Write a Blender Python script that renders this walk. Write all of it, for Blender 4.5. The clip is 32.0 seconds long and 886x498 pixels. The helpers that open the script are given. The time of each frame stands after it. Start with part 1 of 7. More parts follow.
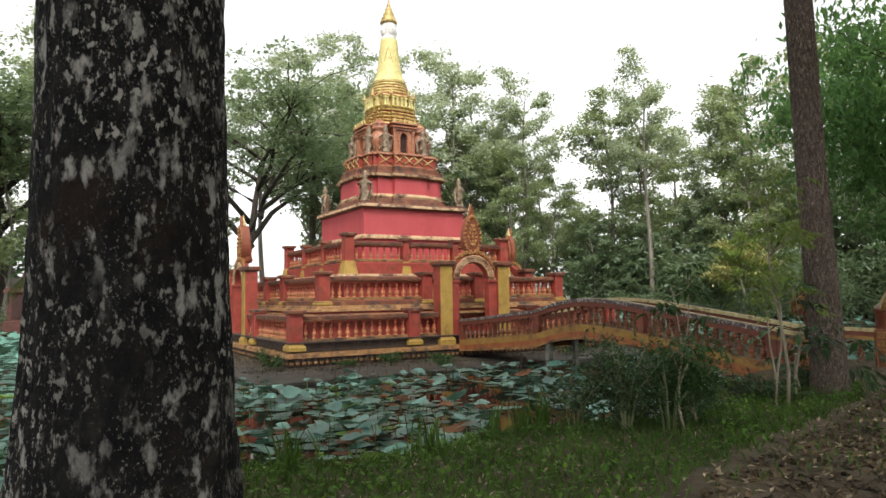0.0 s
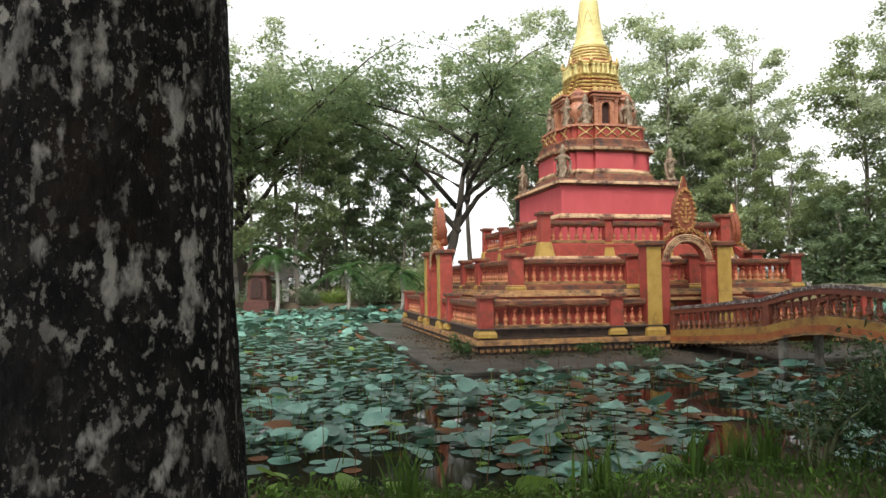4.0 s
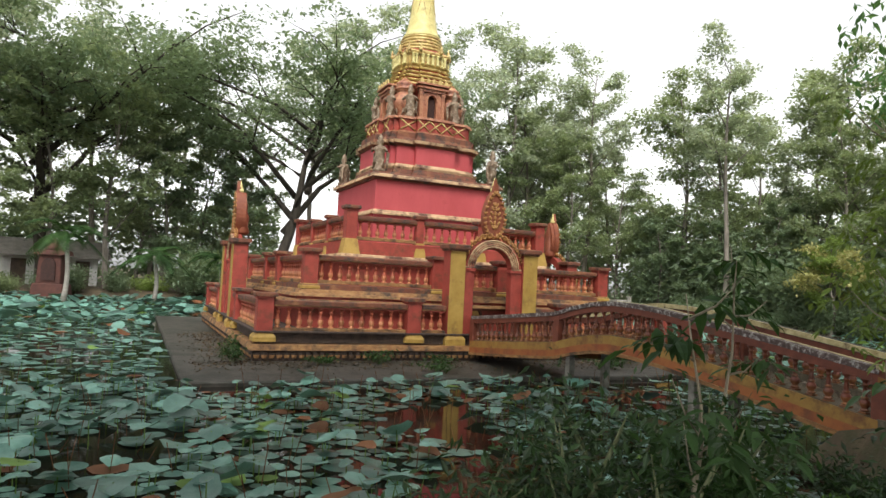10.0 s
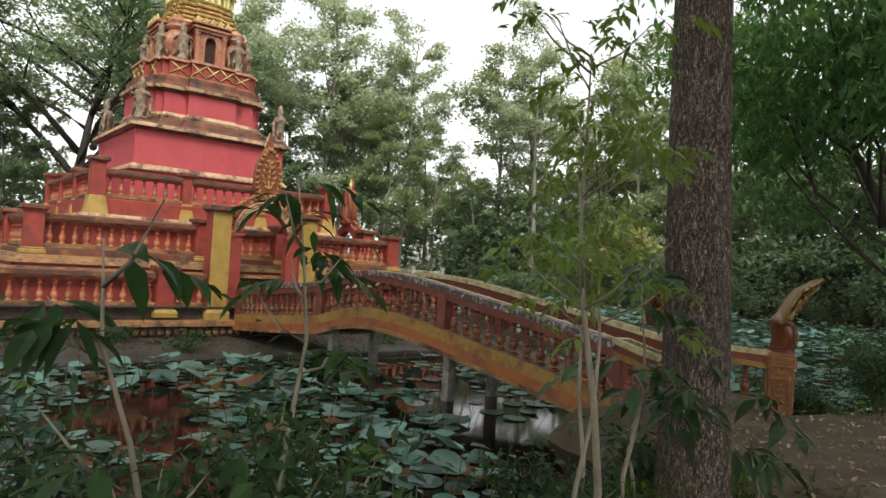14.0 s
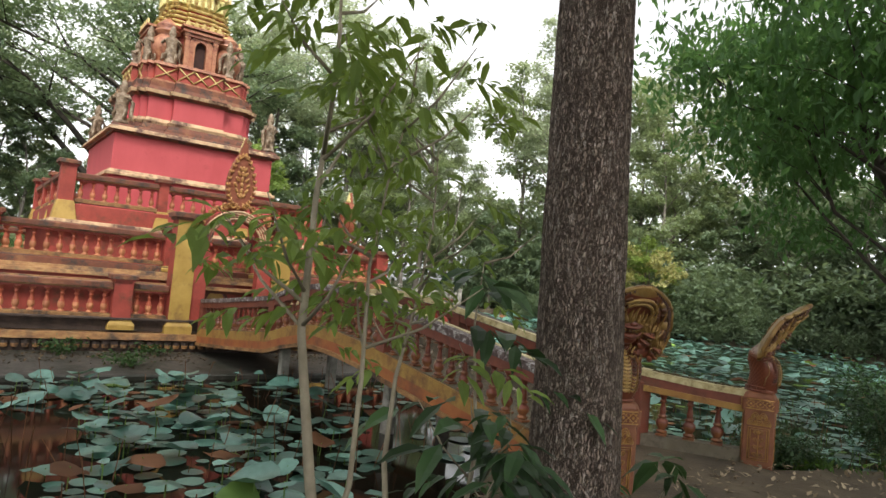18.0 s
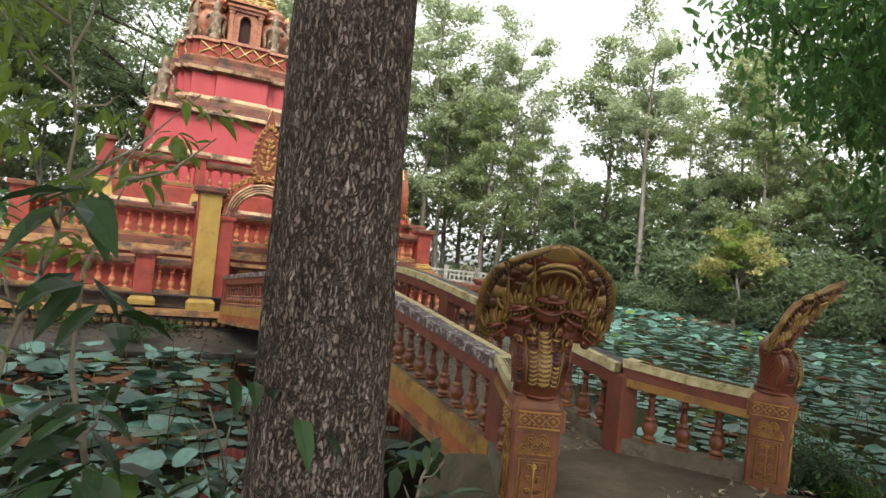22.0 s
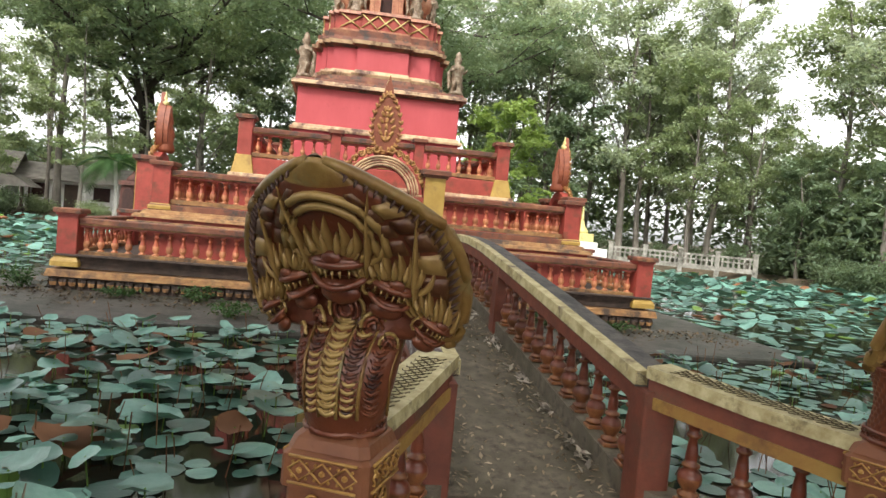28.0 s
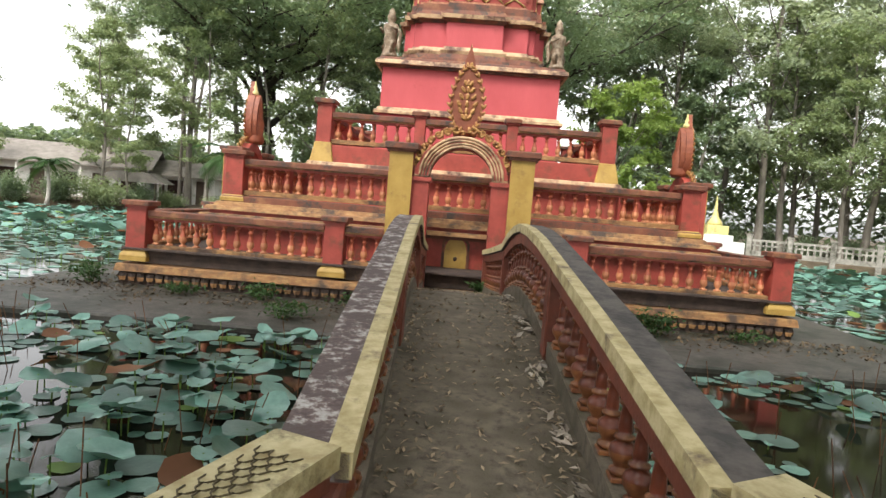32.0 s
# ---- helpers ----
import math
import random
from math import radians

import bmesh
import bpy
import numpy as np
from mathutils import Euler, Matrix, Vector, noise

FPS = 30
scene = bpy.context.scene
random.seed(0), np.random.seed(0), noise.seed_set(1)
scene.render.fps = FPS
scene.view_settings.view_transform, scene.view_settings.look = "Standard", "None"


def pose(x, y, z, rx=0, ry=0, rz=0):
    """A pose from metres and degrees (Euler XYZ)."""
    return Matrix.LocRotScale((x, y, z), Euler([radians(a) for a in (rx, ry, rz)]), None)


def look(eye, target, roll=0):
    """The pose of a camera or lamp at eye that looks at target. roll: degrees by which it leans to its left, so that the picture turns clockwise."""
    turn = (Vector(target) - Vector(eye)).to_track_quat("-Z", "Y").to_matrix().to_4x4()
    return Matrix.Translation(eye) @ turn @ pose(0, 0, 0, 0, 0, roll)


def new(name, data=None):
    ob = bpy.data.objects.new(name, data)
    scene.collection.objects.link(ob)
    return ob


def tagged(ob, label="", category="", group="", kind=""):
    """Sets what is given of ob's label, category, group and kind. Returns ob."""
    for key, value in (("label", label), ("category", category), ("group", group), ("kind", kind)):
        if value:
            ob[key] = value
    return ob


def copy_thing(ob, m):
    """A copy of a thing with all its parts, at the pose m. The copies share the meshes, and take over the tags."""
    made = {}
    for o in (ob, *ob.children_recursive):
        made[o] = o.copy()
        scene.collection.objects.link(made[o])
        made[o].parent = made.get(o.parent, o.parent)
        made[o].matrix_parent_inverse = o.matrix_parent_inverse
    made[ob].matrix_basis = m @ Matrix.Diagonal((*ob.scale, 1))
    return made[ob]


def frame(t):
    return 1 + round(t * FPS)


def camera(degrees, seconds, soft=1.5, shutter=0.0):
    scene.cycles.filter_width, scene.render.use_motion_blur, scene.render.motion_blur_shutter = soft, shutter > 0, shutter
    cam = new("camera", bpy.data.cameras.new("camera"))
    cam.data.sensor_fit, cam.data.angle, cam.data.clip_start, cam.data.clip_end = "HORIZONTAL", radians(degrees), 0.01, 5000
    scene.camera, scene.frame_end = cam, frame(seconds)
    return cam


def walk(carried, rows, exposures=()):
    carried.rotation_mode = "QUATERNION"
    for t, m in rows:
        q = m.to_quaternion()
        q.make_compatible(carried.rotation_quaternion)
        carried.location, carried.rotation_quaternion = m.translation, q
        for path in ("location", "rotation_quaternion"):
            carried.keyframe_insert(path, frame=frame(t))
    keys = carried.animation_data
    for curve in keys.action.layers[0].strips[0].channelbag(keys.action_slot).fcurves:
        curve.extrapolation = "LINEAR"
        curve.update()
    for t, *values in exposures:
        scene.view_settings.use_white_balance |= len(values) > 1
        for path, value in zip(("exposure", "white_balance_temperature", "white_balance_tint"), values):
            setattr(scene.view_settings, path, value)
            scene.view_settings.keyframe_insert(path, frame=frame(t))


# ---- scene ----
cam = camera(67.1, 32.0)
PATH = [
    (0, -12.937, -19.542, 1.577, -30.67, 4.00, 0.88),
    (0.5, -12.812, -19.443, 1.574, -29.16, 3.65, 0.65),
    (1, -12.635, -19.211, 1.570, -26.49, 4.27, -0.14),
    (1.5, -12.494, -19.053, 1.554, -25.54, 3.21, -0.18),
    (2, -12.236, -18.878, 1.550, -22.93, 3.02, -0.53),
    (2.5, -12.062, -18.723, 1.574, -18.67, 2.58, -0.56),
    (3, -11.933, -18.503, 1.570, -15.89, 1.99, 0.04),
    (3.5, -11.862, -18.332, 1.554, -13.43, 2.85, 0.95),
    (5.5, -11.395, -18.001, 1.585, -11.70, 2.83, 0.05),
    (6, -11.229, -17.796, 1.563, -14.88, 2.54, -0.07),
    (6.5, -11.152, -17.627, 1.600, -17.64, 2.28, 0.21),
    (7, -10.974, -17.513, 1.604, -20.04, 1.86, 1.32),
    (7.5, -10.731, -17.417, 1.604, -22.23, 3.73, 0.18),
    (8, -10.482, -17.335, 1.593, -20.97, 2.21, 0.47),
    (8.5, -10.250, -17.175, 1.563, -23.18, 1.67, 0.33),
    (9, -9.956, -17.013, 1.621, -23.58, 1.79, 0.13),
    (9.5, -9.713, -17.041, 1.602, -24.86, 4.21, -2.42),
    (10, -9.457, -16.963, 1.639, -24.72, 2.96, -2.89),
    (10.5, -9.171, -16.830, 1.619, -29.14, 2.16, -3.09),
    (11, -8.883, -16.693, 1.641, -33.23, 2.44, -3.15),
    (11.5, -8.613, -16.639, 1.627, -33.08, 3.19, -2.22),
    (12, -8.394, -16.558, 1.646, -33.05, 3.24, -2.98),
    (12.5, -8.156, -16.526, 1.642, -35.21, 2.74, -1.96),
    (13, -7.920, -16.416, 1.637, -37.03, 4.41, -1.44),
    (13.5, -7.668, -16.387, 1.637, -38.45, 3.61, -3.16),
    (14, -7.364, -16.374, 1.637, -39.05, 1.33, -3.56),
    (14.5, -7.207, -16.404, 1.652, -35.44, 1.80, -3.86),
    (15, -6.951, -16.398, 1.632, -36.81, 1.03, -4.65),
    (15.5, -6.688, -16.336, 1.618, -39.50, 2.23, -5.63),
    (17.5, -5.715, -16.269, 1.623, -35.91, 2.93, -5.86),
    (18, -5.505, -16.215, 1.629, -36.07, 3.00, -5.10),
    (18.5, -5.305, -16.223, 1.613, -34.11, 2.14, -3.71),
    (19, -5.039, -16.264, 1.628, -31.68, 2.26, -5.65),
    (19.5, -4.809, -16.253, 1.635, -30.37, 1.61, -4.47),
    (20, -4.569, -16.157, 1.623, -30.24, 2.37, -4.76),
    (20.5, -4.346, -16.098, 1.627, -31.49, 3.10, -5.07),
    (21, -4.064, -16.073, 1.592, -29.91, 1.65, -4.72),
    (21.5, -3.726, -16.063, 1.605, -28.53, 2.66, -6.94),
    (22, -3.479, -16.028, 1.594, -27.62, 1.07, -5.86),
    (22.5, -3.245, -15.940, 1.599, -30.00, 1.56, -6.41),
    (23, -3.040, -15.895, 1.602, -31.05, 0.93, -5.76),
    (23.5, -2.831, -15.887, 1.615, -29.09, 1.27, -7.85),
    (24, -2.614, -15.839, 1.629, -26.19, -0.17, -7.06),
    (24.5, -2.458, -15.768, 1.602, -25.84, -1.03, -6.66),
    (25, -2.255, -15.654, 1.598, -25.20, 0.32, -7.31),
    (25.5, -2.027, -15.562, 1.585, -21.84, -0.13, -5.79),
    (26, -1.761, -15.456, 1.589, -16.14, -1.06, -5.88),
    (26.5, -1.570, -15.388, 1.599, -13.09, -0.77, -5.79),
    (28.5, -0.704, -14.804, 1.578, -8.01, -2.75, -5.50),
    (29, -0.566, -14.626, 1.560, -7.35, -3.28, -5.97),
    (29.5, -0.407, -14.413, 1.558, -7.98, -4.10, -4.92),
    (30, -0.227, -14.191, 1.536, -7.73, -3.76, -5.84),
    (30.5, -0.083, -13.938, 1.536, -4.67, -4.30, -5.35),
    (31, 0.033, -13.717, 1.530, 0.30, -5.68, -5.10),
    (31.5, 0.091, -13.381, 1.554, 1.27, -4.30, -3.72),
    (32, 0.145, -13.212, 1.580, 1.96, -3.70, -4.61),
]
# -- end of path --
EXPOSURES = [(0, 1.05), (6, 1.15), (13, 0.92), (18, 1.22), (22, 1.38), (26, 1.55), (32, 1.52)]
walk(cam, [(t, pose(x, y, z, 90 + pitch, roll, yaw)) for t, x, y, z, yaw, pitch, roll in PATH], EXPOSURES)

# ---- world and light: bright overcast sky ----
world = bpy.data.worlds.new("world")
scene.world = world
world.use_nodes = True
wn, wl = world.node_tree.nodes, world.node_tree.links
wn.clear()
sky = wn.new("ShaderNodeTexSky")
sky.sky_type = "NISHITA"
sky.sun_disc = False
sky.sun_elevation, sky.sun_rotation = radians(48), radians(200)
sky.air_density, sky.dust_density, sky.ozone_density = 1.0, 2.0, 1.0
grey = wn.new("ShaderNodeHueSaturation")
grey.inputs["Saturation"].default_value = 0.05
bg = wn.new("ShaderNodeBackground")
bg.inputs["Strength"].default_value = 0.15
wout = wn.new("ShaderNodeOutputWorld")
wl.new(sky.outputs["Color"], grey.inputs["Color"])
wl.new(grey.outputs["Color"], bg.inputs["Color"])
wl.new(bg.outputs["Background"], wout.inputs["Surface"])
sun = new("sun", bpy.data.lights.new("sun", "SUN"))
sun.data.energy, sun.data.angle, sun.data.color = 1.2, radians(16), (1.0, 0.95, 0.88)
sun.matrix_world = look((-8, -16, 24), (0, 0, 0))

# ---- materials ----


def material(name, ramp, scale=4.0, rough=0.7, metal=0.0, bump=0.3, fine=40.0, stain=None, stain_at=(0.5, 0.62), stain_scale=1.2,
             per_object=0.0, stretch=(1, 1, 1), bump_dist=0.01, spec=0.5, island=0.0, coat=0.0):
    """Two scales of noise between the ramp's colours, stains on top, fine bump."""
    m = bpy.data.materials.new(name)
    m.use_nodes = True
    n, l = m.node_tree.nodes, m.node_tree.links
    b = n["Principled BSDF"]
    tc = n.new("ShaderNodeTexCoord")
    mp = n.new("ShaderNodeMapping")
    mp.inputs["Scale"].default_value = stretch
    geo = n.new("ShaderNodeNewGeometry")
    l.new(geo.outputs["Position"], mp.inputs["Vector"])
    n1 = n.new("ShaderNodeTexNoise")
    n1.inputs["Scale"].default_value, n1.inputs["Detail"].default_value, n1.inputs["Roughness"].default_value = scale, 8, 0.65
    l.new(mp.outputs["Vector"], n1.inputs["Vector"])
    cr = n.new("ShaderNodeValToRGB")
    els = cr.color_ramp.elements
    while len(els) < len(ramp):
        els.new(0.5)
    for e, (p, c) in zip(els, ramp):
        e.position, e.color = p, (*c, 1)
    l.new(n1.outputs["Fac"], cr.inputs["Fac"])
    col = cr.outputs["Color"]
    n2 = n.new("ShaderNodeTexNoise")
    n2.inputs["Scale"].default_value, n2.inputs["Detail"].default_value = fine, 6
    l.new(mp.outputs["Vector"], n2.inputs["Vector"])
    if stain:
        n3 = n.new("ShaderNodeTexNoise")
        n3.inputs["Scale"].default_value, n3.inputs["Detail"].default_value, n3.inputs["Roughness"].default_value = stain_scale, 10, 0.7
        l.new(geo.outputs["Position"], n3.inputs["Vector"])
        mr = n.new("ShaderNodeMapRange")
        mr.inputs["From Min"].default_value, mr.inputs["From Max"].default_value = stain_at
        l.new(n3.outputs["Fac"], mr.inputs["Value"])
        mx = n.new("ShaderNodeMix")
        mx.data_type = "RGBA"
        l.new(mr.outputs["Result"], mx.inputs["Factor"])
        l.new(col, mx.inputs["A"])
        mx.inputs["B"].default_value = (*stain, 1)
        col = mx.outputs["Result"]
    if per_object or island:
        hs = n.new("ShaderNodeHueSaturation")
        src = geo.outputs["Random Per Island"]
        if per_object:
            oi = n.new("ShaderNodeObjectInfo")
            src = oi.outputs["Random"]
        amount = per_object or island
        mv = n.new("ShaderNodeMapRange")
        mv.inputs["To Min"].default_value, mv.inputs["To Max"].default_value = 1 - amount, 1 + amount
        l.new(src, mv.inputs["Value"])
        l.new(mv.outputs["Result"], hs.inputs["Value"])
        l.new(col, hs.inputs["Color"])
        col = hs.outputs["Color"]
    l.new(col, b.inputs["Base Color"])
    b.inputs["Roughness"].default_value, b.inputs["Metallic"].default_value = rough, metal
    b.inputs["Specular IOR Level"].default_value = spec
    b.inputs["Coat Weight"].default_value = coat
    if bump:
        bp = n.new("ShaderNodeBump")
        bp.inputs["Strength"].default_value, bp.inputs["Distance"].default_value = bump, bump_dist
        l.new(n2.outputs["Fac"], bp.inputs["Height"])
        l.new(bp.outputs["Normal"], b.inputs["Normal"])
    return m


DARK_STAIN = (0.05, 0.035, 0.025)
M_RED = material("red_paint", [(0.3, (0.22, 0.031, 0.021)), (0.7, (0.36, 0.060, 0.040))], 3, 0.6, stain=(0.12, 0.042, 0.02), stain_at=(0.52, 0.70), stain_scale=2.5)
M_PINK = material("crimson_wall_paint", [(0.3, (0.40, 0.056, 0.062)), (0.7, (0.50, 0.084, 0.092))], 1.2, 0.65, bump=0.15, stain=(0.30, 0.04, 0.04), stain_at=(0.6, 0.8), stain_scale=1.6, stretch=(1, 1, 0.35))
M_YEL = material("ochre_paint", [(0.3, (0.31, 0.185, 0.035)), (0.7, (0.43, 0.28, 0.065))], 3, 0.6, stain=(0.17, 0.09, 0.03), stain_at=(0.52, 0.72), stain_scale=2.2)
M_LEDGE = material("stained_ochre_ledge", [(0.3, (0.16, 0.068, 0.027)), (0.5, (0.27, 0.135, 0.048)), (0.7, (0.38, 0.23, 0.092))], 4.5, 0.75, stain=(0.05, 0.03, 0.02), stain_at=(0.47, 0.62), stain_scale=1.8, stretch=(1, 1, 3))
M_TRIM = material("cream_trim_paint", [(0.3, (0.40, 0.25, 0.13)), (0.7, (0.60, 0.42, 0.25))], 5, 0.65, stain=(0.09, 0.04, 0.025), stain_at=(0.47, 0.62), stain_scale=2.0)
M_RAIL = material("weathered_red_rail", [(0.3, (0.095, 0.032, 0.019)), (0.55, (0.18, 0.06, 0.03)), (0.75, (0.29, 0.145, 0.063))], 2.2, 0.7, stain=(0.045, 0.032, 0.025), stain_at=(0.48, 0.62), stain_scale=3)
# mould, with the shade below the ledges put into the same black
M_DARK = material("mould_and_shade_concrete", [(0.35, (0.025, 0.018, 0.014)), (0.65, (0.07, 0.045, 0.035))], 5, 0.9, stain=(0.16, 0.10, 0.05), stain_at=(0.62, 0.74))
M_GOLD = material("gold_paint", [(0.3, (0.36, 0.25, 0.07)), (0.7, (0.58, 0.45, 0.16))], 6, 0.45, metal=0.15, stain=(0.17, 0.09, 0.04), stain_at=(0.52, 0.64), stain_scale=5)
M_PALEGOLD = material("pale_gold_paint", [(0.3, (0.52, 0.44, 0.15)), (0.7, (0.68, 0.61, 0.27))], 5, 0.5, stain=(0.34, 0.27, 0.09), stain_at=(0.56, 0.72), stain_scale=3)
M_WHITE = material("white_plaster", [(0.3, (0.62, 0.60, 0.55)), (0.7, (0.80, 0.78, 0.74))], 4, 0.75, stain=(0.35, 0.33, 0.28), stain_at=(0.55, 0.75))
M_STATUE = material("painted_statue", [(0.3, (0.07, 0.05, 0.034)), (0.5, (0.20, 0.135, 0.08)), (0.7, (0.38, 0.33, 0.25))], 9, 0.6)
# damp concrete, coloured darker still to carry gloom the light leaves out
M_CONC = material("damp_gloom_concrete", [(0.3, (0.026, 0.024, 0.019)), (0.7, (0.10, 0.09, 0.074))], 6, 0.6, stain=(0.018, 0.020, 0.011), stain_at=(0.45, 0.60), bump=0.6)
M_DECK = material("dusty_concrete_deck", [(0.3, (0.065, 0.054, 0.038)), (0.7, (0.225, 0.185, 0.132))], 14, 0.9, stain=(0.075, 0.066, 0.040), stain_at=(0.48, 0.66), stain_scale=3.5, bump=0.5, fine=70)
M_CAP = material("mottled_cap_concrete", [(0.40, (0.065, 0.042, 0.038)), (0.50, (0.13, 0.088, 0.08)), (0.56, (0.34, 0.31, 0.29)), (0.66, (0.46, 0.44, 0.42))], 17, 0.7, bump=0.6, stain=(0.075, 0.05, 0.045), stain_at=(0.48, 0.56), stain_scale=5)
# solid fill for openings: the shade inside them is put into the colour
M_HOLE = material("recess_shade_colour", [(0.3, (0.02, 0.01, 0.008)), (0.7, (0.05, 0.02, 0.015))], 5, 0.9)


def water_material():
    m = bpy.data.materials.new("pond_water")
    m.use_nodes = True
    n, l = m.node_tree.nodes, m.node_tree.links
    b = n["Principled BSDF"]
    b.inputs["Base Color"].default_value = (0.012, 0.009, 0.006, 1)
    b.inputs["Roughness"].default_value, b.inputs["IOR"].default_value = 0.06, 1.33
    nz, bp = n.new("ShaderNodeTexNoise"), n.new("ShaderNodeBump")
    nz.inputs["Scale"].default_value = 3.0
    bp.inputs["Strength"].default_value, bp.inputs["Distance"].default_value = 0.05, 0.02
    l.new(nz.outputs["Fac"], bp.inputs["Height"])
    l.new(bp.outputs["Normal"], b.inputs["Normal"])
    return m


M_WATER = water_material()


def leaf_material(name, dark, light, rough=0.5, island=0.35, back=0.3, spec=0.2, scale=0.9, bump=0):
    """Leaves: colour varies leaf by leaf and by larger patches; some light passes through."""
    m = material(name, [(0.3, dark), (0.7, light)], scale, rough, bump=bump, island=island, spec=spec, fine=30)
    n, l = m.node_tree.nodes, m.node_tree.links
    b, out = n["Principled BSDF"], n["Material Output"]
    if back:
        tr, mx = n.new("ShaderNodeBsdfTranslucent"), n.new("ShaderNodeMixShader")
        tr.inputs["Color"].default_value = (light[0] * 1.4, light[1] * 1.4, light[2], 1)
        mx.inputs["Fac"].default_value = back
        l.new(b.outputs["BSDF"], mx.inputs[1])
        l.new(tr.outputs["BSDF"], mx.inputs[2])
        l.new(mx.outputs["Shader"], out.inputs["Surface"])
    return m


M_LEAF = [leaf_material("deep_green_foliage", (0.015, 0.038, 0.012), (0.050, 0.10, 0.030), back=0.28),
          leaf_material("olive_foliage", (0.06, 0.11, 0.035), (0.14, 0.20, 0.075), back=0.35),
          leaf_material("grey_green_foliage", (0.07, 0.11, 0.07), (0.15, 0.20, 0.12), back=0.35),
          leaf_material("bright_green_foliage", (0.11, 0.19, 0.035), (0.23, 0.32, 0.08), back=0.45)]
# leaves for the far shore: distance haze put into paler, greyer greens
M_HAZELEAF = [leaf_material("hazed_dark_foliage", (0.07, 0.108, 0.074), (0.235, 0.30, 0.195), island=0.45, back=0.45),
             leaf_material("hazed_olive_foliage", (0.10, 0.145, 0.085), (0.32, 0.375, 0.225), island=0.45, back=0.45),
             leaf_material("hazed_grey_green_foliage", (0.14, 0.185, 0.145), (0.43, 0.48, 0.38), island=0.45, back=0.48),
             leaf_material("hazed_bright_foliage", (0.15, 0.22, 0.06), (0.27, 0.35, 0.12), back=0.5)]
M_SHRUB = leaf_material("dark_shrub_leaves", (0.013, 0.033, 0.012), (0.048, 0.092, 0.032), 0.40, island=0.6, back=0.2, spec=0.35)
M_BANKLEAF = leaf_material("glossy_bank_tree_leaves", (0.034, 0.090, 0.038), (0.12, 0.225, 0.085), 0.45, island=0.6, back=0.55, spec=0.3)
M_WEED = leaf_material("broad_weed_leaves", (0.035, 0.095, 0.012), (0.12, 0.22, 0.035), 0.5, island=0.5, back=0.3)
M_LOTUS = leaf_material("lotus_leaf", (0.055, 0.145, 0.115), (0.15, 0.28, 0.225), 0.34, 0.6, back=0.08, spec=0.6, scale=5.0, bump=0.35)
M_FEATHER = leaf_material("feathery_olive_leaves", (0.085, 0.14, 0.03), (0.20, 0.27, 0.07), 0.5, 0.4, back=0.4)
M_LOTUS_DRY = leaf_material("withered_lotus_leaf", (0.10, 0.045, 0.02), (0.22, 0.10, 0.05), 0.7, 0.4, back=0.1)
M_LOTUS_YOUNG = leaf_material("young_lotus_leaf", (0.12, 0.22, 0.05), (0.22, 0.34, 0.09), 0.5, 0.3, back=0.25)
M_GRASS = leaf_material("grass", (0.022, 0.055, 0.010), (0.085, 0.15, 0.03), 0.6, 0.55)
M_LITTER = leaf_material("dry_leaf_litter", (0.13, 0.09, 0.05), (0.42, 0.34, 0.24), 0.8, 0.5, back=0)
M_GROUND = material("earth_ground", [(0.3, (0.05, 0.036, 0.022)), (0.5, (0.09, 0.066, 0.04)), (0.7, (0.15, 0.112, 0.07))], 1.6, 0.95, bump=0.6, fine=25, bump_dist=0.03,
                    stain=(0.045, 0.055, 0.02), stain_at=(0.56, 0.68), stain_scale=0.5)
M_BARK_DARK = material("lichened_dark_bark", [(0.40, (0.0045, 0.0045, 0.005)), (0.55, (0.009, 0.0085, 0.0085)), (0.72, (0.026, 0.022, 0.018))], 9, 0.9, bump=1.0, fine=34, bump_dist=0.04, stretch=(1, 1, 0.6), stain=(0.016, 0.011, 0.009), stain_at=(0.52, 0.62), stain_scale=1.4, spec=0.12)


def speckle(m, scale, stretch, lo, hi, colour, mask_scale, mask):
    """Pale lichen flecks over a bark, thick in some patches and rare in others."""
    n, l = m.node_tree.nodes, m.node_tree.links
    b = n["Principled BSDF"]
    geo, mp = n.new("ShaderNodeNewGeometry"), n.new("ShaderNodeMapping")
    mp.inputs["Scale"].default_value = stretch
    l.new(geo.outputs["Position"], mp.inputs["Vector"])
    a, c = n.new("ShaderNodeTexNoise"), n.new("ShaderNodeTexNoise")
    a.inputs["Scale"].default_value, a.inputs["Detail"].default_value, a.inputs["Roughness"].default_value = scale, 5, 0.6
    c.inputs["Scale"].default_value, c.inputs["Detail"].default_value = mask_scale, 3
    l.new(mp.outputs["Vector"], a.inputs["Vector"])
    l.new(geo.outputs["Position"], c.inputs["Vector"])
    r1, r2, mul, mx = n.new("ShaderNodeMapRange"), n.new("ShaderNodeMapRange"), n.new("ShaderNodeMath"), n.new("ShaderNodeMix")
    r1.inputs["From Min"].default_value, r1.inputs["From Max"].default_value = lo, hi
    r2.inputs["From Min"].default_value, r2.inputs["From Max"].default_value = mask
    l.new(a.outputs["Fac"], r1.inputs["Value"])
    l.new(c.outputs["Fac"], r2.inputs["Value"])
    mul.operation = "MULTIPLY"
    l.new(r1.outputs["Result"], mul.inputs[0])
    l.new(r2.outputs["Result"], mul.inputs[1])
    mx.data_type = "RGBA"
    l.new(mul.outputs["Value"], mx.inputs["Factor"])
    l.new(b.inputs["Base Color"].links[0].from_socket, mx.inputs["A"])
    mx.inputs["B"].default_value = (*colour, 1)
    l.new(mx.outputs["Result"], b.inputs["Base Color"])


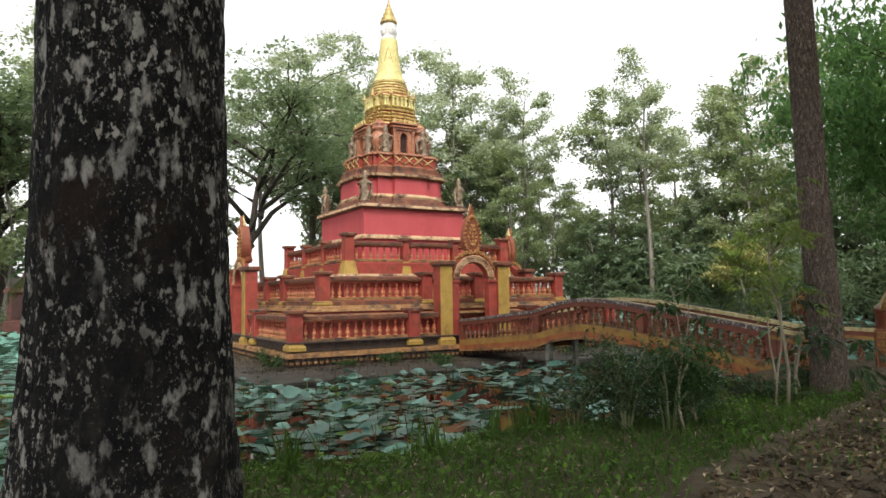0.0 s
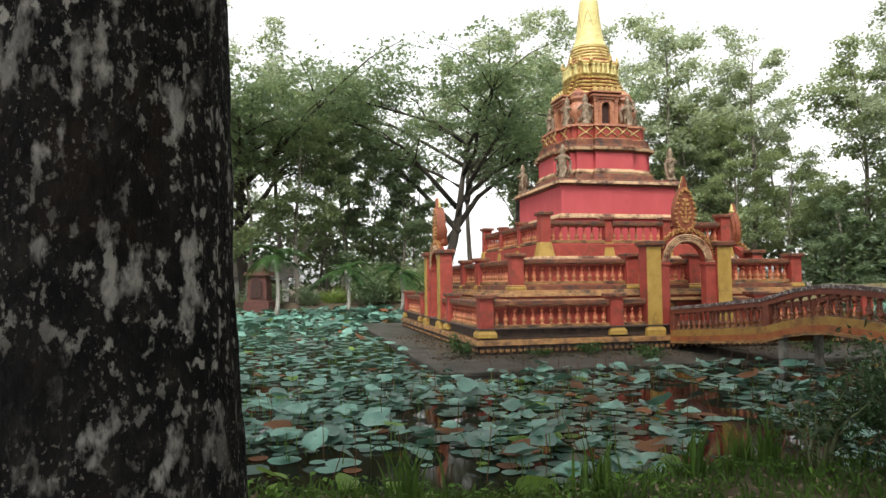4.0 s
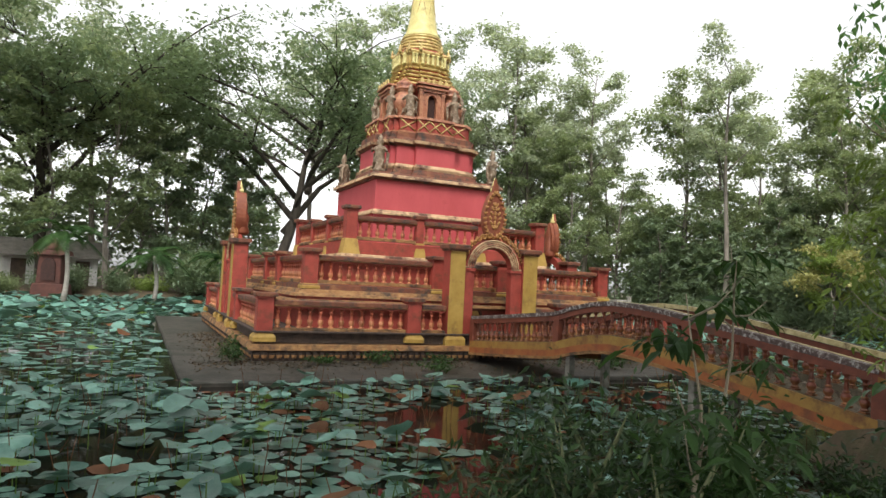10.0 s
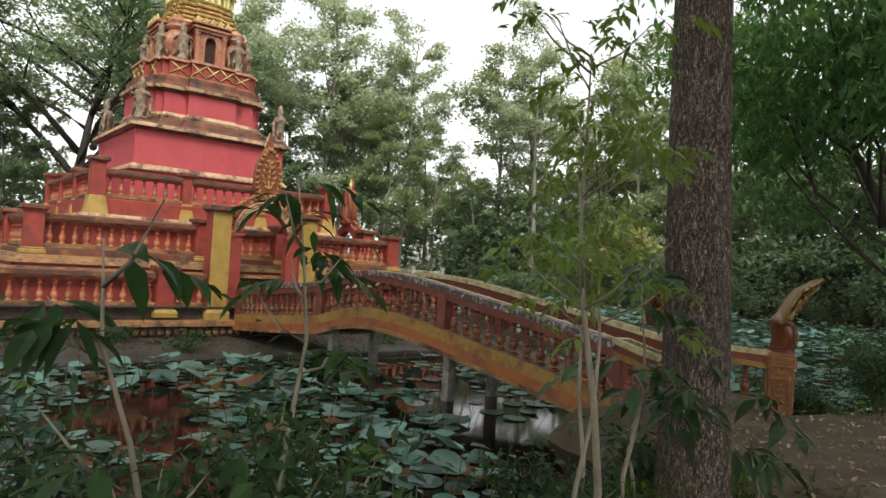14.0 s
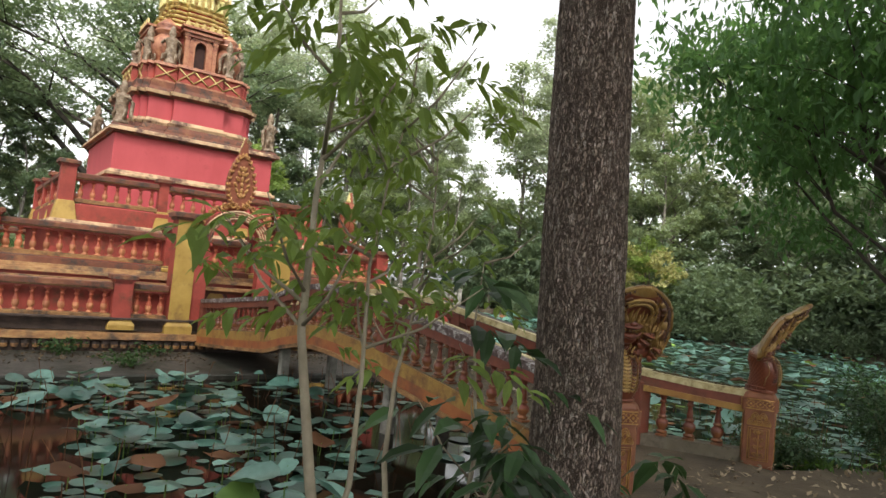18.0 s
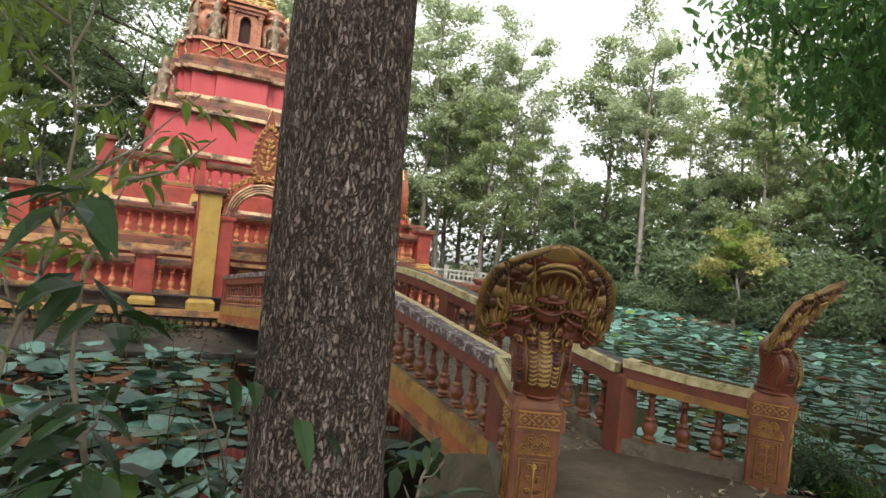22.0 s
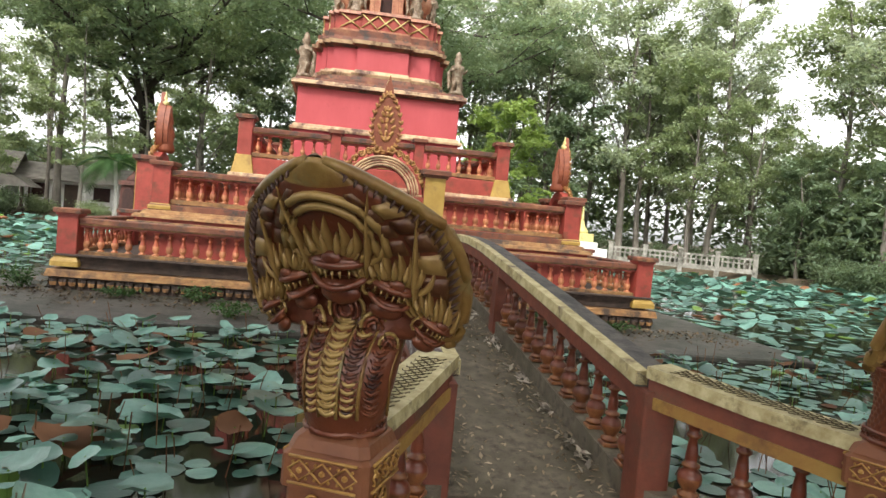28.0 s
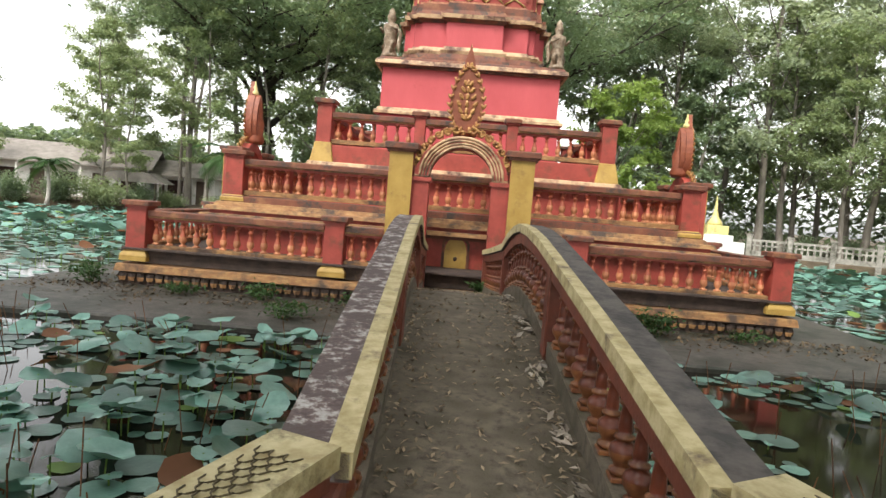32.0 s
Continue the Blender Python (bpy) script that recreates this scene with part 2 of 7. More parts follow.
speckle(M_BARK_DARK, 24, (1, 1, 0.6), 0.56, 0.62, (0.25, 0.24, 0.215), 1.6, (0.35, 0.55))
speckle(M_BARK_DARK, 55, (1, 1, 0.7), 0.60, 0.64, (0.13, 0.12, 0.105), 2.5, (0.40, 0.62))
speckle(M_BARK_DARK, 7.5, (1, 1, 0.5), 0.55, 0.63, (0.24, 0.23, 0.21), 1.1, (0.40, 0.54))
M_BARK = material("flaky_grey_bark", [(0.35, (0.15, 0.112, 0.09)), (0.52, (0.25, 0.19, 0.155)), (0.66, (0.42, 0.35, 0.30))], 30, 0.9, bump=0.8, fine=60, bump_dist=0.02, stretch=(1, 1, 0.35), spec=0.2)


def plate_bark(m, scale, stretch, dark, strength):
    """Cracks between bark plates, dark and sunk."""
    n, l = m.node_tree.nodes, m.node_tree.links
    b = n["Principled BSDF"]
    geo, mp = n.new("ShaderNodeNewGeometry"), n.new("ShaderNodeMapping")
    mp.inputs["Scale"].default_value = stretch
    warp = n.new("ShaderNodeTexNoise")
    warp.inputs["Scale"].default_value, warp.inputs["Detail"].default_value = 28, 5
    add = n.new("ShaderNodeVectorMath")
    add.operation = "MULTIPLY_ADD"
    add.inputs[1].default_value = (0.045, 0.045, 0.16)
    l.new(geo.outputs["Position"], warp.inputs["Vector"])
    l.new(warp.outputs["Color"], add.inputs[0])
    l.new(geo.outputs["Position"], add.inputs[2])
    l.new(add.outputs["Vector"], mp.inputs["Vector"])
    vo = n.new("ShaderNodeTexVoronoi")
    vo.feature = "DISTANCE_TO_EDGE"
    vo.inputs["Scale"].default_value = scale
    l.new(mp.outputs["Vector"], vo.inputs["Vector"])
    mr = n.new("ShaderNodeMapRange")
    mr.inputs["From Min"].default_value, mr.inputs["From Max"].default_value = -0.05, 0.22
    l.new(vo.outputs["Distance"], mr.inputs["Value"])
    mx = n.new("ShaderNodeMix")
    mx.data_type = "RGBA"
    old = b.inputs["Base Color"].links[0].from_socket
    mx.inputs["A"].default_value = (*dark, 1)
    l.new(mr.outputs["Result"], mx.inputs["Factor"])
    l.new(old, mx.inputs["B"])
    l.new(mx.outputs["Result"], b.inputs["Base Color"])
    prev = b.inputs["Normal"].links[0].from_socket
    bp = n.new("ShaderNodeBump")
    bp.inputs["Strength"].default_value, bp.inputs["Distance"].default_value = strength, 0.035
    l.new(mr.outputs["Result"], bp.inputs["Height"])
    l.new(prev, bp.inputs["Normal"])
    l.new(bp.outputs["Normal"], b.inputs["Normal"])


plate_bark(M_BARK, 62, (1, 1, 0.26), (0.075, 0.054, 0.044), 1.0)
speckle(M_BARK, 48, (1, 1, 0.35), 0.57, 0.63, (0.40, 0.345, 0.30), 3.0, (0.35, 0.60))
M_BARK_FAR = material("pale_bark", [(0.3, (0.10, 0.085, 0.07)), (0.7, (0.26, 0.23, 0.19))], 3, 0.9, stretch=(1, 1, 0.3))
M_STEM = material("green_stem", [(0.3, (0.10, 0.13, 0.05)), (0.7, (0.20, 0.21, 0.11))], 6, 0.7)
M_ROOF = material("old_roof", [(0.3, (0.16, 0.14, 0.12)), (0.7, (0.30, 0.27, 0.24))], 2, 0.8)

# ---- mesh helpers ----


def mesh_of(name, bm, mats, smooth=False):
    me = bpy.data.meshes.new(name)
    bmesh.ops.recalc_face_normals(bm, faces=bm.faces)
    if smooth:
        for fc in bm.faces:
            fc.smooth = True
    bm.to_mesh(me)
    bm.free()
    for m in (mats if isinstance(mats, (list, tuple)) else [mats]):
        me.materials.append(m)
    return me


def part(name, bm, mats, parent=None, label="", m=None, smooth=False):
    """One mesh object out of a bmesh (or a shared mesh), under its thing."""
    me = bm if isinstance(bm, bpy.types.Mesh) else mesh_of(name, bm, mats, smooth)
    ob = new(name, me)
    if parent:
        ob.parent = parent
    if m is not None:
        ob.matrix_basis = m
    if label:
        ob["label"] = label
    return ob


def empty(name, m, label, category, group="", kind=""):
    ob = new(name)
    ob.matrix_basis = m
    return tagged(ob, label, category, group, kind)


def box(bm, x0, x1, y0, y1, z0, z1, mi=0, c=0.0, taper=0.0):
    """A box with chamfered upright and top edges (c), drawn in at the top by taper."""
    def ring(z, i):
        a, b, d, e = x0 + i, x1 - i, y0 + i, y1 - i
        k = c
        if k <= 0:
            return [bm.verts.new(p) for p in ((a, d, z), (b, d, z), (b, e, z), (a, e, z))]
        return [bm.verts.new(p) for p in ((a + k, d, z), (b - k, d, z), (b, d + k, z), (b, e - k, z), (b - k, e, z), (a + k, e, z), (a, e - k, z), (a, d + k, z))]
    rings = [ring(z0, 0)]
    if c > 0:
        rings += [ring(z1 - c, taper), ring(z1, taper + c)]
    else:
        rings += [ring(z1, taper)]
    for r, s in zip(rings, rings[1:]):
        for i in range(len(r)):
            j = (i + 1) % len(r)
            bm.faces.new((r[i], r[j], s[j], s[i])).material_index = mi
    bm.faces.new(rings[0][::-1]).material_index = mi
    bm.faces.new(rings[-1]).material_index = mi


def lathe(bm, prof, seg=10, mi=None, centre=(0, 0, 0), square=0.0):
    """Turns rows of (radius, z[, material]) round the upright axis."""
    rings = []
    for r, z, *_ in prof:
        ring = []
        for i in range(seg):
            a = 2 * math.pi * (i + 0.5) / seg
            ring.append(bm.verts.new((centre[0] + r * math.cos(a), centre[1] + r * math.sin(a), centre[2] + z)))
        rings.append(ring)
    for k, (r, s) in enumerate(zip(rings, rings[1:])):
        for i in range(seg):
            j = (i + 1) % seg
            fc = bm.faces.new((r[i], r[j], s[j], s[i]))
            fc.material_index = prof[k][2] if len(prof[k]) > 2 else 0
            fc.smooth = seg >= 8
    bm.faces.new(rings[0][::-1])
    bm.faces.new(rings[-1])


def outline_solid(bm, pts, z0, z1, mi=0, grow0=0.0, grow1=0.0):
    """An upright solid over a plan outline; grow moves the foot or top ring outwards from the axis."""
    def ring(z, g):
        return [bm.verts.new((x + (g if x > 0 else -g), y + (g if y > 0 else -g), z)) for x, y in pts]
    r, s = ring(z0, grow0), ring(z1, grow1)
    for i in range(len(r)):
        j = (i + 1) % len(r)
        bm.faces.new((r[i], r[j], s[j], s[i])).material_index = mi
    bm.faces.new(r[::-1]).material_index = mi
    bm.faces.new(s).material_index = mi


def cross_plan(h, steps):
    """A square plan of half width h whose corners step in: steps of (half width of the face there, depth of its face)."""
    pts = []
    # first quadrant runs from the +x face to the +y face
    first = []
    for half, depth in steps:
        first.append((depth, half))
    n = len(first)
    q = []
    for i, (d, w) in enumerate(first):
        q.append((d, w))
        if i + 1 < n:
            q.append((first[i + 1][0], w))
    mirrored = [(b, a) for a, b in reversed(q)]
    quad = q + [p for p in mirrored if p != q[-1]]
    for k in range(4):
        c, s = [(1, 0), (0, 1), (-1, 0), (0, -1)][k]
        for x, y in quad:
            p = (x * c - y * s, x * s + y * c)
            if not pts or (abs(p[0] - pts[-1][0]) + abs(p[1] - pts[-1][1])) > 1e-6:
                pts.append(p)
    return pts


def sweep(bm, pts, w0, w1, z0, z1, mi=0, side=None, cap=True):
    """A beam of rectangular section along pts (x, y, z): w0..w1 across (to the right of the way), z0..z1 upwards."""
    rings = []
    n = len(pts)
    for i, (x, y, z) in enumerate(pts):
        a, b = Vector(pts[max(i - 1, 0)]), Vector(pts[min(i + 1, n - 1)])
        d = (b - a)
        d.z = 0
        d.normalize()
        r = Vector((d.y, -d.x, 0))
        p = Vector((x, y, z))
        rings.append([bm.verts.new(p + r * w + Vector((0, 0, h))) for w, h in ((w0, z0), (w1, z0), (w1, z1), (w0, z1))])
    for r, s in zip(rings, rings[1:]):
        for i in range(4):
            j = (i + 1) % 4
            bm.faces.new((r[i], r[j], s[j], s[i])).material_index = mi
    if cap:
        bm.faces.new(rings[0][::-1]).material_index = mi
        bm.faces.new(rings[-1]).material_index = mi


def tube(bm, pts, radii, seg=7, mi=0, cap=True):
    """A round limb along pts with a radius at each."""
    rings = []
    n = len(pts)
    for i, p in enumerate(pts):
        d = (Vector(pts[min(i + 1, n - 1)]) - Vector(pts[max(i - 1, 0)])).normalized()
        u = d.orthogonal().normalized() if abs(d.z) < 0.9 else Vector((1, 0, 0)).cross(d).normalized()
        v = d.cross(u)
        rings.append([bm.verts.new(Vector(p) + (u * math.cos(2 * math.pi * k / seg) + v * math.sin(2 * math.pi * k / seg)) * radii[i]) for k in range(seg)])
    for r, s in zip(rings, rings[1:]):
        for i in range(seg):
            j = (i + 1) % seg
            fc = bm.faces.new((r[i], r[j], s[j], s[i]))
            fc.material_index, fc.smooth = mi, True
    if cap:
        bm.faces.new(rings[0][::-1]).material_index = mi
        bm.faces.new(rings[-1]).material_index = mi


def quads_mesh(name, verts, faces, mats, slots=None):
    """A mesh of many loose leaves from arrays made by the code above it."""
    me = bpy.data.meshes.new(name)
    me.from_pydata([tuple(v) for v in verts], [], [tuple(f_) for f_ in faces])
    for m in (mats if isinstance(mats, (list, tuple)) else [mats]):
        me.materials.append(m)
    if slots is not None:
        me.polygons.foreach_set("material_index", np.asarray(slots, dtype=np.int32))
    me.update()
    return me


def leaf_cloud(rng, centres, normals_up, size, aspect=0.5, droop=0.3):
    """Leaves (kinked rhombs of two triangles) at the centres, turned at random."""
    n = len(centres)
    a = rng.uniform(0, 2 * np.pi, n)
    tilt = rng.normal(-droop, 0.5, n)
    d = np.stack([np.cos(a) * np.cos(tilt), np.sin(a) * np.cos(tilt), np.sin(tilt)], 1)
    up = np.stack([rng.normal(0, 0.45, n), rng.normal(0, 0.45, n), np.full(n, normals_up)], 1)
    s = np.cross(d, up)
    s /= np.linalg.norm(s, axis=1)[:, None] + 1e-9
    L = size * rng.uniform(0.6, 1.3, n)[:, None]
    nrm = np.cross(s, d)
    p0, p2 = centres - d * L * 0.5, centres + d * L * 0.5
    p1, p3 = centres + s * L * aspect * 0.5 + nrm * L * 0.08, centres - s * L * aspect * 0.5 + nrm * L * 0.08
    v = np.stack([p0, p1, p2, p3], 1).reshape(-1, 3)
    f = np.arange(4 * n).reshape(n, 4)
    return v, f


# ---- ground, pond ----
WATER = -0.60
C = 6.68  # the stupa's centre, along y


def shore(x):
    """Where the pond's south bank lies, along y."""
    ease = min(max((-x - 5) / 2, 0), 1)
    return -13.0 - 0.55 * ease + 0.45 * math.sin(x * 0.55 + 0.6) + 0.25 * math.sin(x * 1.4) + (0.10 * (-x - 10) if x < -10 else 0)


def ground_z(x, y):
    edge = 37 - 2 * math.sin(math.atan2(y, x) * 5)
    inside = min(y - shore(x), edge - math.hypot(x + 1, y))
    # the made-up way onto the bridge
    way = min(max((1.6 - abs(x - 0.4)) / 0.5, 0), 1)
    inside = inside * (1 - way) + min(inside, y + 10.9) * way
    wob = 0.05 * noise.noise(Vector((x * 0.35, y * 0.35, 0.3))) + 0.03 * noise.noise(Vector((x * 1.3, y * 1.3, 2)))
    k = min(max((inside + 0.2) / 1.6, 0), 1)
    k = k * k * (3 - 2 * k)
    flat = 1 if abs(x - 0.4) > 2.2 or y > -11 else 0.35
    return (wob * flat) * (1 - k) - 1.25 * k


def build_ground():
    xs = [-2600, -900, -400, -200, -120] + list(np.arange(-84, -24, 2.5)) + list(np.arange(-24, 14, 0.5)) + list(np.arange(14, 86, 2.5)) + [120, 200, 400, 900, 2600]
    ys = [-2600, -900, -400, -200, -120, -80, -60, -45, -35, -28] + list(np.arange(-24, -8, 0.4)) + list(np.arange(-8, 84, 2.5)) + [120, 200, 400, 900, 2600]
    verts = [(x, y, ground_z(x, y)) for y in ys for x in xs]
    w = len(xs)
    faces = [(j * w + i, j * w + i + 1, (j + 1) * w + i + 1, (j + 1) * w + i) for j in range(len(ys) - 1) for i in range(w - 1)]
    me = quads_mesh("ground", verts, faces, M_GROUND)
    me.polygons.foreach_set("use_smooth", [True] * len(me.polygons))
    tagged(new("ground", me), "bare brown earth bank with fallen leaves and patchy grass", "ground", kind="structure")
    bm = bmesh.new()
    box(bm, -46, 46, -15, 46, -1.2, WATER)
    tagged(part("water", bm, M_WATER), "dark still pond water under lotus leaves", "water", kind="structure")


build_ground()

# ---- the stupa ----
AXIS = pose(0, C, 0)
stupa = empty("stupa", AXIS, "tall red and gold stepped stupa with gilded spire on terraced plinth", "stupa")


def square(h):
    return [(-h, -h), (h, -h), (h, h), (-h, h)]


def plinth(name, rows, mats, label=""):
    """Stacked square slabs: (half width, z0, z1, material, taper)."""
    for h, z0, z1, mi, tp in rows:
        bm = bmesh.new()
        box(bm, -h, h, -h, h, z0, z1, 0, 0.015, tp)
        tall = z1 - z0 > 0.35
        part(name if tall else "ledge", bm, mats[mi], stupa, label if tall else "")


# the black band right below the balustrade is its shadow, done in colour
plinth("lower_plinth", [(6.62, -0.9, -0.40, 0, 0), (6.80, -0.23, -0.08, 1, 0.03), (6.58, -0.06, 0.24, 0, 0), (6.70, 0.20, 0.245, 0, 0.0)], [M_DARK, M_LEDGE], "blackened plinth with an ochre ledge")
plinth("middle_plinth", [(5.35, 0.2, 0.94, 0, 0), (5.46, 0.86, 0.94, 2, 0), (5.64, 0.94, 1.03, 1, 0.03), (5.44, 1.02, 1.12, 0, 0.0), (5.55, 1.11, 1.20, 1, 0.04), (5.40, 1.19, 1.30, 1, 0.05), (5.26, 1.28, 1.44, 2, 0)], [M_RED, M_LEDGE, M_RAIL], "red plinth wall with stepped ochre ledges")
plinth("upper_plinth", [(3.72, 1.3, 2.30, 0, 0), (3.95, 2.22, 2.33, 1, 0.02), (3.80, 2.32, 2.42, 2, 0.02), (3.62, 2.4, 2.84, 0, 0)], [M_RED, M_RAIL, M_TRIM])
plinth("block", [(2.36, 2.8, 3.86, 0, 0), (2.46, 3.86, 3.94, 1, 0), (2.40, 3.94, 4.03, 1, 0.03), (2.31, 4.0, 5.10, 0, 0), (2.39, 5.06, 5.13, 2, 0), (2.50, 5.13, 5.24, 1, 0.02), (2.42, 5.24, 5.32, 2, 0.03)], [M_PINK, M_TRIM, M_RAIL], "plain crimson block with cream cornices")


def petals():
    """The row of hanging petals under the lower ledge, on all four sides."""
    bm = bmesh.new()
    n = 72
    step = 2 * 6.72 / n
    for k in range(4):
        rot = Matrix.Rotation(k * math.pi / 2, 4, "Z")
        for i in range(n):
            x = -6.72 + (i + 0.5) * step
            w = step * 0.40
            rows = [(w, -0.26, 0.02), (w, -0.34, 0.05), (w * 0.75, -0.42, 0.04), (w * 0.2, -0.46, 0.0)]
            front = [[bm.verts.new(rot @ Vector((x + s * a, -6.70 - d, z))) for s in (-1, 0, 1)] for a, z, d in rows]
            for r in front:
                r[1].co += rot @ Vector((0, -0.025, 0))
            for q, (r, s) in enumerate(zip(front, front[1:])):
                for j in (0, 1):
                    bm.faces.new((r[j], r[j + 1], s[j + 1], s[j])).material_index = 1 if q == 1 else 0
        pts = [rot @ Vector(p) for p in ((-6.72, -6.69, -0.5), (6.72, -6.69, -0.5), (6.72, -6.69, -0.26), (-6.72, -6.69, -0.26))]
        bm.faces.new([bm.verts.new(p) for p in pts])
    tagged(part("petal_moulding", bm, [M_DARK, M_LEDGE], stupa, "row of blackened hanging petals"), kind="stuff")


petals()
M_JAR = material("rose_gold_paint", [(0.3, (0.26, 0.075, 0.04)), (0.7, (0.46, 0.23, 0.12))], 6, 0.45, stain=(0.17, 0.05, 0.03), stain_at=(0.5, 0.66), stain_scale=5)
M_RING = material("ring_gold", [(0.3, (0.42, 0.29, 0.09)), (0.7, (0.62, 0.49, 0.20))], 6, 0.42, metal=0.1, stain=(0.24, 0.08, 0.03), stain_at=(0.52, 0.66), stain_scale=4)
PLAN2 = [(0.75, 1.95), (1.42, 1.75), (1.62, 1.60)]


def tower_tier(name, scale, rows, mats, label=""):
    for g, z0, z1, mi, g1 in rows:
        bm = bmesh.new()
        plan = cross_plan(0, [(a * scale, d * scale) for a, d in PLAN2])
        outline_solid(bm, plan, z0, z1, 0, g, g1)
        tall = z1 - z0 > 0.3
        part(name if tall else "cornice", bm, mats[mi], stupa, label if tall else "")


tower_tier("second_tier", 1.0, [(0.22, 5.30, 5.44, 2, 0.20), (0.14, 5.44, 5.58, 2, 0.10), (0.10, 5.58, 5.66, 1, 0.13), (0.06, 5.66, 5.78, 1, 0.02), (0.0, 5.76, 6.42, 0, 0), (0.04, 6.42, 6.50, 2, 0.10),
                               (0.14, 6.50, 6.60, 1, 0.16), (0.06, 6.60, 6.74, 2, 0.02), (0.0, 6.72, 6.92, 2, 0.0)], [M_PINK, M_TRIM, M_RAIL], "crimson tier with stepped corners and cream cornices")
tower_tier("parapet", 0.93, [(0.02, 6.90, 7.00, 1, 0.02), (-0.03, 6.98, 7.44, 0, -0.03), (0.04, 7.44, 7.53, 1, 0.02)], [M_RED, M_JAR], "red parapet with rose and gold mouldings")
tower_tier("window_storey", 0.66, [(-0.10, 7.50, 8.84, 0, -0.12), (0.0, 7.50, 7.62, 1, -0.04), (-0.06, 8.70, 8.80, 1, 0.04), (0.04, 8.80, 8.88, 0, 0.05), (0.05, 8.88, 8.96, 2, 0.0)], [M_RED, M_JAR, M_RING], "red storey with arched niches")
for s_, z, mats_ in ((0.60, 8.95, (0, 2)), (0.56, 9.12, (0, 2)), (0.52, 9.29, (1, 2)), (0.49, 9.46, (0, 2))):
    tower_tier("roof_course", s_, [(-0.04, z, z + 0.09, mats_[0], -0.03), (0.03, z + 0.09, z + 0.135, mats_[1], 0.05), (0.05, z + 0.135, z + 0.175, 2, 0.0)], [M_RED, M_JAR, M_RING])
tower_tier("crown_course", 0.475, [(0.0, 9.63, 9.74, 1, 0.06), (0.0, 9.74, 10.12, 1, 0.02), (0.06, 10.12, 10.20, 1, 0.09), (0.09, 10.20, 10.27, 1, 0.05), (-0.02, 10.27, 10.36, 0, -0.06)], [M_RED, M_RING])


def lattice():
    """Crossed gold bars on the parapet faces."""
    for k in range(4):
        rot = Matrix.Rotation(k * math.pi / 2, 4, "Z")
        for half, depth in ((0.68, 1.80), (1.32, 1.61)):
            d = depth + 0.0
            cells = [(-0.68 + 0.453 * i, 0.453) for i in range(3)] if half < 1 else [(-1.29, 0.60), (0.69, 0.60)]
            for x, w in cells:
                for s in (0, 1):
                    a, b = Vector((x, -d, 7.03 if s else 7.42)), Vector((x + w, -d, 7.42 if s else 7.03))
                    bm = bmesh.new()
                    tube(bm, [rot @ a, rot @ b], [0.028, 0.028], 4)
                    part("lattice_bar", bm, M_RING, stupa, "gold lattice bar")


lattice()


def arch_niche(k):
    """A window niche: arched frame between pilasters under a flat cornice, with a dark slab for the opening's shade."""
    niche = part("niche", NICHE["frame"], None, stupa, "rose and gold niche frame", m=Matrix.Rotation(k * math.pi / 2, 4, "Z"))
    part("niche_opening", NICHE["opening"], None, niche, "arched slab coloured dark as a shaded opening")
    part("cornice", NICHE["cornice"], None, niche, "stepped rose and gold cornice")
    for s in (-1, 1):
        part("pilaster", NICHE["pilaster"], None, niche, m=pose(s * 0.43, 0, 0))
    for i in range(5):
        part("antefix", NICHE["antefix"], None, niche, "small pointed gold leaf", m=pose((i - 2) * 0.24, 0, 0))


def arch_points(w, z0, z1, n=8):
    pts = [(-w, z0), (w, z0)]
    for i in range(n + 1):
        a = math.pi * i / n
        pts.append((w * math.cos(a), z1 - w * 1.3 + w * 1.3 * math.sin(a)))
    return pts


def slab_y(bm, pts, y0, y1, mi=0):
    """A flat plate with outline pts (x, z) between two depths."""
    a = [bm.verts.new((x, y0, z)) for x, z in pts]
    b = [bm.verts.new((x, y1, z)) for x, z in pts]
    for i in range(len(pts)):
        j = (i + 1) % len(pts)
        bm.faces.new((a[i], a[j], b[j], b[i])).material_index = mi
    bm.faces.new(a).material_index = mi
    bm.faces.new(b[::-1]).material_index = mi


def ring_plate(bm, inner, outer, y0, y1, mi=0):
    """A frame between two outlines with the same number of points, open at its foot."""
    n = len(inner)
    rows = [[bm.verts.new((x, y, z)) for x, z in o] for o, y in ((inner, y0), (outer, y0), (outer, y1), (inner, y1))]
    for i in range(n - 1):
        for r in range(4):
            s = (r + 1) % 4
            bm.faces.new((rows[r][i], rows[r][i + 1], rows[s][i + 1], rows[s][i])).material_index = mi
    for e in (0, n - 1):
        bm.faces.new([rows[r][e] for r in range(4)]).material_index = mi


def arc(w, h, zs, n=14):
    """An open arch from foot to foot: legs up to zs, then an elliptic arc."""
    return [(w * math.cos(math.pi * i / n), zs + h * math.sin(math.pi * i / n)) for i in range(n + 1)]


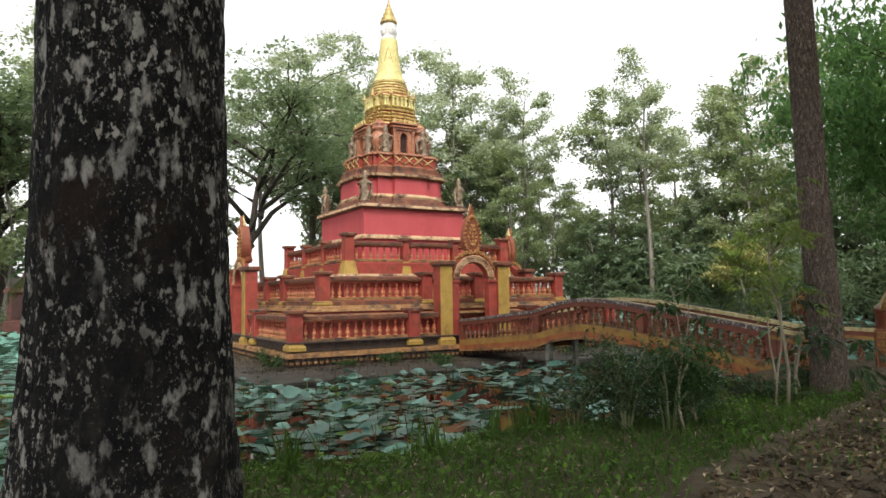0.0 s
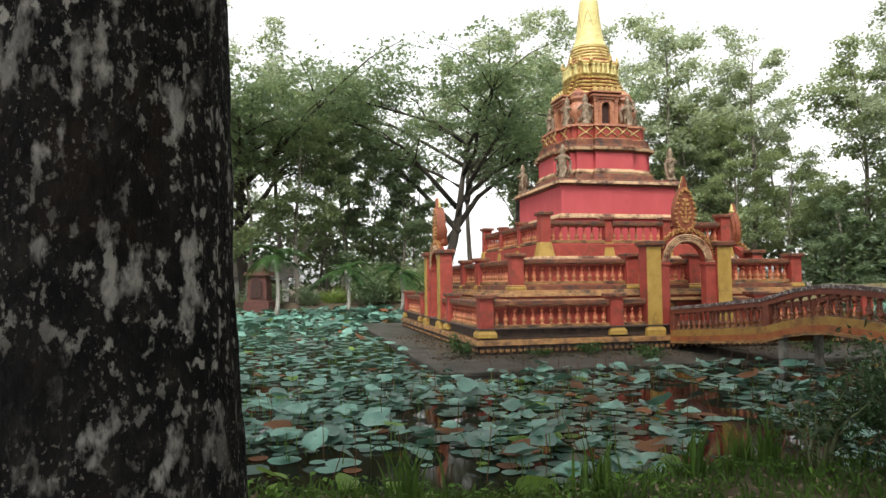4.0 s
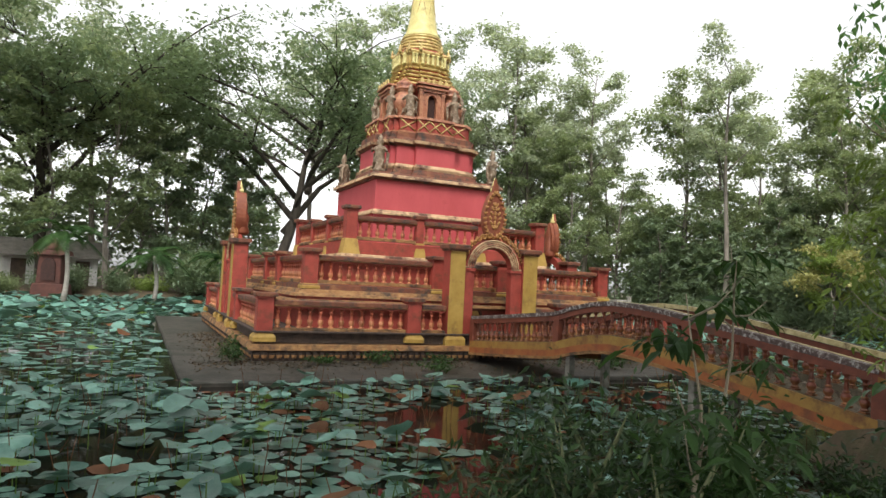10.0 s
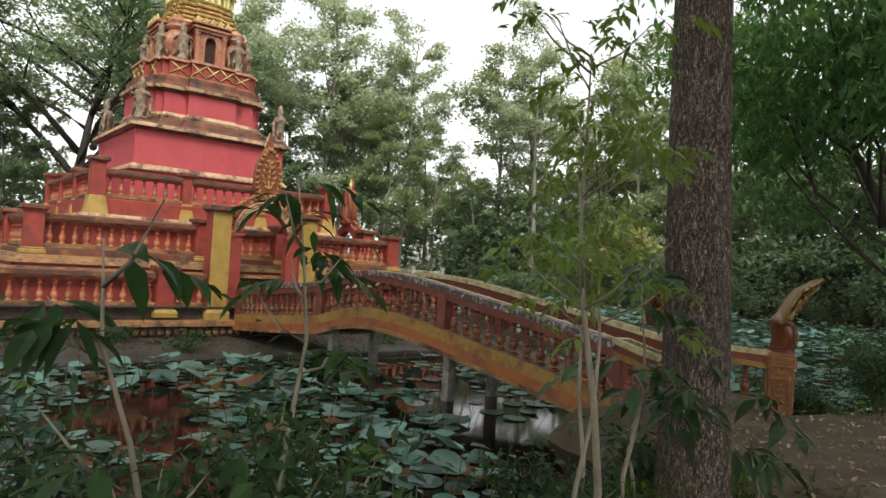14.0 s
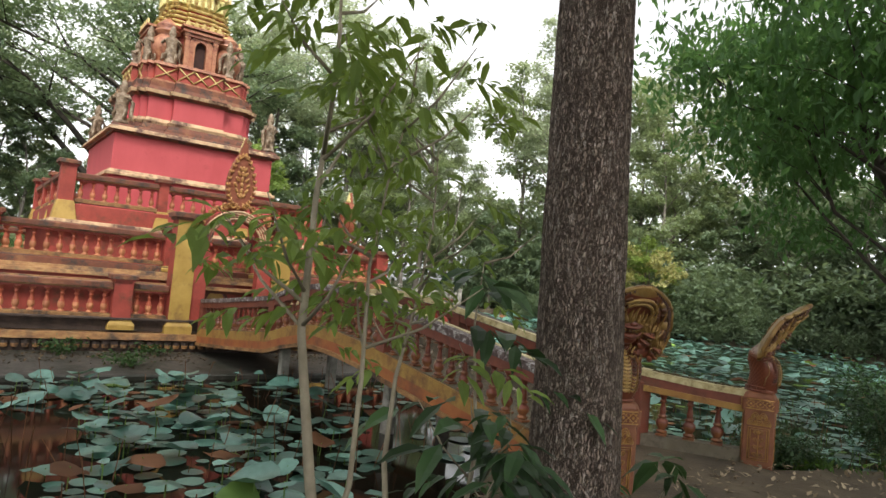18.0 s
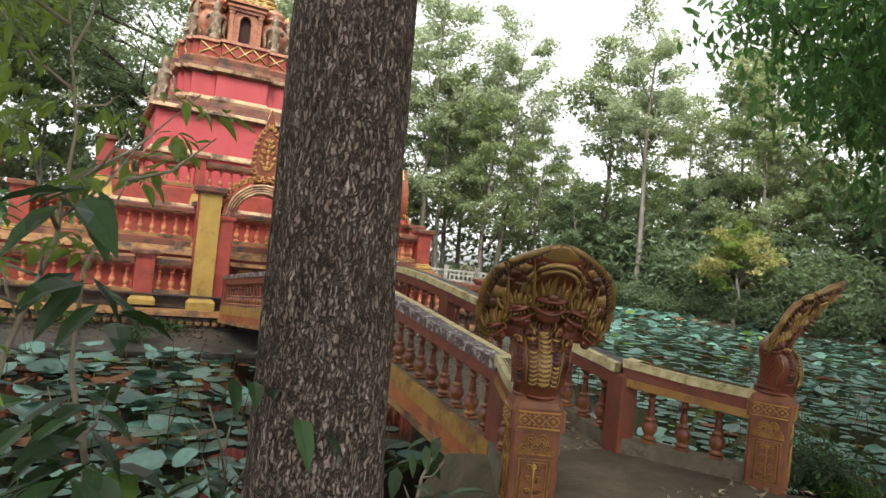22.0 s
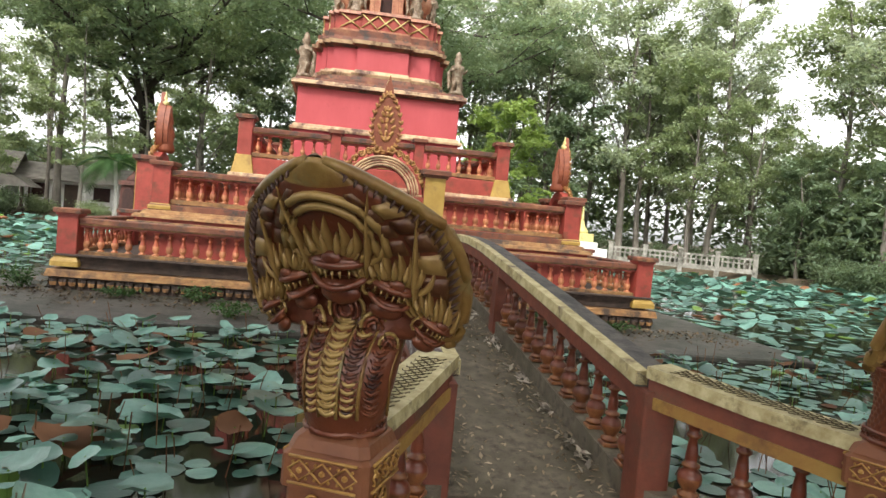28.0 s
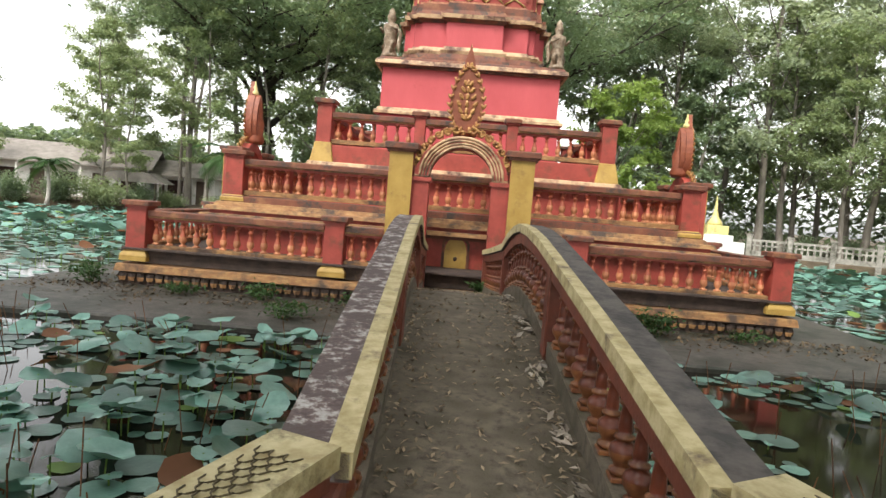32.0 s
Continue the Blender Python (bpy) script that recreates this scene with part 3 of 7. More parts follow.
def niche_meshes():
    y = -1.18
    out = {}
    bm = bmesh.new()
    ring_plate(bm, [(0.17, 7.60)] + arc(0.17, 0.22, 8.28) + [(-0.17, 7.60)], [(0.37, 7.60)] + arc(0.37, 0.30, 8.36) + [(-0.37, 7.60)], y, y - 0.16)
    ring_plate(bm, [(0.175, 7.60)] + arc(0.175, 0.225, 8.28) + [(-0.175, 7.60)], [(0.225, 7.60)] + arc(0.225, 0.275, 8.28) + [(-0.225, 7.60)], y - 0.15, y - 0.185)
    out["frame"] = mesh_of("niche", bm, M_JAR)
    bm = bmesh.new()
    slab_y(bm, arch_points(0.175, 7.61, 8.50), -1.22, -1.13)
    out["opening"] = mesh_of("niche_opening", bm, M_HOLE)
    bm = bmesh.new()
    box(bm, -0.07, 0.07, y - 0.20, y, 7.60, 8.62, 0, 0.015)
    box(bm, -0.09, 0.09, y - 0.22, y, 8.50, 8.58, 0, 0.01)
    box(bm, -0.09, 0.09, y - 0.22, y, 7.56, 7.66, 0, 0.01)
    out["pilaster"] = mesh_of("pilaster", bm, M_JAR)
    bm = bmesh.new()
    box(bm, -0.54, 0.54, y - 0.22, y + 0.02, 8.60, 8.70, 0, 0.012)
    box(bm, -0.60, 0.60, y - 0.28, y + 0.02, 8.70, 8.78, 0, 0.015)
    box(bm, -0.50, 0.50, y - 0.16, y + 0.02, 8.78, 8.84, 0, 0.01)
    box(bm, -0.64, 0.64, y - 0.32, y + 0.02, 8.84, 8.91, 0, 0.015)
    out["cornice"] = mesh_of("cornice", bm, M_JAR)
    bm = bmesh.new()
    slab_y(bm, [(-0.09, 8.90), (0.09, 8.90), (0.05, 9.02), (0, 9.10), (-0.05, 9.02)], y - 0.30, y - 0.24)
    out["antefix"] = mesh_of("antefix", bm, M_RING)
    return out


NICHE = niche_meshes()
for k in range(4):
    arch_niche(k)


for k in range(4):
    # round jars in the corners of the window storey
    a = math.radians(45 + 90 * k)
    bm = bmesh.new()
    lathe(bm, [(0.30, 7.50), (0.40, 7.56), (0.30, 7.64), (0.34, 7.74), (0.47, 7.98), (0.50, 8.16), (0.44, 8.36), (0.30, 8.50), (0.27, 8.56), (0.38, 8.62), (0.38, 8.68), (0.28, 8.74), (0.36, 8.82), (0.30, 8.90), (0.16, 9.02), (0.05, 9.12)], 18, centre=(1.30 * math.cos(a), 1.30 * math.sin(a), 0))
    part("corner_jar", bm, M_JAR, stupa, "rounded rose and gold corner jar")
for k in range(4):
    rot = Matrix.Rotation(k * math.pi / 2, 4, "Z")
    # short gilded columns round the crown, and small knobs at its corners
    for x, d in [(-0.30, 0.98), (-0.10, 0.98), (0.10, 0.98), (0.30, 0.98), (-0.52, 0.88), (0.52, 0.88), (-0.64, 0.88), (0.64, 0.88)]:
        bm = bmesh.new()
        lathe(bm, [(0.065, 9.72), (0.07, 9.78), (0.045, 9.82), (0.062, 9.92), (0.045, 10.04), (0.07, 10.09), (0.07, 10.13)], 8)
        part("crown_column", bm, M_PALEGOLD, stupa, "", m=rot @ Matrix.Translation((x, -d, 0)))
    for x, d in ((-0.80, 0.80), (0.42, 1.02), (-0.42, 1.02)):
        bm = bmesh.new()
        lathe(bm, [(0.06, 10.20), (0.075, 10.27), (0.04, 10.33), (0.05, 10.38), (0.012, 10.52)], 8)
        part("crown_knob", bm, M_RING, stupa, "", m=rot @ Matrix.Translation((x, -d, 0)))


def spire():
    z, r = 10.34, 0.90
    for i in range(5):
        bm = bmesh.new()
        lathe(bm, [(r - 0.03, z), (r + 0.02, z + 0.035), (r + 0.02, z + 0.085), (r - 0.035, z + 0.12), (r - 0.05, z + 0.14)], 28)
        part("gold_ring", bm, M_RING, stupa)
        z, r = z + 0.132, r - 0.036
    bm = bmesh.new()
    lathe(bm, [(0.74, 10.98), (0.74, 11.03), (0.66, 11.12), (0.59, 11.34), (0.52, 11.70), (0.465, 12.05), (0.425, 12.45), (0.395, 12.85), (0.37, 12.98), (0.30, 13.03)], 32)
    bell = part("bell", bm, M_PALEGOLD, stupa, "pale gilded bell with a scroll garland")
    bm = bmesh.new()
    for i in range(6):
        a = 2 * math.pi * i / 6
        pts = []
        for k in range(17):
            u = k / 16 * 2 - 1
            z = 12.55 - 1.0 * abs(u) ** 1.3
            r = 0.425 + (12.45 - z) * 0.09 + 0.004
            pts.append((r * math.cos(a + u * 0.52), r * math.sin(a + u * 0.52), z + 0.03 * math.sin(k * 2.4)))
        tube(bm, pts, [0.018] * 17, 5)
    part("garland", bm, M_GOLD, bell, "brown-gold garland lines")
    bm = bmesh.new()
    lathe(bm, [(0.33, 12.98), (0.36, 13.04), (0.30, 13.10), (0.31, 13.20), (0.335, 13.40), (0.34, 13.60), (0.32, 13.72), (0.26, 13.78)], 16)
    for k in range(4):
        a = k * math.pi / 2
        m4 = Matrix.Rotation(a, 4, "Z")
        bmesh.ops.create_uvsphere(bm, u_segments=10, v_segments=8, radius=1.0, matrix=m4 @ Matrix.Translation((0.27, 0, 13.40)) @ Matrix.Diagonal((0.13, 0.18, 0.28, 1)))
        bmesh.ops.create_uvsphere(bm, u_segments=6, v_segments=5, radius=1.0, matrix=m4 @ Matrix.Translation((0.40, 0, 13.40)) @ Matrix.Diagonal((0.035, 0.035, 0.07, 1)))
    part("faced_capital", bm, M_WHITE, stupa, "white four-faced capital")
    bm = bmesh.new()
    lathe(bm, [(0.34, 13.70), (0.39, 13.78), (0.37, 13.86), (0.31, 13.90), (0.33, 13.97), (0.29, 14.03), (0.22, 14.08), (0.25, 14.16), (0.22, 14.23), (0.15, 14.30), (0.17, 14.37), (0.14, 14.45), (0.085, 14.52), (0.09, 14.58), (0.05, 14.68), (0.035, 14.82), (0.008, 15.05)], 16)
    part("finial", bm, M_GOLD, stupa, "tiered dull gold finial")


spire()


# ---- terrace balustrades ----
def baluster_mesh(name, h, r, mats):
    bm = bmesh.new()
    rows = [(0.95, 0.0, 1), (0.95, 0.06, 1), (0.55, 0.08, 1), (0.50, 0.12, 1), (0.90, 0.20, 1), (1.0, 0.30, 1), (0.85, 0.42, 0), (0.48, 0.60, 0), (0.40, 0.72, 0), (0.70, 0.76, 0), (0.70, 0.80, 0), (0.42, 0.83, 0), (0.60, 0.92, 0), (0.9, 0.94, 0), (0.9, 1.0, 0)]
    lathe(bm, [(a * r, z * h, mi) for a, z, mi in rows], 8)
    return mesh_of(name, bm, mats)


M_BAL = material("red_baluster_paint", [(0.3, (0.26, 0.048, 0.024)), (0.7, (0.40, 0.10, 0.044))], 8, 0.55, per_object=0.2)
M_BALFOOT = material("orange_baluster_paint", [(0.3, (0.34, 0.11, 0.05)), (0.7, (0.50, 0.22, 0.10))], 8, 0.55, per_object=0.25)
BAL_LOW = baluster_mesh("baluster", 0.50, 0.075, [M_BAL, M_BALFOOT])
BAL_MID = baluster_mesh("baluster", 0.50, 0.075, [M_BAL, M_BALFOOT])
BAL_UP = baluster_mesh("baluster", 0.46, 0.07, [M_BAL, M_BALFOOT])


def pillar_mesh(name, w, z0, z1, base, flare, mats, pedestal=None):
    """A square pillar with a cap of two slabs; base: height of its ochre foot; pedestal: (half width, z0, z1) of a tapering block under it."""
    bm = bmesh.new()
    h = w / 2
    if pedestal:
        ph, p0, p1 = pedestal
        box(bm, -ph, ph, -ph, ph, p0, p1, 1, 0.015, ph - h - 0.02)
    else:
        box(bm, -h - flare, h + flare, -h - flare, h + flare, z0, z0 + base * 0.5, 1, 0.012, 0.0)
        box(bm, -h - flare, h + flare, -h - flare, h + flare, z0 + base * 0.5, z0 + base, 1, 0.0, flare - 0.005)
    box(bm, -h, h, -h, h, z0 + (0 if pedestal else base), z1 - 0.13, 0, 0.012)
    box(bm, -h - 0.03, h + 0.03, -h - 0.03, h + 0.03, z1 - 0.15, z1 - 0.10, 0, 0.01)
    box(bm, -h - 0.08, h + 0.08, -h - 0.08, h + 0.08, z1 - 0.10, z1, 2, 0.02)
    return mesh_of(name, bm, mats)


PM = [M_RED, M_YEL, M_RAIL]
PIL_LOW = pillar_mesh("pillar", 0.40, -0.02, 1.20, 0.22, 0.08, PM)
PIL_MID = pillar_mesh("pillar", 0.40, 1.32, 2.45, 0.14, 0.06, PM)
PIL_UP = pillar_mesh("pillar", 0.36, 2.86, 3.94, 0, 0, PM, (0.30, 2.33, 2.90))
PIL_UPS = pillar_mesh("pillar", 0.26, 2.86, 3.80, 0, 0, PM, (0.22, 2.33, 2.90))


def terrace_side(d, pillars, bays, pil, bal, zb, zr, name, label, group):
    """One side's balustrade at depth d before the axis: pillars (x, mesh), bays (x0, x1), baluster foot zb, top-rail foot zr."""
    t = empty(name, AXIS, label, "balustrade", group)
    for x, me in pillars:
        part("pillar", me, None, t, m=pose(x, -d, 0))
    for x0, x1 in bays:
        bm = bmesh.new()
        box(bm, x0, x1, -d - 0.11, -d + 0.11, zb - 0.10, zb, 0, 0.012)
        part("bottom_rail", bm, M_LEDGE, t)
        bm = bmesh.new()
        box(bm, x0, x1, -d - 0.09, -d + 0.09, zr, zr + 0.08, 0, 0.01)
        box(bm, x0, x1, -d - 0.15, -d + 0.15, zr + 0.08, zr + 0.20, 1, 0.02)
        box(bm, x0, x1, -d - 0.125, -d + 0.125, zr + 0.045, zr + 0.082, 2, 0.008)
        part("top_rail", bm, [M_RED, M_RAIL, M_LEDGE], t)
        n = max(1, round((x1 - x0 - 0.12) / 0.262))
        for i in range(n):
            part("baluster", bal, None, t, m=pose(x0 + (i + 0.5) * (x1 - x0) / n, -d, zb))
    return t


SIDES = [
    terrace_side(6.45, [(-6.45, PIL_LOW), (-2.43, PIL_LOW), (2.43, PIL_LOW)], [(-6.25, -2.63), (-2.23, -1.45), (1.45, 2.23), (2.63, 6.25)], PIL_LOW, BAL_LOW, 0.32, 0.82,
                 "lower_balustrade", "weathered red lower terrace balustrade with ochre pillar feet", "lower terrace balustrades"),
    terrace_side(5.02, [(-5.02, PIL_MID), (-1.12, PIL_MID), (1.12, PIL_MID)], [(-4.82, -1.32), (-0.92, 0.92), (1.32, 4.82)], PIL_MID, BAL_MID, 1.57, 2.07,
                 "middle_balustrade", "weathered red middle terrace balustrade with stained rails", "middle terrace balustrades"),
    terrace_side(3.45, [(-3.45, PIL_UP), (-1.12, PIL_UPS), (1.12, PIL_UPS)], [(-3.27, -1.25), (-0.99, 0.99), (1.25, 3.27)], PIL_UP, BAL_UP, 2.98, 3.44,
                 "upper_balustrade", "red upper terrace balustrade on ochre pillar pedestals", "upper terrace balustrades"),
]
for side in SIDES:
    for k in (1, 2, 3):
        copy_thing(side, AXIS @ pose(0, 0, 0, 0, 0, 90 * k))


# ---- gateways ----
def gateway():
    """An arched gateway at the lower terrace's edge with ochre pillars and a carved flame plaque on top."""
    g = empty("arched_gateway", AXIS, "red arched gateway with ochre pillars and carved golden plaque", "gateway", "terrace gateways")
    y = -6.62
    for s in (-1, 1):
        bm = bmesh.new()
        box(bm, s * 1.2 - 0.24, s * 1.2 + 0.24, y - 0.04, y + 0.42, 0.16, 2.60, 0, 0.012)
        gp = part("gate_pillar", bm, M_RED, g)
        bm = bmesh.new()
        box(bm, s * 1.2 - 0.235, s * 1.2 + 0.235, y - 0.055, y - 0.036, 0.16, 2.585)
        part("facing", bm, M_YEL, gp, "ochre painted front face")
        bm = bmesh.new()
        box(bm, s * 1.2 - 0.31, s * 1.2 + 0.31, y - 0.12, y + 0.48, -0.10, 0.10, 0, 0.012)
        box(bm, s * 1.2 - 0.31, s * 1.2 + 0.31, y - 0.12, y + 0.48, 0.10, 0.18, 0, 0, 0.06)
        part("foot", bm, M_YEL, gp, "ochre flared foot")
        bm = bmesh.new()
        box(bm, s * 1.2 - 0.29, s * 1.2 + 0.29, y - 0.10, y + 0.46, 2.58, 2.64, 0, 0.01)
        box(bm, s * 1.2 - 0.34, s * 1.2 + 0.34, y - 0.15, y + 0.51, 2.64, 2.76, 0, 0.02)
        part("cap", bm, M_RAIL, gp, "stained capstone")
        bm = bmesh.new()
        box(bm, min(s * 0.62, s * 0.97), max(s * 0.62, s * 0.97), y + 0.06, y + 0.34, 0.0, 2.06, 0, 0.012)
        box(bm, min(s * 0.58, s * 1.0), max(s * 0.58, s * 1.0), y + 0.02, y + 0.36, 2.04, 2.12, 0, 0.012)
        part("jamb", bm, M_RED, g)
    bm = bmesh.new()
    ring_plate(bm, arc(0.63, 0.62, 2.10, 20), arc(0.93, 0.88, 2.10, 20), y + 0.34, y + 0.06)
    part("arch", bm, M_RED, g)
    for w, h, r in ((0.635, 0.63, 0.030), (0.705, 0.69, 0.022), (0.765, 0.75, 0.022), (0.83, 0.81, 0.030)):
        bm = bmesh.new()
        pts = [(w + 0.10, y + 0.05, 2.12 + 0.012 * (w - 0.63) * 10)] + [(x, y + 0.05, z) for x, z in arc(w, h, 2.14, 24)] + [(-w - 0.10, y + 0.05, 2.12 + 0.012 * (w - 0.63) * 10)]
        tube(bm, pts, [r] * len(pts), 6)
        part("arch_moulding", bm, M_TRIM, g)
    for s in (-1, 1):
        # leafy scrolls that climb the arch to the plaque, each a curl with a leaf
        for i in range(7):
            a = math.pi / 2 - s * (0.18 + 0.19 * i)
            cx, cz, rr = 0.97 * math.cos(a) + 0.0, 2.16 + 0.97 * math.sin(a), 0.105 - 0.006 * i
            bm = bmesh.new()
            pts = []
            for k in range(12):
                q = a + s * (1.2 + k * 0.55)
                pts.append((cx + rr * (1 - 0.062 * k) * math.cos(q), y + 0.10 - 0.004 * k, cz + rr * (1 - 0.062 * k) * math.sin(q)))
            tube(bm, pts, [0.030, 0.034, 0.034, 0.032, 0.030, 0.028, 0.026, 0.024, 0.022, 0.022, 0.024, 0.02], 6)
            bmesh.ops.create_icosphere(bm, subdivisions=1, radius=rr * 0.85, matrix=Matrix.Translation((cx, y + 0.16, cz)) @ Matrix.Diagonal((1, 0.5, 1, 1)))
            part("leaf_scroll", bm, M_GOLDRED, g, "golden carved scroll along the arch")
    # the plaque: a pointed oval with a leafy border and a flower in the middle
    def oval(w, z0, z1, p=1.0, n=28):
        zc, h = z0 + (z1 - z0) * 0.44, (z1 - z0) / 2
        out = []
        for i in range(n):
            a = 2 * math.pi * i / n
            sx, sz = math.sin(a), -math.cos(a)
            z = zc + sz * ((z1 - zc) if sz > 0 else (zc - z0))
            out.append((w * sx * (1 - 0.28 * max(sz, 0) ** 1.5), z))
        return out
    bm = bmesh.new()
    slab_y(bm, oval(0.30, 3.06, 4.40), y + 0.44, y + 0.30)
    slab_y(bm, oval(0.335, 3.02, 4.45), y + 0.30, y + 0.10)
    slab_y(bm, [(-0.13, 4.25), (0.13, 4.25), (0.09, 4.50), (0.035, 4.66), (0, 4.80), (-0.035, 4.66), (-0.09, 4.50)], y + 0.24, y + 0.12)
    pl = part("plaque", bm, M_BROWNRED, g, "brown-red pointed oval plaque")
    bm = bmesh.new()
    lathe(bm, [(0.20, 2.96), (0.26, 3.06), (0.20, 3.26), (0.23, 3.55), (0.15, 3.80), (0.17, 3.92), (0.11, 4.20), (0.08, 4.4)], 10, centre=(0, y + 0.36, 0))
    part("plaque_back", bm, M_BROWNRED, pl, "red bulging back of the plaque")
    bm = bmesh.new()
    ring = oval(0.335, 3.06, 4.36, n=26)
    for (x, z), (x2, z2) in zip(ring, ring[1:] + ring[:1]):
        up = 1 if x > 0 else -1
        a = math.atan2(z2 - z, x2 - x) if up > 0 else math.atan2(z - z2, x - x2)
        for q in (-1, 1):
            bmesh.ops.create_icosphere(bm, subdivisions=1, radius=0.052, matrix=Matrix.Translation((x, y + 0.09, z)) @ Matrix.Rotation(-a - q * 0.6, 4, "Y") @ Matrix.Translation((0.03, 0, 0)) @ Matrix.Diagonal((1.35, 0.7, 0.62, 1)))
    part("leaf_border", bm, M_GOLDRED, pl, "golden leaf border")
    bm = bmesh.new()
    for z, w in ((3.36, 0.06), (3.48, 0.12), (3.62, 0.16), (3.76, 0.12), (3.90, 0.09), (4.02, 0.05)):
        for s in (-1, 0, 1):
            bmesh.ops.create_icosphere(bm, subdivisions=1, radius=0.055, matrix=Matrix.Translation((s * w, y + 0.09, z)) @ Matrix.Rotation(s * 0.6, 4, "Y") @ Matrix.Diagonal((0.8, 0.6, 1.5, 1)))
    part("flower_relief", bm, M_GOLDRED, pl, "golden flower relief")
    bm = bmesh.new()
    lathe(bm, [(0.08, 4.38), (0.11, 4.44), (0.10, 4.50), (0.06, 4.55), (0.07, 4.60), (0.03, 4.70), (0.006, 4.82)], 8, centre=(0, y + 0.25, 0))
    part("tip", bm, M_PALEGOLD, pl, "gilded tip")
    return g


M_GOLDRED = material("gold_over_red_carving", [(0.35, (0.22, 0.075, 0.028)), (0.6, (0.44, 0.24, 0.075))], 14, 0.45, metal=0.2)
M_BROWNRED = material("brown_red_paint", [(0.3, (0.16, 0.04, 0.02)), (0.7, (0.26, 0.075, 0.03))], 6, 0.6)
gate = gateway()
for k in (1, 2, 3):
    copy_thing(gate, AXIS @ pose(0, 0, 0, 0, 0, 90 * k))

# small ochre door in the plinth wall behind the front gateway
door = empty("plinth_door", pose(0, C - 5.36, 0), "small arched ochre door in the red plinth wall", "door")
bm = bmesh.new()
slab_y(bm, arch_points(0.24, 0.25, 0.92), -0.05, 0.02)
part("door_leaf", bm, M_YEL, door)
bm = bmesh.new()
ring_plate(bm, [(0.24, 0.25)] + arc(0.24, 0.16, 0.74) + [(-0.24, 0.25)], [(0.30, 0.25)] + arc(0.30, 0.20, 0.76) + [(-0.30, 0.25)], -0.07, 0.02)
part("door_frame", bm, M_RAIL, door)
bm = bmesh.new()
bmesh.ops.create_icosphere(bm, subdivisions=1, radius=0.05, matrix=Matrix.Translation((0.0, -0.06, 0.45)) @ Matrix.Diagonal((1, 0.5, 1.1, 1)))
part("door_knocker", bm, M_DARK, door)

# ---- concrete apron in the water ----
bm = bmesh.new()
box(bm, -8.5, 8.8, -3.2, 16.5, -1.1, -0.50, 0, 0.03)
tagged(part("apron", bm, M_CONC), "damp concrete apron around the stupa at water level, darkened with painted gloom", "apron", kind="structure")

# ---- bridge ----
DECK = [(-0.1, -0.06), (-2.0, 0.10), (-4.0, 0.29), (-4.7, 0.46), (-5.3, 0.57), (-5.9, 0.62), (-6.6, 0.60), (-7.3, 0.54), (-7.9, 0.46), (-9.5, 0.24), (-11.25, -0.02)]


def centre_x(y):
    return 0.40 * (-y) / 11.25


def deck_at(y):
    for (a, za), (b, zb) in zip(DECK, DECK[1:]):
        if b <= y <= a:
            k = (y - a) / (b - a)
            return za + k * (zb - za)
    return DECK[0][1] if y > -1 else DECK[-1][1]


def turned_baluster(h, r, mats):
    """A richly turned baluster: plinth, pot, ringed waist, fluted upper cone and flared head."""
    bm = bmesh.new()
    box(bm, -r * 0.95, r * 0.95, -r * 0.95, r * 0.95, 0, 0.05 * h, 1, 0.006)
    rows = [(0.70, 0.05, 1), (0.95, 0.08, 1), (0.95, 0.11, 1), (0.60, 0.13, 1), (0.66, 0.16, 1), (1.00, 0.23, 1), (1.08, 0.30, 0), (0.95, 0.36, 0), (0.55, 0.41, 0), (0.78, 0.43, 1), (0.78, 0.46, 1), (0.48, 0.48, 0), (0.56, 0.52, 0), (0.46, 0.66, 0), (0.36, 0.76, 0),
            (0.62, 0.79, 1), (0.62, 0.82, 0), (0.40, 0.84, 0), (0.55, 0.90, 0), (0.85, 0.95, 0), (0.92, 1.0, 0)]
    lathe(bm, [(a * r, z * h, mi) for a, z, mi in rows], 12)
    return mesh_of("baluster", bm, mats)


bridge = empty("arched_bridge", pose(0, 0, 0), "narrow arched concrete footbridge with red balusters and mottled handrails", "bridge")
HALF = 0.66
line = lambda off, dz=0.0: [(centre_x(y) + off, y, z + dz) for y, z in DECK]
bm = bmesh.new()
sweep(bm, line(0), -HALF - 0.02, HALF + 0.02, -0.14, 0.0)
part("deck", bm, M_DECK, bridge, "dusty worn concrete deck")
BAL_BR = turned_baluster(0.48, 0.066, [material("glossy_brown_red_baluster", [(0.3, (0.10, 0.024, 0.014)), (0.7, (0.20, 0.052, 0.026))], 9, 0.28, per_object=0.2), material("gold_rubbed_baluster_foot", [(0.35, (0.125, 0.034, 0.018)), (0.6, (0.25, 0.10, 0.036))], 14, 0.30, per_object=0.25)])
M_EDGE = material("worn_pale_ochre_edge", [(0.35, (0.33, 0.26, 0.11)), (0.6, (0.54, 0.46, 0.25))], 9, 0.7, stain=(0.13, 0.09, 0.05), stain_at=(0.54, 0.68), stain_scale=5)
M_CAPDARK = material("dark_cap_concrete", [(0.38, (0.035, 0.03, 0.028)), (0.6, (0.10, 0.085, 0.075))], 7, 0.75, bump=0.5)
M_BRRAIL = material("rusty_red_rail_side", [(0.3, (0.11, 0.028, 0.016)), (0.7, (0.22, 0.058, 0.03))], 5, 0.6, stain=(0.10, 0.05, 0.03), stain_at=(0.55, 0.7))
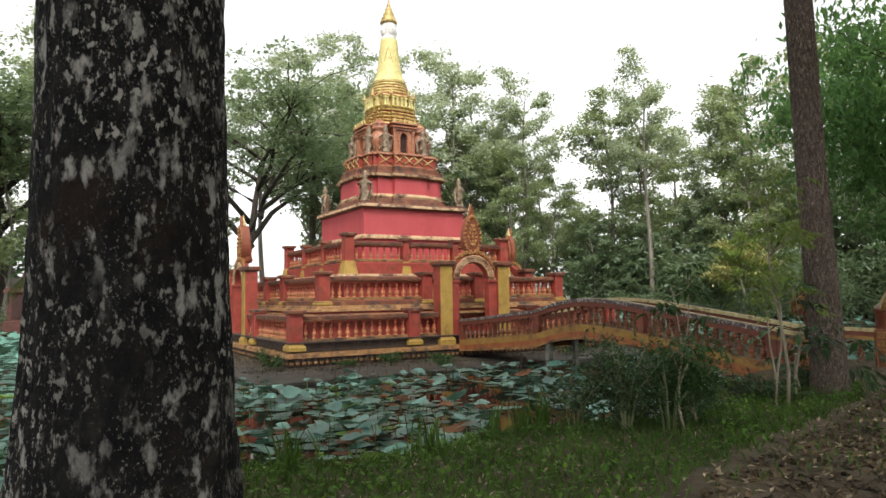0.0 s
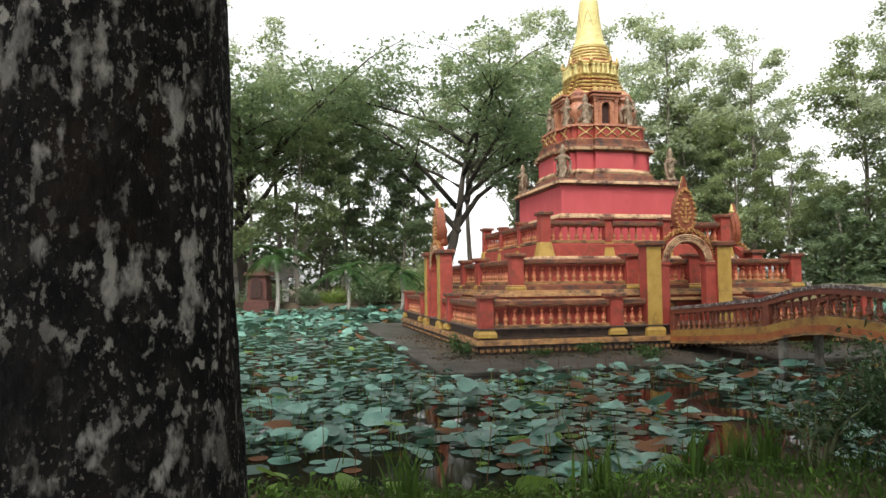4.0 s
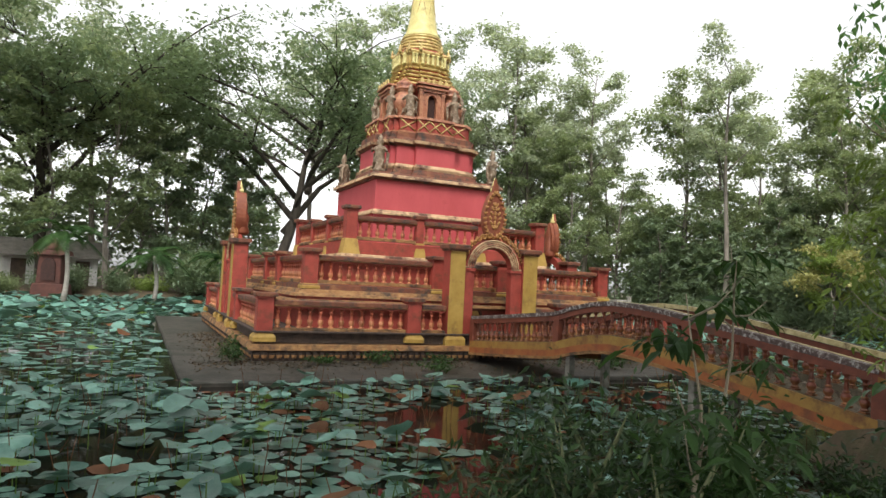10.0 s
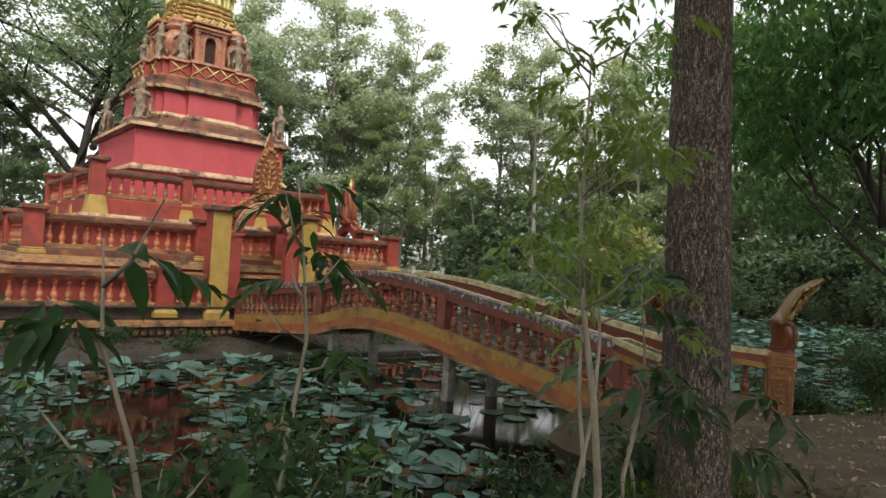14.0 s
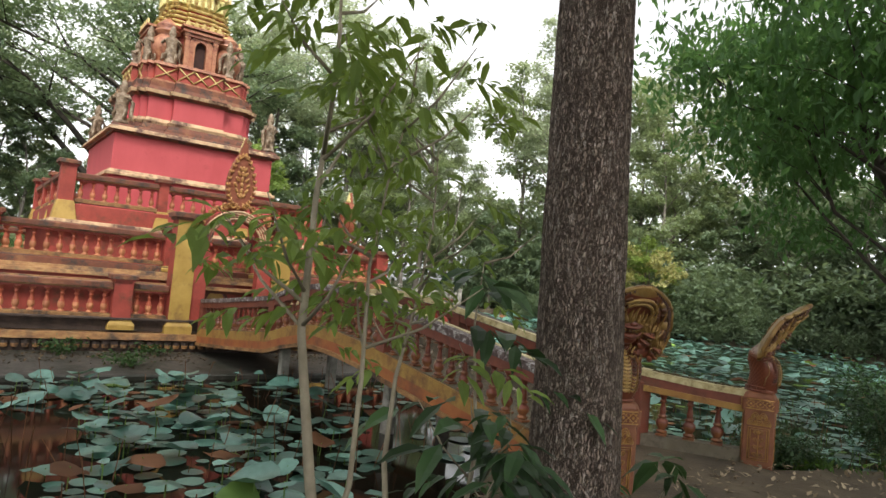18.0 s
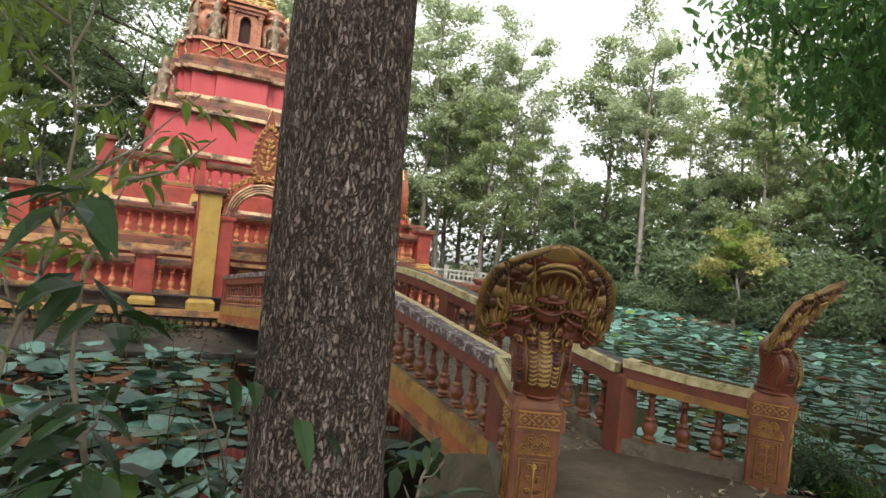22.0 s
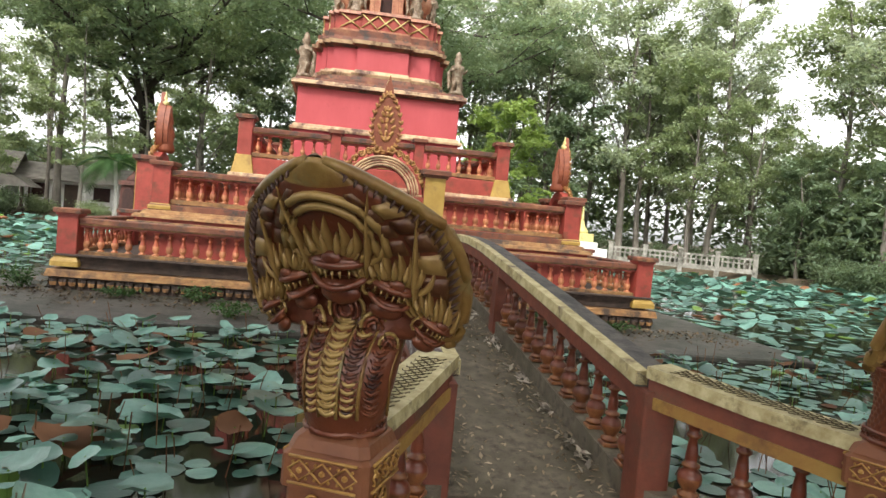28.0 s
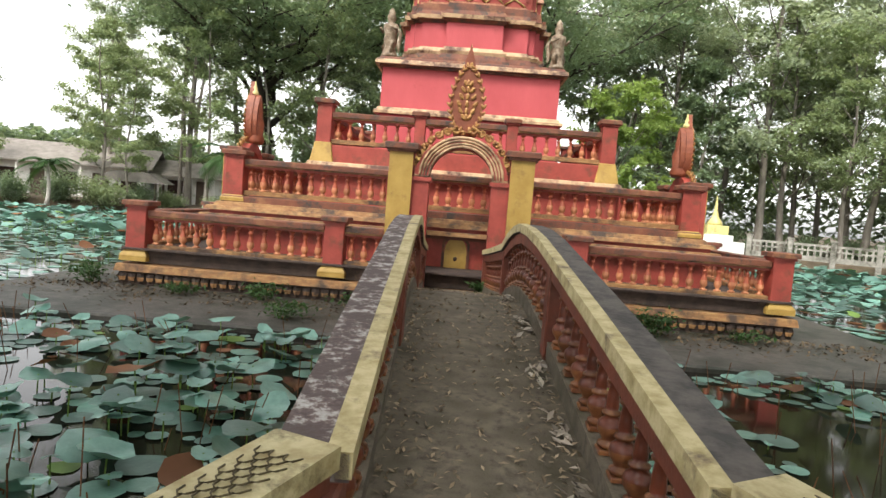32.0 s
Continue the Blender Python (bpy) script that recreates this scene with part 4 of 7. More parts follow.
M_OCHREBAND = material("stained_ochre_band", [(0.3, (0.22, 0.09, 0.022)), (0.6, (0.34, 0.205, 0.045))], 2.0, 0.65, stain=(0.12, 0.045, 0.02), stain_at=(0.5, 0.66), stain_scale=2.2)
M_FASCIA = material("orange_ochre_fascia", [(0.3, (0.24, 0.055, 0.02)), (0.6, (0.33, 0.115, 0.03))], 2.5, 0.65, stain=(0.12, 0.045, 0.025), stain_at=(0.5, 0.70), stain_scale=1.6)
for s in (-1, 1):
    rail = empty("side_rail", pose(0, 0, 0), "", "")
    rail.parent = bridge
    path = line(s * HALF)
    bm = bmesh.new()
    # the way runs towards -y, so its right hand is -x
    sweep(bm, path, -0.09, 0.09, 0.62, 0.74)
    part("rail_beam", bm, M_BRRAIL, rail)
    bm = bmesh.new()
    sweep(bm, path, -0.12, 0.12, 0.74, 0.83)
    part("rail_cap", bm, M_CAP if s < 0 else M_CAPDARK, rail, "mottled grey handrail cap" if s < 0 else "dark grey handrail cap")
    bm = bmesh.new()
    sweep(bm, path, -0.128 if s < 0 else 0.045, -0.045 if s < 0 else 0.128, 0.75, 0.836)
    part("rail_edge", bm, M_EDGE, rail, "worn ochre painted inner edge")
    bm = bmesh.new()
    sweep(bm, path, -0.08, 0.08, -0.02, 0.14)
    part("kerb", bm, M_DECK, rail)
    bm = bmesh.new()
    o0, o1 = (0.075, 0.12) if s < 0 else (-0.12, -0.075)
    sweep(bm, path, o0, o1, -0.05, 0.13)
    part("fascia", bm, M_OCHREBAND, rail, "ochre outer fascia")
    bm = bmesh.new()
    sweep(bm, path, o0, o1, -0.20, -0.05)
    part("fascia_band", bm, M_FASCIA, rail, "orange-red band under the fascia")
    bm = bmesh.new()
    o0, o1 = (0.06, 0.15) if s < 0 else (-0.15, -0.06)
    sweep(bm, path, o0, o1, -0.26, -0.195)
    part("fascia_lip", bm, M_LEDGE, rail)
    posts = (-0.12, -4.05, -7.9, -11.25)
    for y in posts:
        bm = bmesh.new()
        x, z = centre_x(y) + s * HALF, deck_at(y)
        box(bm, x - 0.10, x + 0.10, y - 0.11, y + 0.11, z - 0.2, z + 0.735, 0, 0.012)
        part("post", bm, M_BRRAIL, rail)
    for y0, y1 in zip(posts, posts[1:]):
        n = round((y0 - y1 - 0.2) / 0.255)
        for i in range(n):
            y = y0 - 0.11 - (i + 0.5) * (y0 - y1 - 0.22) / n
            part("baluster", BAL_BR, None, rail, m=pose(centre_x(y) + s * HALF, y, deck_at(y) + 0.14))
M_PIER = material("stained_pier_concrete", [(0.3, (0.12, 0.11, 0.09)), (0.7, (0.34, 0.32, 0.28))], 5, 0.85)
for y in (-4.3, -7.9):
    for s in (-1, 1):
        bm = bmesh.new()
        x = centre_x(y) + s * 0.5
        box(bm, x - 0.08, x + 0.08, y - 0.08, y + 0.08, -1.3, deck_at(y) - 0.14, 0, 0.01)
        part("pier", bm, M_PIER, bridge, "stained concrete pier")

# ---- splayed end rails and serpent posts ----
KNEE = {-1: (centre_x(-11.25) - HALF, -11.25), 1: (centre_x(-11.25) + HALF, -11.25)}
NAGA = {-1: (-0.80, -12.42), 1: (1.70, -12.36)}
M_NAGA = material("worn_gold_carving", [(0.3, (0.13, 0.055, 0.018)), (0.5, (0.21, 0.115, 0.032)), (0.7, (0.30, 0.20, 0.062))], 5, 0.36, metal=0.2, stain=(0.19, 0.165, 0.075), stain_at=(0.54, 0.68), stain_scale=4)
M_NAGARED = material("red_brown_carving", [(0.3, (0.095, 0.024, 0.014)), (0.6, (0.17, 0.050, 0.022)), (0.75, (0.26, 0.10, 0.035))], 10, 0.30, metal=0.1)
M_NAGADARK = material("dark_carving_lines", [(0.3, (0.03, 0.012, 0.008)), (0.7, (0.07, 0.026, 0.014))], 10, 0.5)


def spine(v):
    """The serpent's centre line: (forward, up) and its lean, from the post's top to the hood's tip."""
    if v < 0.40:
        k = v / 0.40
        return -0.050 * math.sin(k * math.pi) + 0.03 * k, 0.40 * k, 0.0
    k = (v - 0.40) / 0.60
    return 0.03 - 0.48 * k ** 1.25, 0.40 + 0.62 * k - 0.04 * k * k, 0.85 * k ** 0.6


def hood_width(v):
    if v < 0.38:
        k = v / 0.38
        return 0.140 + 0.062 * math.sin(k * math.pi * 0.55)
    if v < 0.64:
        k = (v - 0.38) / 0.26
        return 0.20 + 0.243 * math.sin(k * math.pi / 2) ** 0.60
    k = (v - 0.64) / 0.36
    return 0.443 * max(1 - k ** 1.55, 0.0) ** 0.85


def body_depth(v):
    flat = min(max((v - 0.32) / 0.18, 0), 1)
    return flat, 0.155 * (1 - flat) + 0.055 * flat


def on_hood(x, v, out=0.0):
    """A place on the front of the hood or throat, out metres before it."""
    f, z, lean = spine(v)
    flat, depth = body_depth(v)
    w = hood_width(v)
    d = depth * math.sqrt(max(1 - (x / max(w, 0.02)) ** 2, 0.0)) + out
    d -= flat * 0.45 * x * x
    return Vector((x, f - d * math.cos(lean), z - d * math.sin(lean) - flat * 4.2 * x * x * max(0.75 - v, 0)))


def flame(bm, x0, v0, x1, v1, w, out=0.020, bend=0.0):
    """A carved leaf in relief on the hood: ridged along its middle, sharp at its tip."""
    rows = []
    for k in range(6):
        u = k / 5
        x, v = x0 + (x1 - x0) * u + bend * math.sin(u * math.pi), min(v0 + (v1 - v0) * u, 0.975)
        lim = hood_width(v) * 0.97
        h = w * (0.55, 0.95, 1.0, 0.75, 0.40, 0.03)[k]
        o = out * (0.9, 1.1, 1.0, 0.9, 0.7, 0.35)[k]
        row = [(x - h, -0.004), (x - h * 0.72, o * 0.62), (x, o), (x + h * 0.72, o * 0.62), (x + h, -0.004)]
        rows.append([bm.verts.new(on_hood(max(-lim, min(lim, a)), v, b)) for a, b in row])
    for r, t in zip(rows, rows[1:]):
        for i in range(4):
            bm.faces.new((r[i], r[i + 1], t[i + 1], t[i]))


def scale_plate(bm, u0, u1, v0, v1, out=0.014):
    """A raised plate on the hood between two shares of its width and two heights."""
    rows = []
    for v, edge in ((v0, 0), (v0 + 0.006, 1), ((v0 + v1) / 2, 1), (v1 - 0.006, 1), (v1, 0)):
        du = 0.012 * (1 if u1 > u0 else -1)
        rows.append([bm.verts.new(on_hood(u * hood_width(v), v, (out if edge and e2 else -0.003))) for u, e2 in ((u0, 0), (u0 + du, 1), ((u0 + u1) / 2, 1), (u1 - du, 1), (u1, 0))])
    for r, t in zip(rows, rows[1:]):
        for i in range(4):
            bm.faces.new((r[i], r[i + 1], t[i + 1], t[i]))


def naga_head(bm, x, v, s, reds, golds):
    """One of the serpent's heads in relief: open jaws with teeth, snout, ringed eyes, and carved flames fanned over the brow."""
    c = on_hood(x, v, 0.0)
    base = Matrix.Translation(c) @ Matrix.Rotation(x * 2.0, 4, "Z") @ Matrix.Rotation(0.30, 4, "X") @ Matrix.Rotation(x * 1.3, 4, "Y") @ Matrix.Diagonal((s, s * 0.50, s, 1))
    first = len(bm.faces)
    for dx, dy, dz, a, b_, c_ in ((0, 0.0, 0.028, 0.098, 0.075, 0.045), (0, -0.04, 0.020, 0.088, 0.085, 0.026), (0, -0.02, -0.062, 0.078, 0.075, 0.022), (0, -0.105, 0.036, 0.034, 0.030, 0.024), (0, 0.01, -0.10, 0.07, 0.06, 0.04)):
        bmesh.ops.create_uvsphere(bm, u_segments=14, v_segments=9, radius=1.0, matrix=base @ Matrix.Translation((dx, dy, dz)) @ Matrix.Diagonal((a, b_, c_, 1)))
    for z, bow, r, y in ((-0.004, 0.016, 0.013, -0.122), (-0.052, -0.016, 0.012, -0.098)):
        pts = [base @ Vector((0.100 * t, y + 0.115 * t * t, z + bow * (1 - t * t) + 0.016 * t * t)) for t in [k / 6 - 1 for k in range(13)]]
        tube(bm, pts, [r * s * 0.6] + [r * s] * 11 + [r * s * 0.6], 6)
    bm.faces.ensure_lookup_table()
    reds.extend(bm.faces[first:])
    first = len(bm.faces)
    for t in range(7):
        q = (t - 3) / 3
        tube(bm, [base @ Vector((q * 0.074, -0.112 + 0.085 * q * q, -0.008)), base @ Vector((q * 0.072, -0.108 + 0.085 * q * q, -0.034))], [0.0065 * s, 0.0015], 4)
    for sg in (-1, 1):
        bmesh.ops.create_uvsphere(bm, u_segments=10, v_segments=6, radius=0.018, matrix=base @ Matrix.Translation((sg * 0.052, -0.070, 0.052)))
        pts = [base @ Vector((sg * 0.052 + 0.030 * math.cos(t * 0.7), -0.068, 0.052 + 0.026 * math.sin(t * 0.7))) for t in range(10)]
        tube(bm, pts, [0.0055 * s] * 10, 5, cap=False)
        pts = [base @ Vector((sg * (0.098 + 0.026 * math.sin(t * 0.75)), 0.0, -0.02 + 0.034 * math.cos(t * 0.75))) for t in range(9)]
        tube(bm, pts, [0.008 * s] * 9, 5)
    for t in range(9):
        q = (t - 4) / 4
        flame(bm, x + q * 0.105 * s, v + 0.040 * s - 0.030 * abs(q) * s, x + q * 0.165 * s, v + (0.165 - 0.085 * abs(q)) * s, 0.020 * s, 0.026, 0.012 * (1 if q > 0 else -1) * s)
    for t in range(4):
        q = (t - 1.5) / 1.5
        flame(bm, x + q * 0.060 * s, v + 0.050 * s, x + q * 0.075 * s, v + (0.120 - 0.02 * abs(q)) * s, 0.016 * s, 0.042)
    bm.faces.ensure_lookup_table()
    golds.extend(bm.faces[first:])


def naga_mesh():
    """A many-headed serpent's hood rising from a scaled neck."""
    bm = bmesh.new()
    nv, nu = 150, 132
    rows = []
    for j in range(nv + 1):
        v = j / nv * 0.995
        f, z, lean = spine(v)
        w = hood_width(v)
        flat, depth = body_depth(v)
        depth *= min(1, (1 - v) * 8 + 0.3)
        row = []
        for i in range(nu):
            a = 2 * math.pi * i / nu
            x = w * math.sin(a)
            front = math.cos(a)
            rel = 0.0
            if front > 0:
                if v > 0.56:
                    edge = 1 - abs(x) / max(w, 0.02)
                    rel = -0.014 * math.exp(-((edge - 0.13) / 0.04) ** 2)
            elif 0.05 < v < 0.45:
                rel = 0.005 * math.cos(v * 130) * math.cos(a * 26)
            d = depth * front + rel
            cup = -flat * 0.45 * x * x
            row.append(bm.verts.new(Vector((x, f - (d + cup) * math.cos(lean), z - (d + cup) * math.sin(lean) - flat * 4.2 * x * x * max(0.75 - v, 0)))))
        rows.append(row)
    for j, (r, s) in enumerate(zip(rows, rows[1:])):
        for i in range(nu):
            k = (i + 1) % nu
            a = 2 * math.pi * (i + 0.5) / nu
            panel = math.cos(a) > 0 and abs(math.sin(a)) < 0.84 and j < nv * 0.93
            bm.faces.new((r[i], r[k], s[k], s[i])).material_index = 3 if r[0].co.z < 0.46 or panel else 0
    bm.faces.new(rows[0][::-1])
    bm.faces.new(rows[-1])
    reds, darks, golds = [], [], []

    def marked(store, pts, radii, seg=6, cap=True):
        first = len(bm.faces)
        tube(bm, pts, radii, seg, cap=cap)
        bm.faces.ensure_lookup_table()
        store.extend(bm.faces[first:])
    # a low banded collar at the foot, with a flower boss in front
    for z, r in ((0.004, 0.014), (0.046, 0.009)):
        marked(reds, [(0.150 * math.cos(t * math.pi / 12), 0.0 + 0.152 * math.sin(t * math.pi / 12), z) for t in range(25)], [r] * 25, 6, False)
    for i in range(16):
        a = i * math.pi / 8
        c = Vector((0.152 * math.cos(a), 0.156 * math.sin(a), 0.026))
        t3 = Vector((-math.sin(a), math.cos(a), 0))
        marked(reds, [c + t3 * (0.020 * math.cos(q * 0.9)) + Vector((0, 0, 0.011 * math.sin(q * 0.9))) for q in range(8)], [0.004] * 8, 4, False)
    # columns of hanging crescent scales, parted by raised lines
    for j in (-2, -1, 0, 1, 2):
        size = 1.0 if j == 0 else (0.80 if abs(j) == 1 else 0.62)
        top = 0.42 if j == 0 else (0.38 if abs(j) == 1 else 0.32)
        v = 0.085
        while v < top:
            xc = j * 0.076 * (0.86 + 0.55 * v)
            h = 0.038 * size * (0.86 + 0.5 * v)
            for q, r in ((1.0, 0.0095), (0.55, 0.006)):
                marked(golds if j == 0 or q == 1.0 and abs(j) == 1 else reds, [on_hood(xc + h * q * e, v + 0.020 * e * e * q + (0.011 if q < 1 else 0), 0.004) for e in (-1, -0.6, 0, 0.6, 1)], [r * 0.5 * size, r * size, r * 1.35 * size, r * size, r * 0.5 * size], 6)
            v += 0.030 * (0.75 + 0.25 * size)
        for sg in (-1, 1):
            tube(bm, [on_hood((j + 0.52 * sg) * 0.076 * (0.86 + 0.55 * w_), w_, 0.003) for w_ in [0.07 + (top + 0.03 - 0.07) * k / 7 for k in range(8)]], [0.0060] * 8, 5)
    # concentric bosses on the throat
    for x, v, r in ((0, 0.475, 0.070), (-0.112, 0.425, 0.052), (0.112, 0.425, 0.052), (-0.172, 0.355, 0.040), (0.172, 0.355, 0.040)):
        for q in (1.0, 0.68, 0.36):
            c = on_hood(x, v, 0.010 + 0.012 * (1 - q))
            side = Vector((1, 1.2 * x / 0.16, 0)).normalized()
            marked(golds if q > 0.9 else reds, [c + side * (r * q * math.cos(t * math.pi / 8)) + Vector((0, -0.25 * r * q * math.sin(t * math.pi / 8), r * q * math.sin(t * math.pi / 8))) for t in range(17)], [0.0085] * 17, 5, cap=False)
    for x, v, s in ((0, 0.655, 1.12), (-0.190, 0.590, 0.90), (0.190, 0.590, 0.90), (-0.325, 0.515, 0.74), (0.325, 0.515, 0.74)):
        naga_head(bm, x, v, s, reds, golds)
    first = len(bm.faces)
    # two raised arches over the middle head, spears that part the panels, plates towards the rim
    for q in (0.185, 0.225):
        tube(bm, [on_hood(q * math.cos(t * math.pi / 14) * 0.86, 0.705 + q * 0.92 * math.sin(t * math.pi / 14), 0.008) for t in range(15)], [0.016] * 15, 6)
    for sgn in (-1, 1):
        for x0, x1, v0, v1 in ((0.105, 0.165, 0.62, 0.915), (0.262, 0.300, 0.56, 0.82)):
            flame(bm, sgn * x0, v0, sgn * x1, v1, 0.014, 0.034)
        for v in (0.60, 0.655, 0.71, 0.765, 0.82):
            scale_plate(bm, sgn * 0.66, sgn * 0.86, v, v + 0.048, 0.013)
        for v in (0.70, 0.755, 0.81, 0.865):
            scale_plate(bm, sgn * 0.47, sgn * 0.63, v, v + 0.046, 0.010)
    bm.faces.ensure_lookup_table()
    golds.extend(bm.faces[first:])
    for sgn in (-1, 1):
        # the rim: a broad worn band, and dark flames rising towards it
        edge = [on_hood(sgn * hood_width(0.45 + 0.54 * k / 24) * 0.985, 0.45 + 0.54 * k / 24, 0.0) + Vector((0, 0.012, 0.004)) for k in range(25)]
        tube(bm, edge, [0.012] + [0.024] * 22 + [0.022, 0.016], 8)
        for i in range(26):
            v = 0.50 + 0.45 * i / 25
            first = len(bm.faces)
            flame(bm, sgn * hood_width(v) * 0.875, v - 0.004, sgn * hood_width(v) * 0.955, v + 0.016, 0.0085, 0.016)
            bm.faces.ensure_lookup_table()
            darks.extend(bm.faces[first:])
    for fc in bm.faces:
        fc.smooth = True
    for fc in reds:
        fc.material_index = 1
    for fc in darks:
        fc.material_index = 2
    for fc in golds:
        fc.material_index = 4
    return bm


def naga_material(m, crease_shade, lo, hi, raised=None):
    """Gold paint on the ridges; hollows darkened by pointiness, crease shade put into the colour."""
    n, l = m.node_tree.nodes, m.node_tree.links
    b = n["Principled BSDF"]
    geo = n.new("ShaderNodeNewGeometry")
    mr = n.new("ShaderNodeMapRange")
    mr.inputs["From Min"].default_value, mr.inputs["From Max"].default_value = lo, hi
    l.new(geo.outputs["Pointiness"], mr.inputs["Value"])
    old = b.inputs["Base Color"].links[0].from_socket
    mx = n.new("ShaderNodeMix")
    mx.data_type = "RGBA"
    mx.inputs["A"].default_value = (*crease_shade, 1)
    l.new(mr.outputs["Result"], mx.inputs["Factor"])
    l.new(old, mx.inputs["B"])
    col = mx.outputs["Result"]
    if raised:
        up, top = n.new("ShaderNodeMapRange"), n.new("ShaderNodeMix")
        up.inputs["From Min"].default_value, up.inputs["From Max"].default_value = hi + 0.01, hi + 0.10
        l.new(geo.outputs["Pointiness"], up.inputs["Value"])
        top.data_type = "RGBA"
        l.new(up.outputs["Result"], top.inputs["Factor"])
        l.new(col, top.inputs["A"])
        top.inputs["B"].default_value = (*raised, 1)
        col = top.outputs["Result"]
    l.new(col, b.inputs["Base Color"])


M_THROAT = material("red_brown_throat", [(0.3, (0.12, 0.032, 0.017)), (0.6, (0.21, 0.065, 0.026))], 8, 0.30, metal=0.1)
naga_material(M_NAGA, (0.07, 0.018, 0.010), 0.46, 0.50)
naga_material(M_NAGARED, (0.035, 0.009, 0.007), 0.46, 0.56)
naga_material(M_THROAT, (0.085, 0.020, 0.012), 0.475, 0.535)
M_NAGAGOLD = material("shaded_gold_relief", [(0.3, (0.13, 0.055, 0.018)), (0.7, (0.25, 0.145, 0.042))], 9, 0.34, metal=0.2)
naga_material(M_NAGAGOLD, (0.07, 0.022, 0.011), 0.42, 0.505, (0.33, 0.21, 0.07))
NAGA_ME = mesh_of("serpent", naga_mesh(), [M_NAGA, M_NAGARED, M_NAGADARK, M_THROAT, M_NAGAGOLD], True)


def carved_panel(bm, w, z0, z1, y, kind):
    """A panel in relief on one face: 0 lattice with bosses, 1 overlapping arched leaves, 2 framed upright scrolls."""
    def line(pts, r=0.0065):
        tube(bm, [(x, y - 0.006, z) for x, z in pts], [r] * len(pts), 5)
    zm, h = (z0 + z1) / 2, (z1 - z0) / 2
    if kind == 0:
        line([(-w, z0), (w, z0)])
        line([(-w, z1), (w, z1)])
        n = 3
        for i in range(n):
            xc, hw = -w + (i + 0.5) * 2 * w / n, w / n
            line([(xc - hw, zm), (xc, z1 - 0.012), (xc + hw, zm), (xc, z0 + 0.012), (xc - hw, zm)], 0.005)
            bmesh.ops.create_icosphere(bm, subdivisions=1, radius=0.014, matrix=Matrix.Translation((xc, y - 0.006, zm)) @ Matrix.Diagonal((1, 0.7, 1, 1)))
            for sz in (-1, 1):
                for sx in (-1, 1):
                    bmesh.ops.create_icosphere(bm, subdivisions=1, radius=0.007, matrix=Matrix.Translation((xc + sx * hw * 0.62, y - 0.005, zm + sz * h * 0.55)))
    elif kind == 1:
        for row, (zz, xs) in enumerate(((z0, (-0.66, 0, 0.66)), (zm, (-0.33, 0.33)))):
            for xc in xs:
                for q in (1.0, 0.66, 0.34):
                    line([(xc * w + 0.34 * w * q * math.cos(t * math.pi / 8), zz + h * 0.98 * q * math.sin(t * math.pi / 8)) for t in range(9)], 0.0055)
        line([(-w, z0), (w, z0)], 0.007)
    else:
        for a in (1.0, 0.80):
            line([(-w * a, z0 + w * (1 - a)), (w * a, z0 + w * (1 - a)), (w * a, z1 - w * (1 - a)), (-w * a, z1 - w * (1 - a)), (-w * a, z0 + w * (1 - a))], 0.006)
        line([(0, z0 + 0.03), (0, z1 - 0.03)], 0.007)
        for i in range(4):
            zz = z0 + 0.055 + i * (z1 - z0 - 0.11) / 3
            for sx in (-1, 1):
                line([(sx * (0.030 + 0.024 * math.cos(t * 0.9) * (1 - 0.09 * t)), zz + 0.026 * math.sin(t * 0.9) * (1 - 0.09 * t)) for t in range(9)], 0.006)
        bmesh.ops.create_icosphere(bm, subdivisions=1, radius=0.02, matrix=Matrix.Translation((0, y - 0.006, z1 - 0.05)) @ Matrix.Diagonal((1, 0.6, 1.3, 1)))


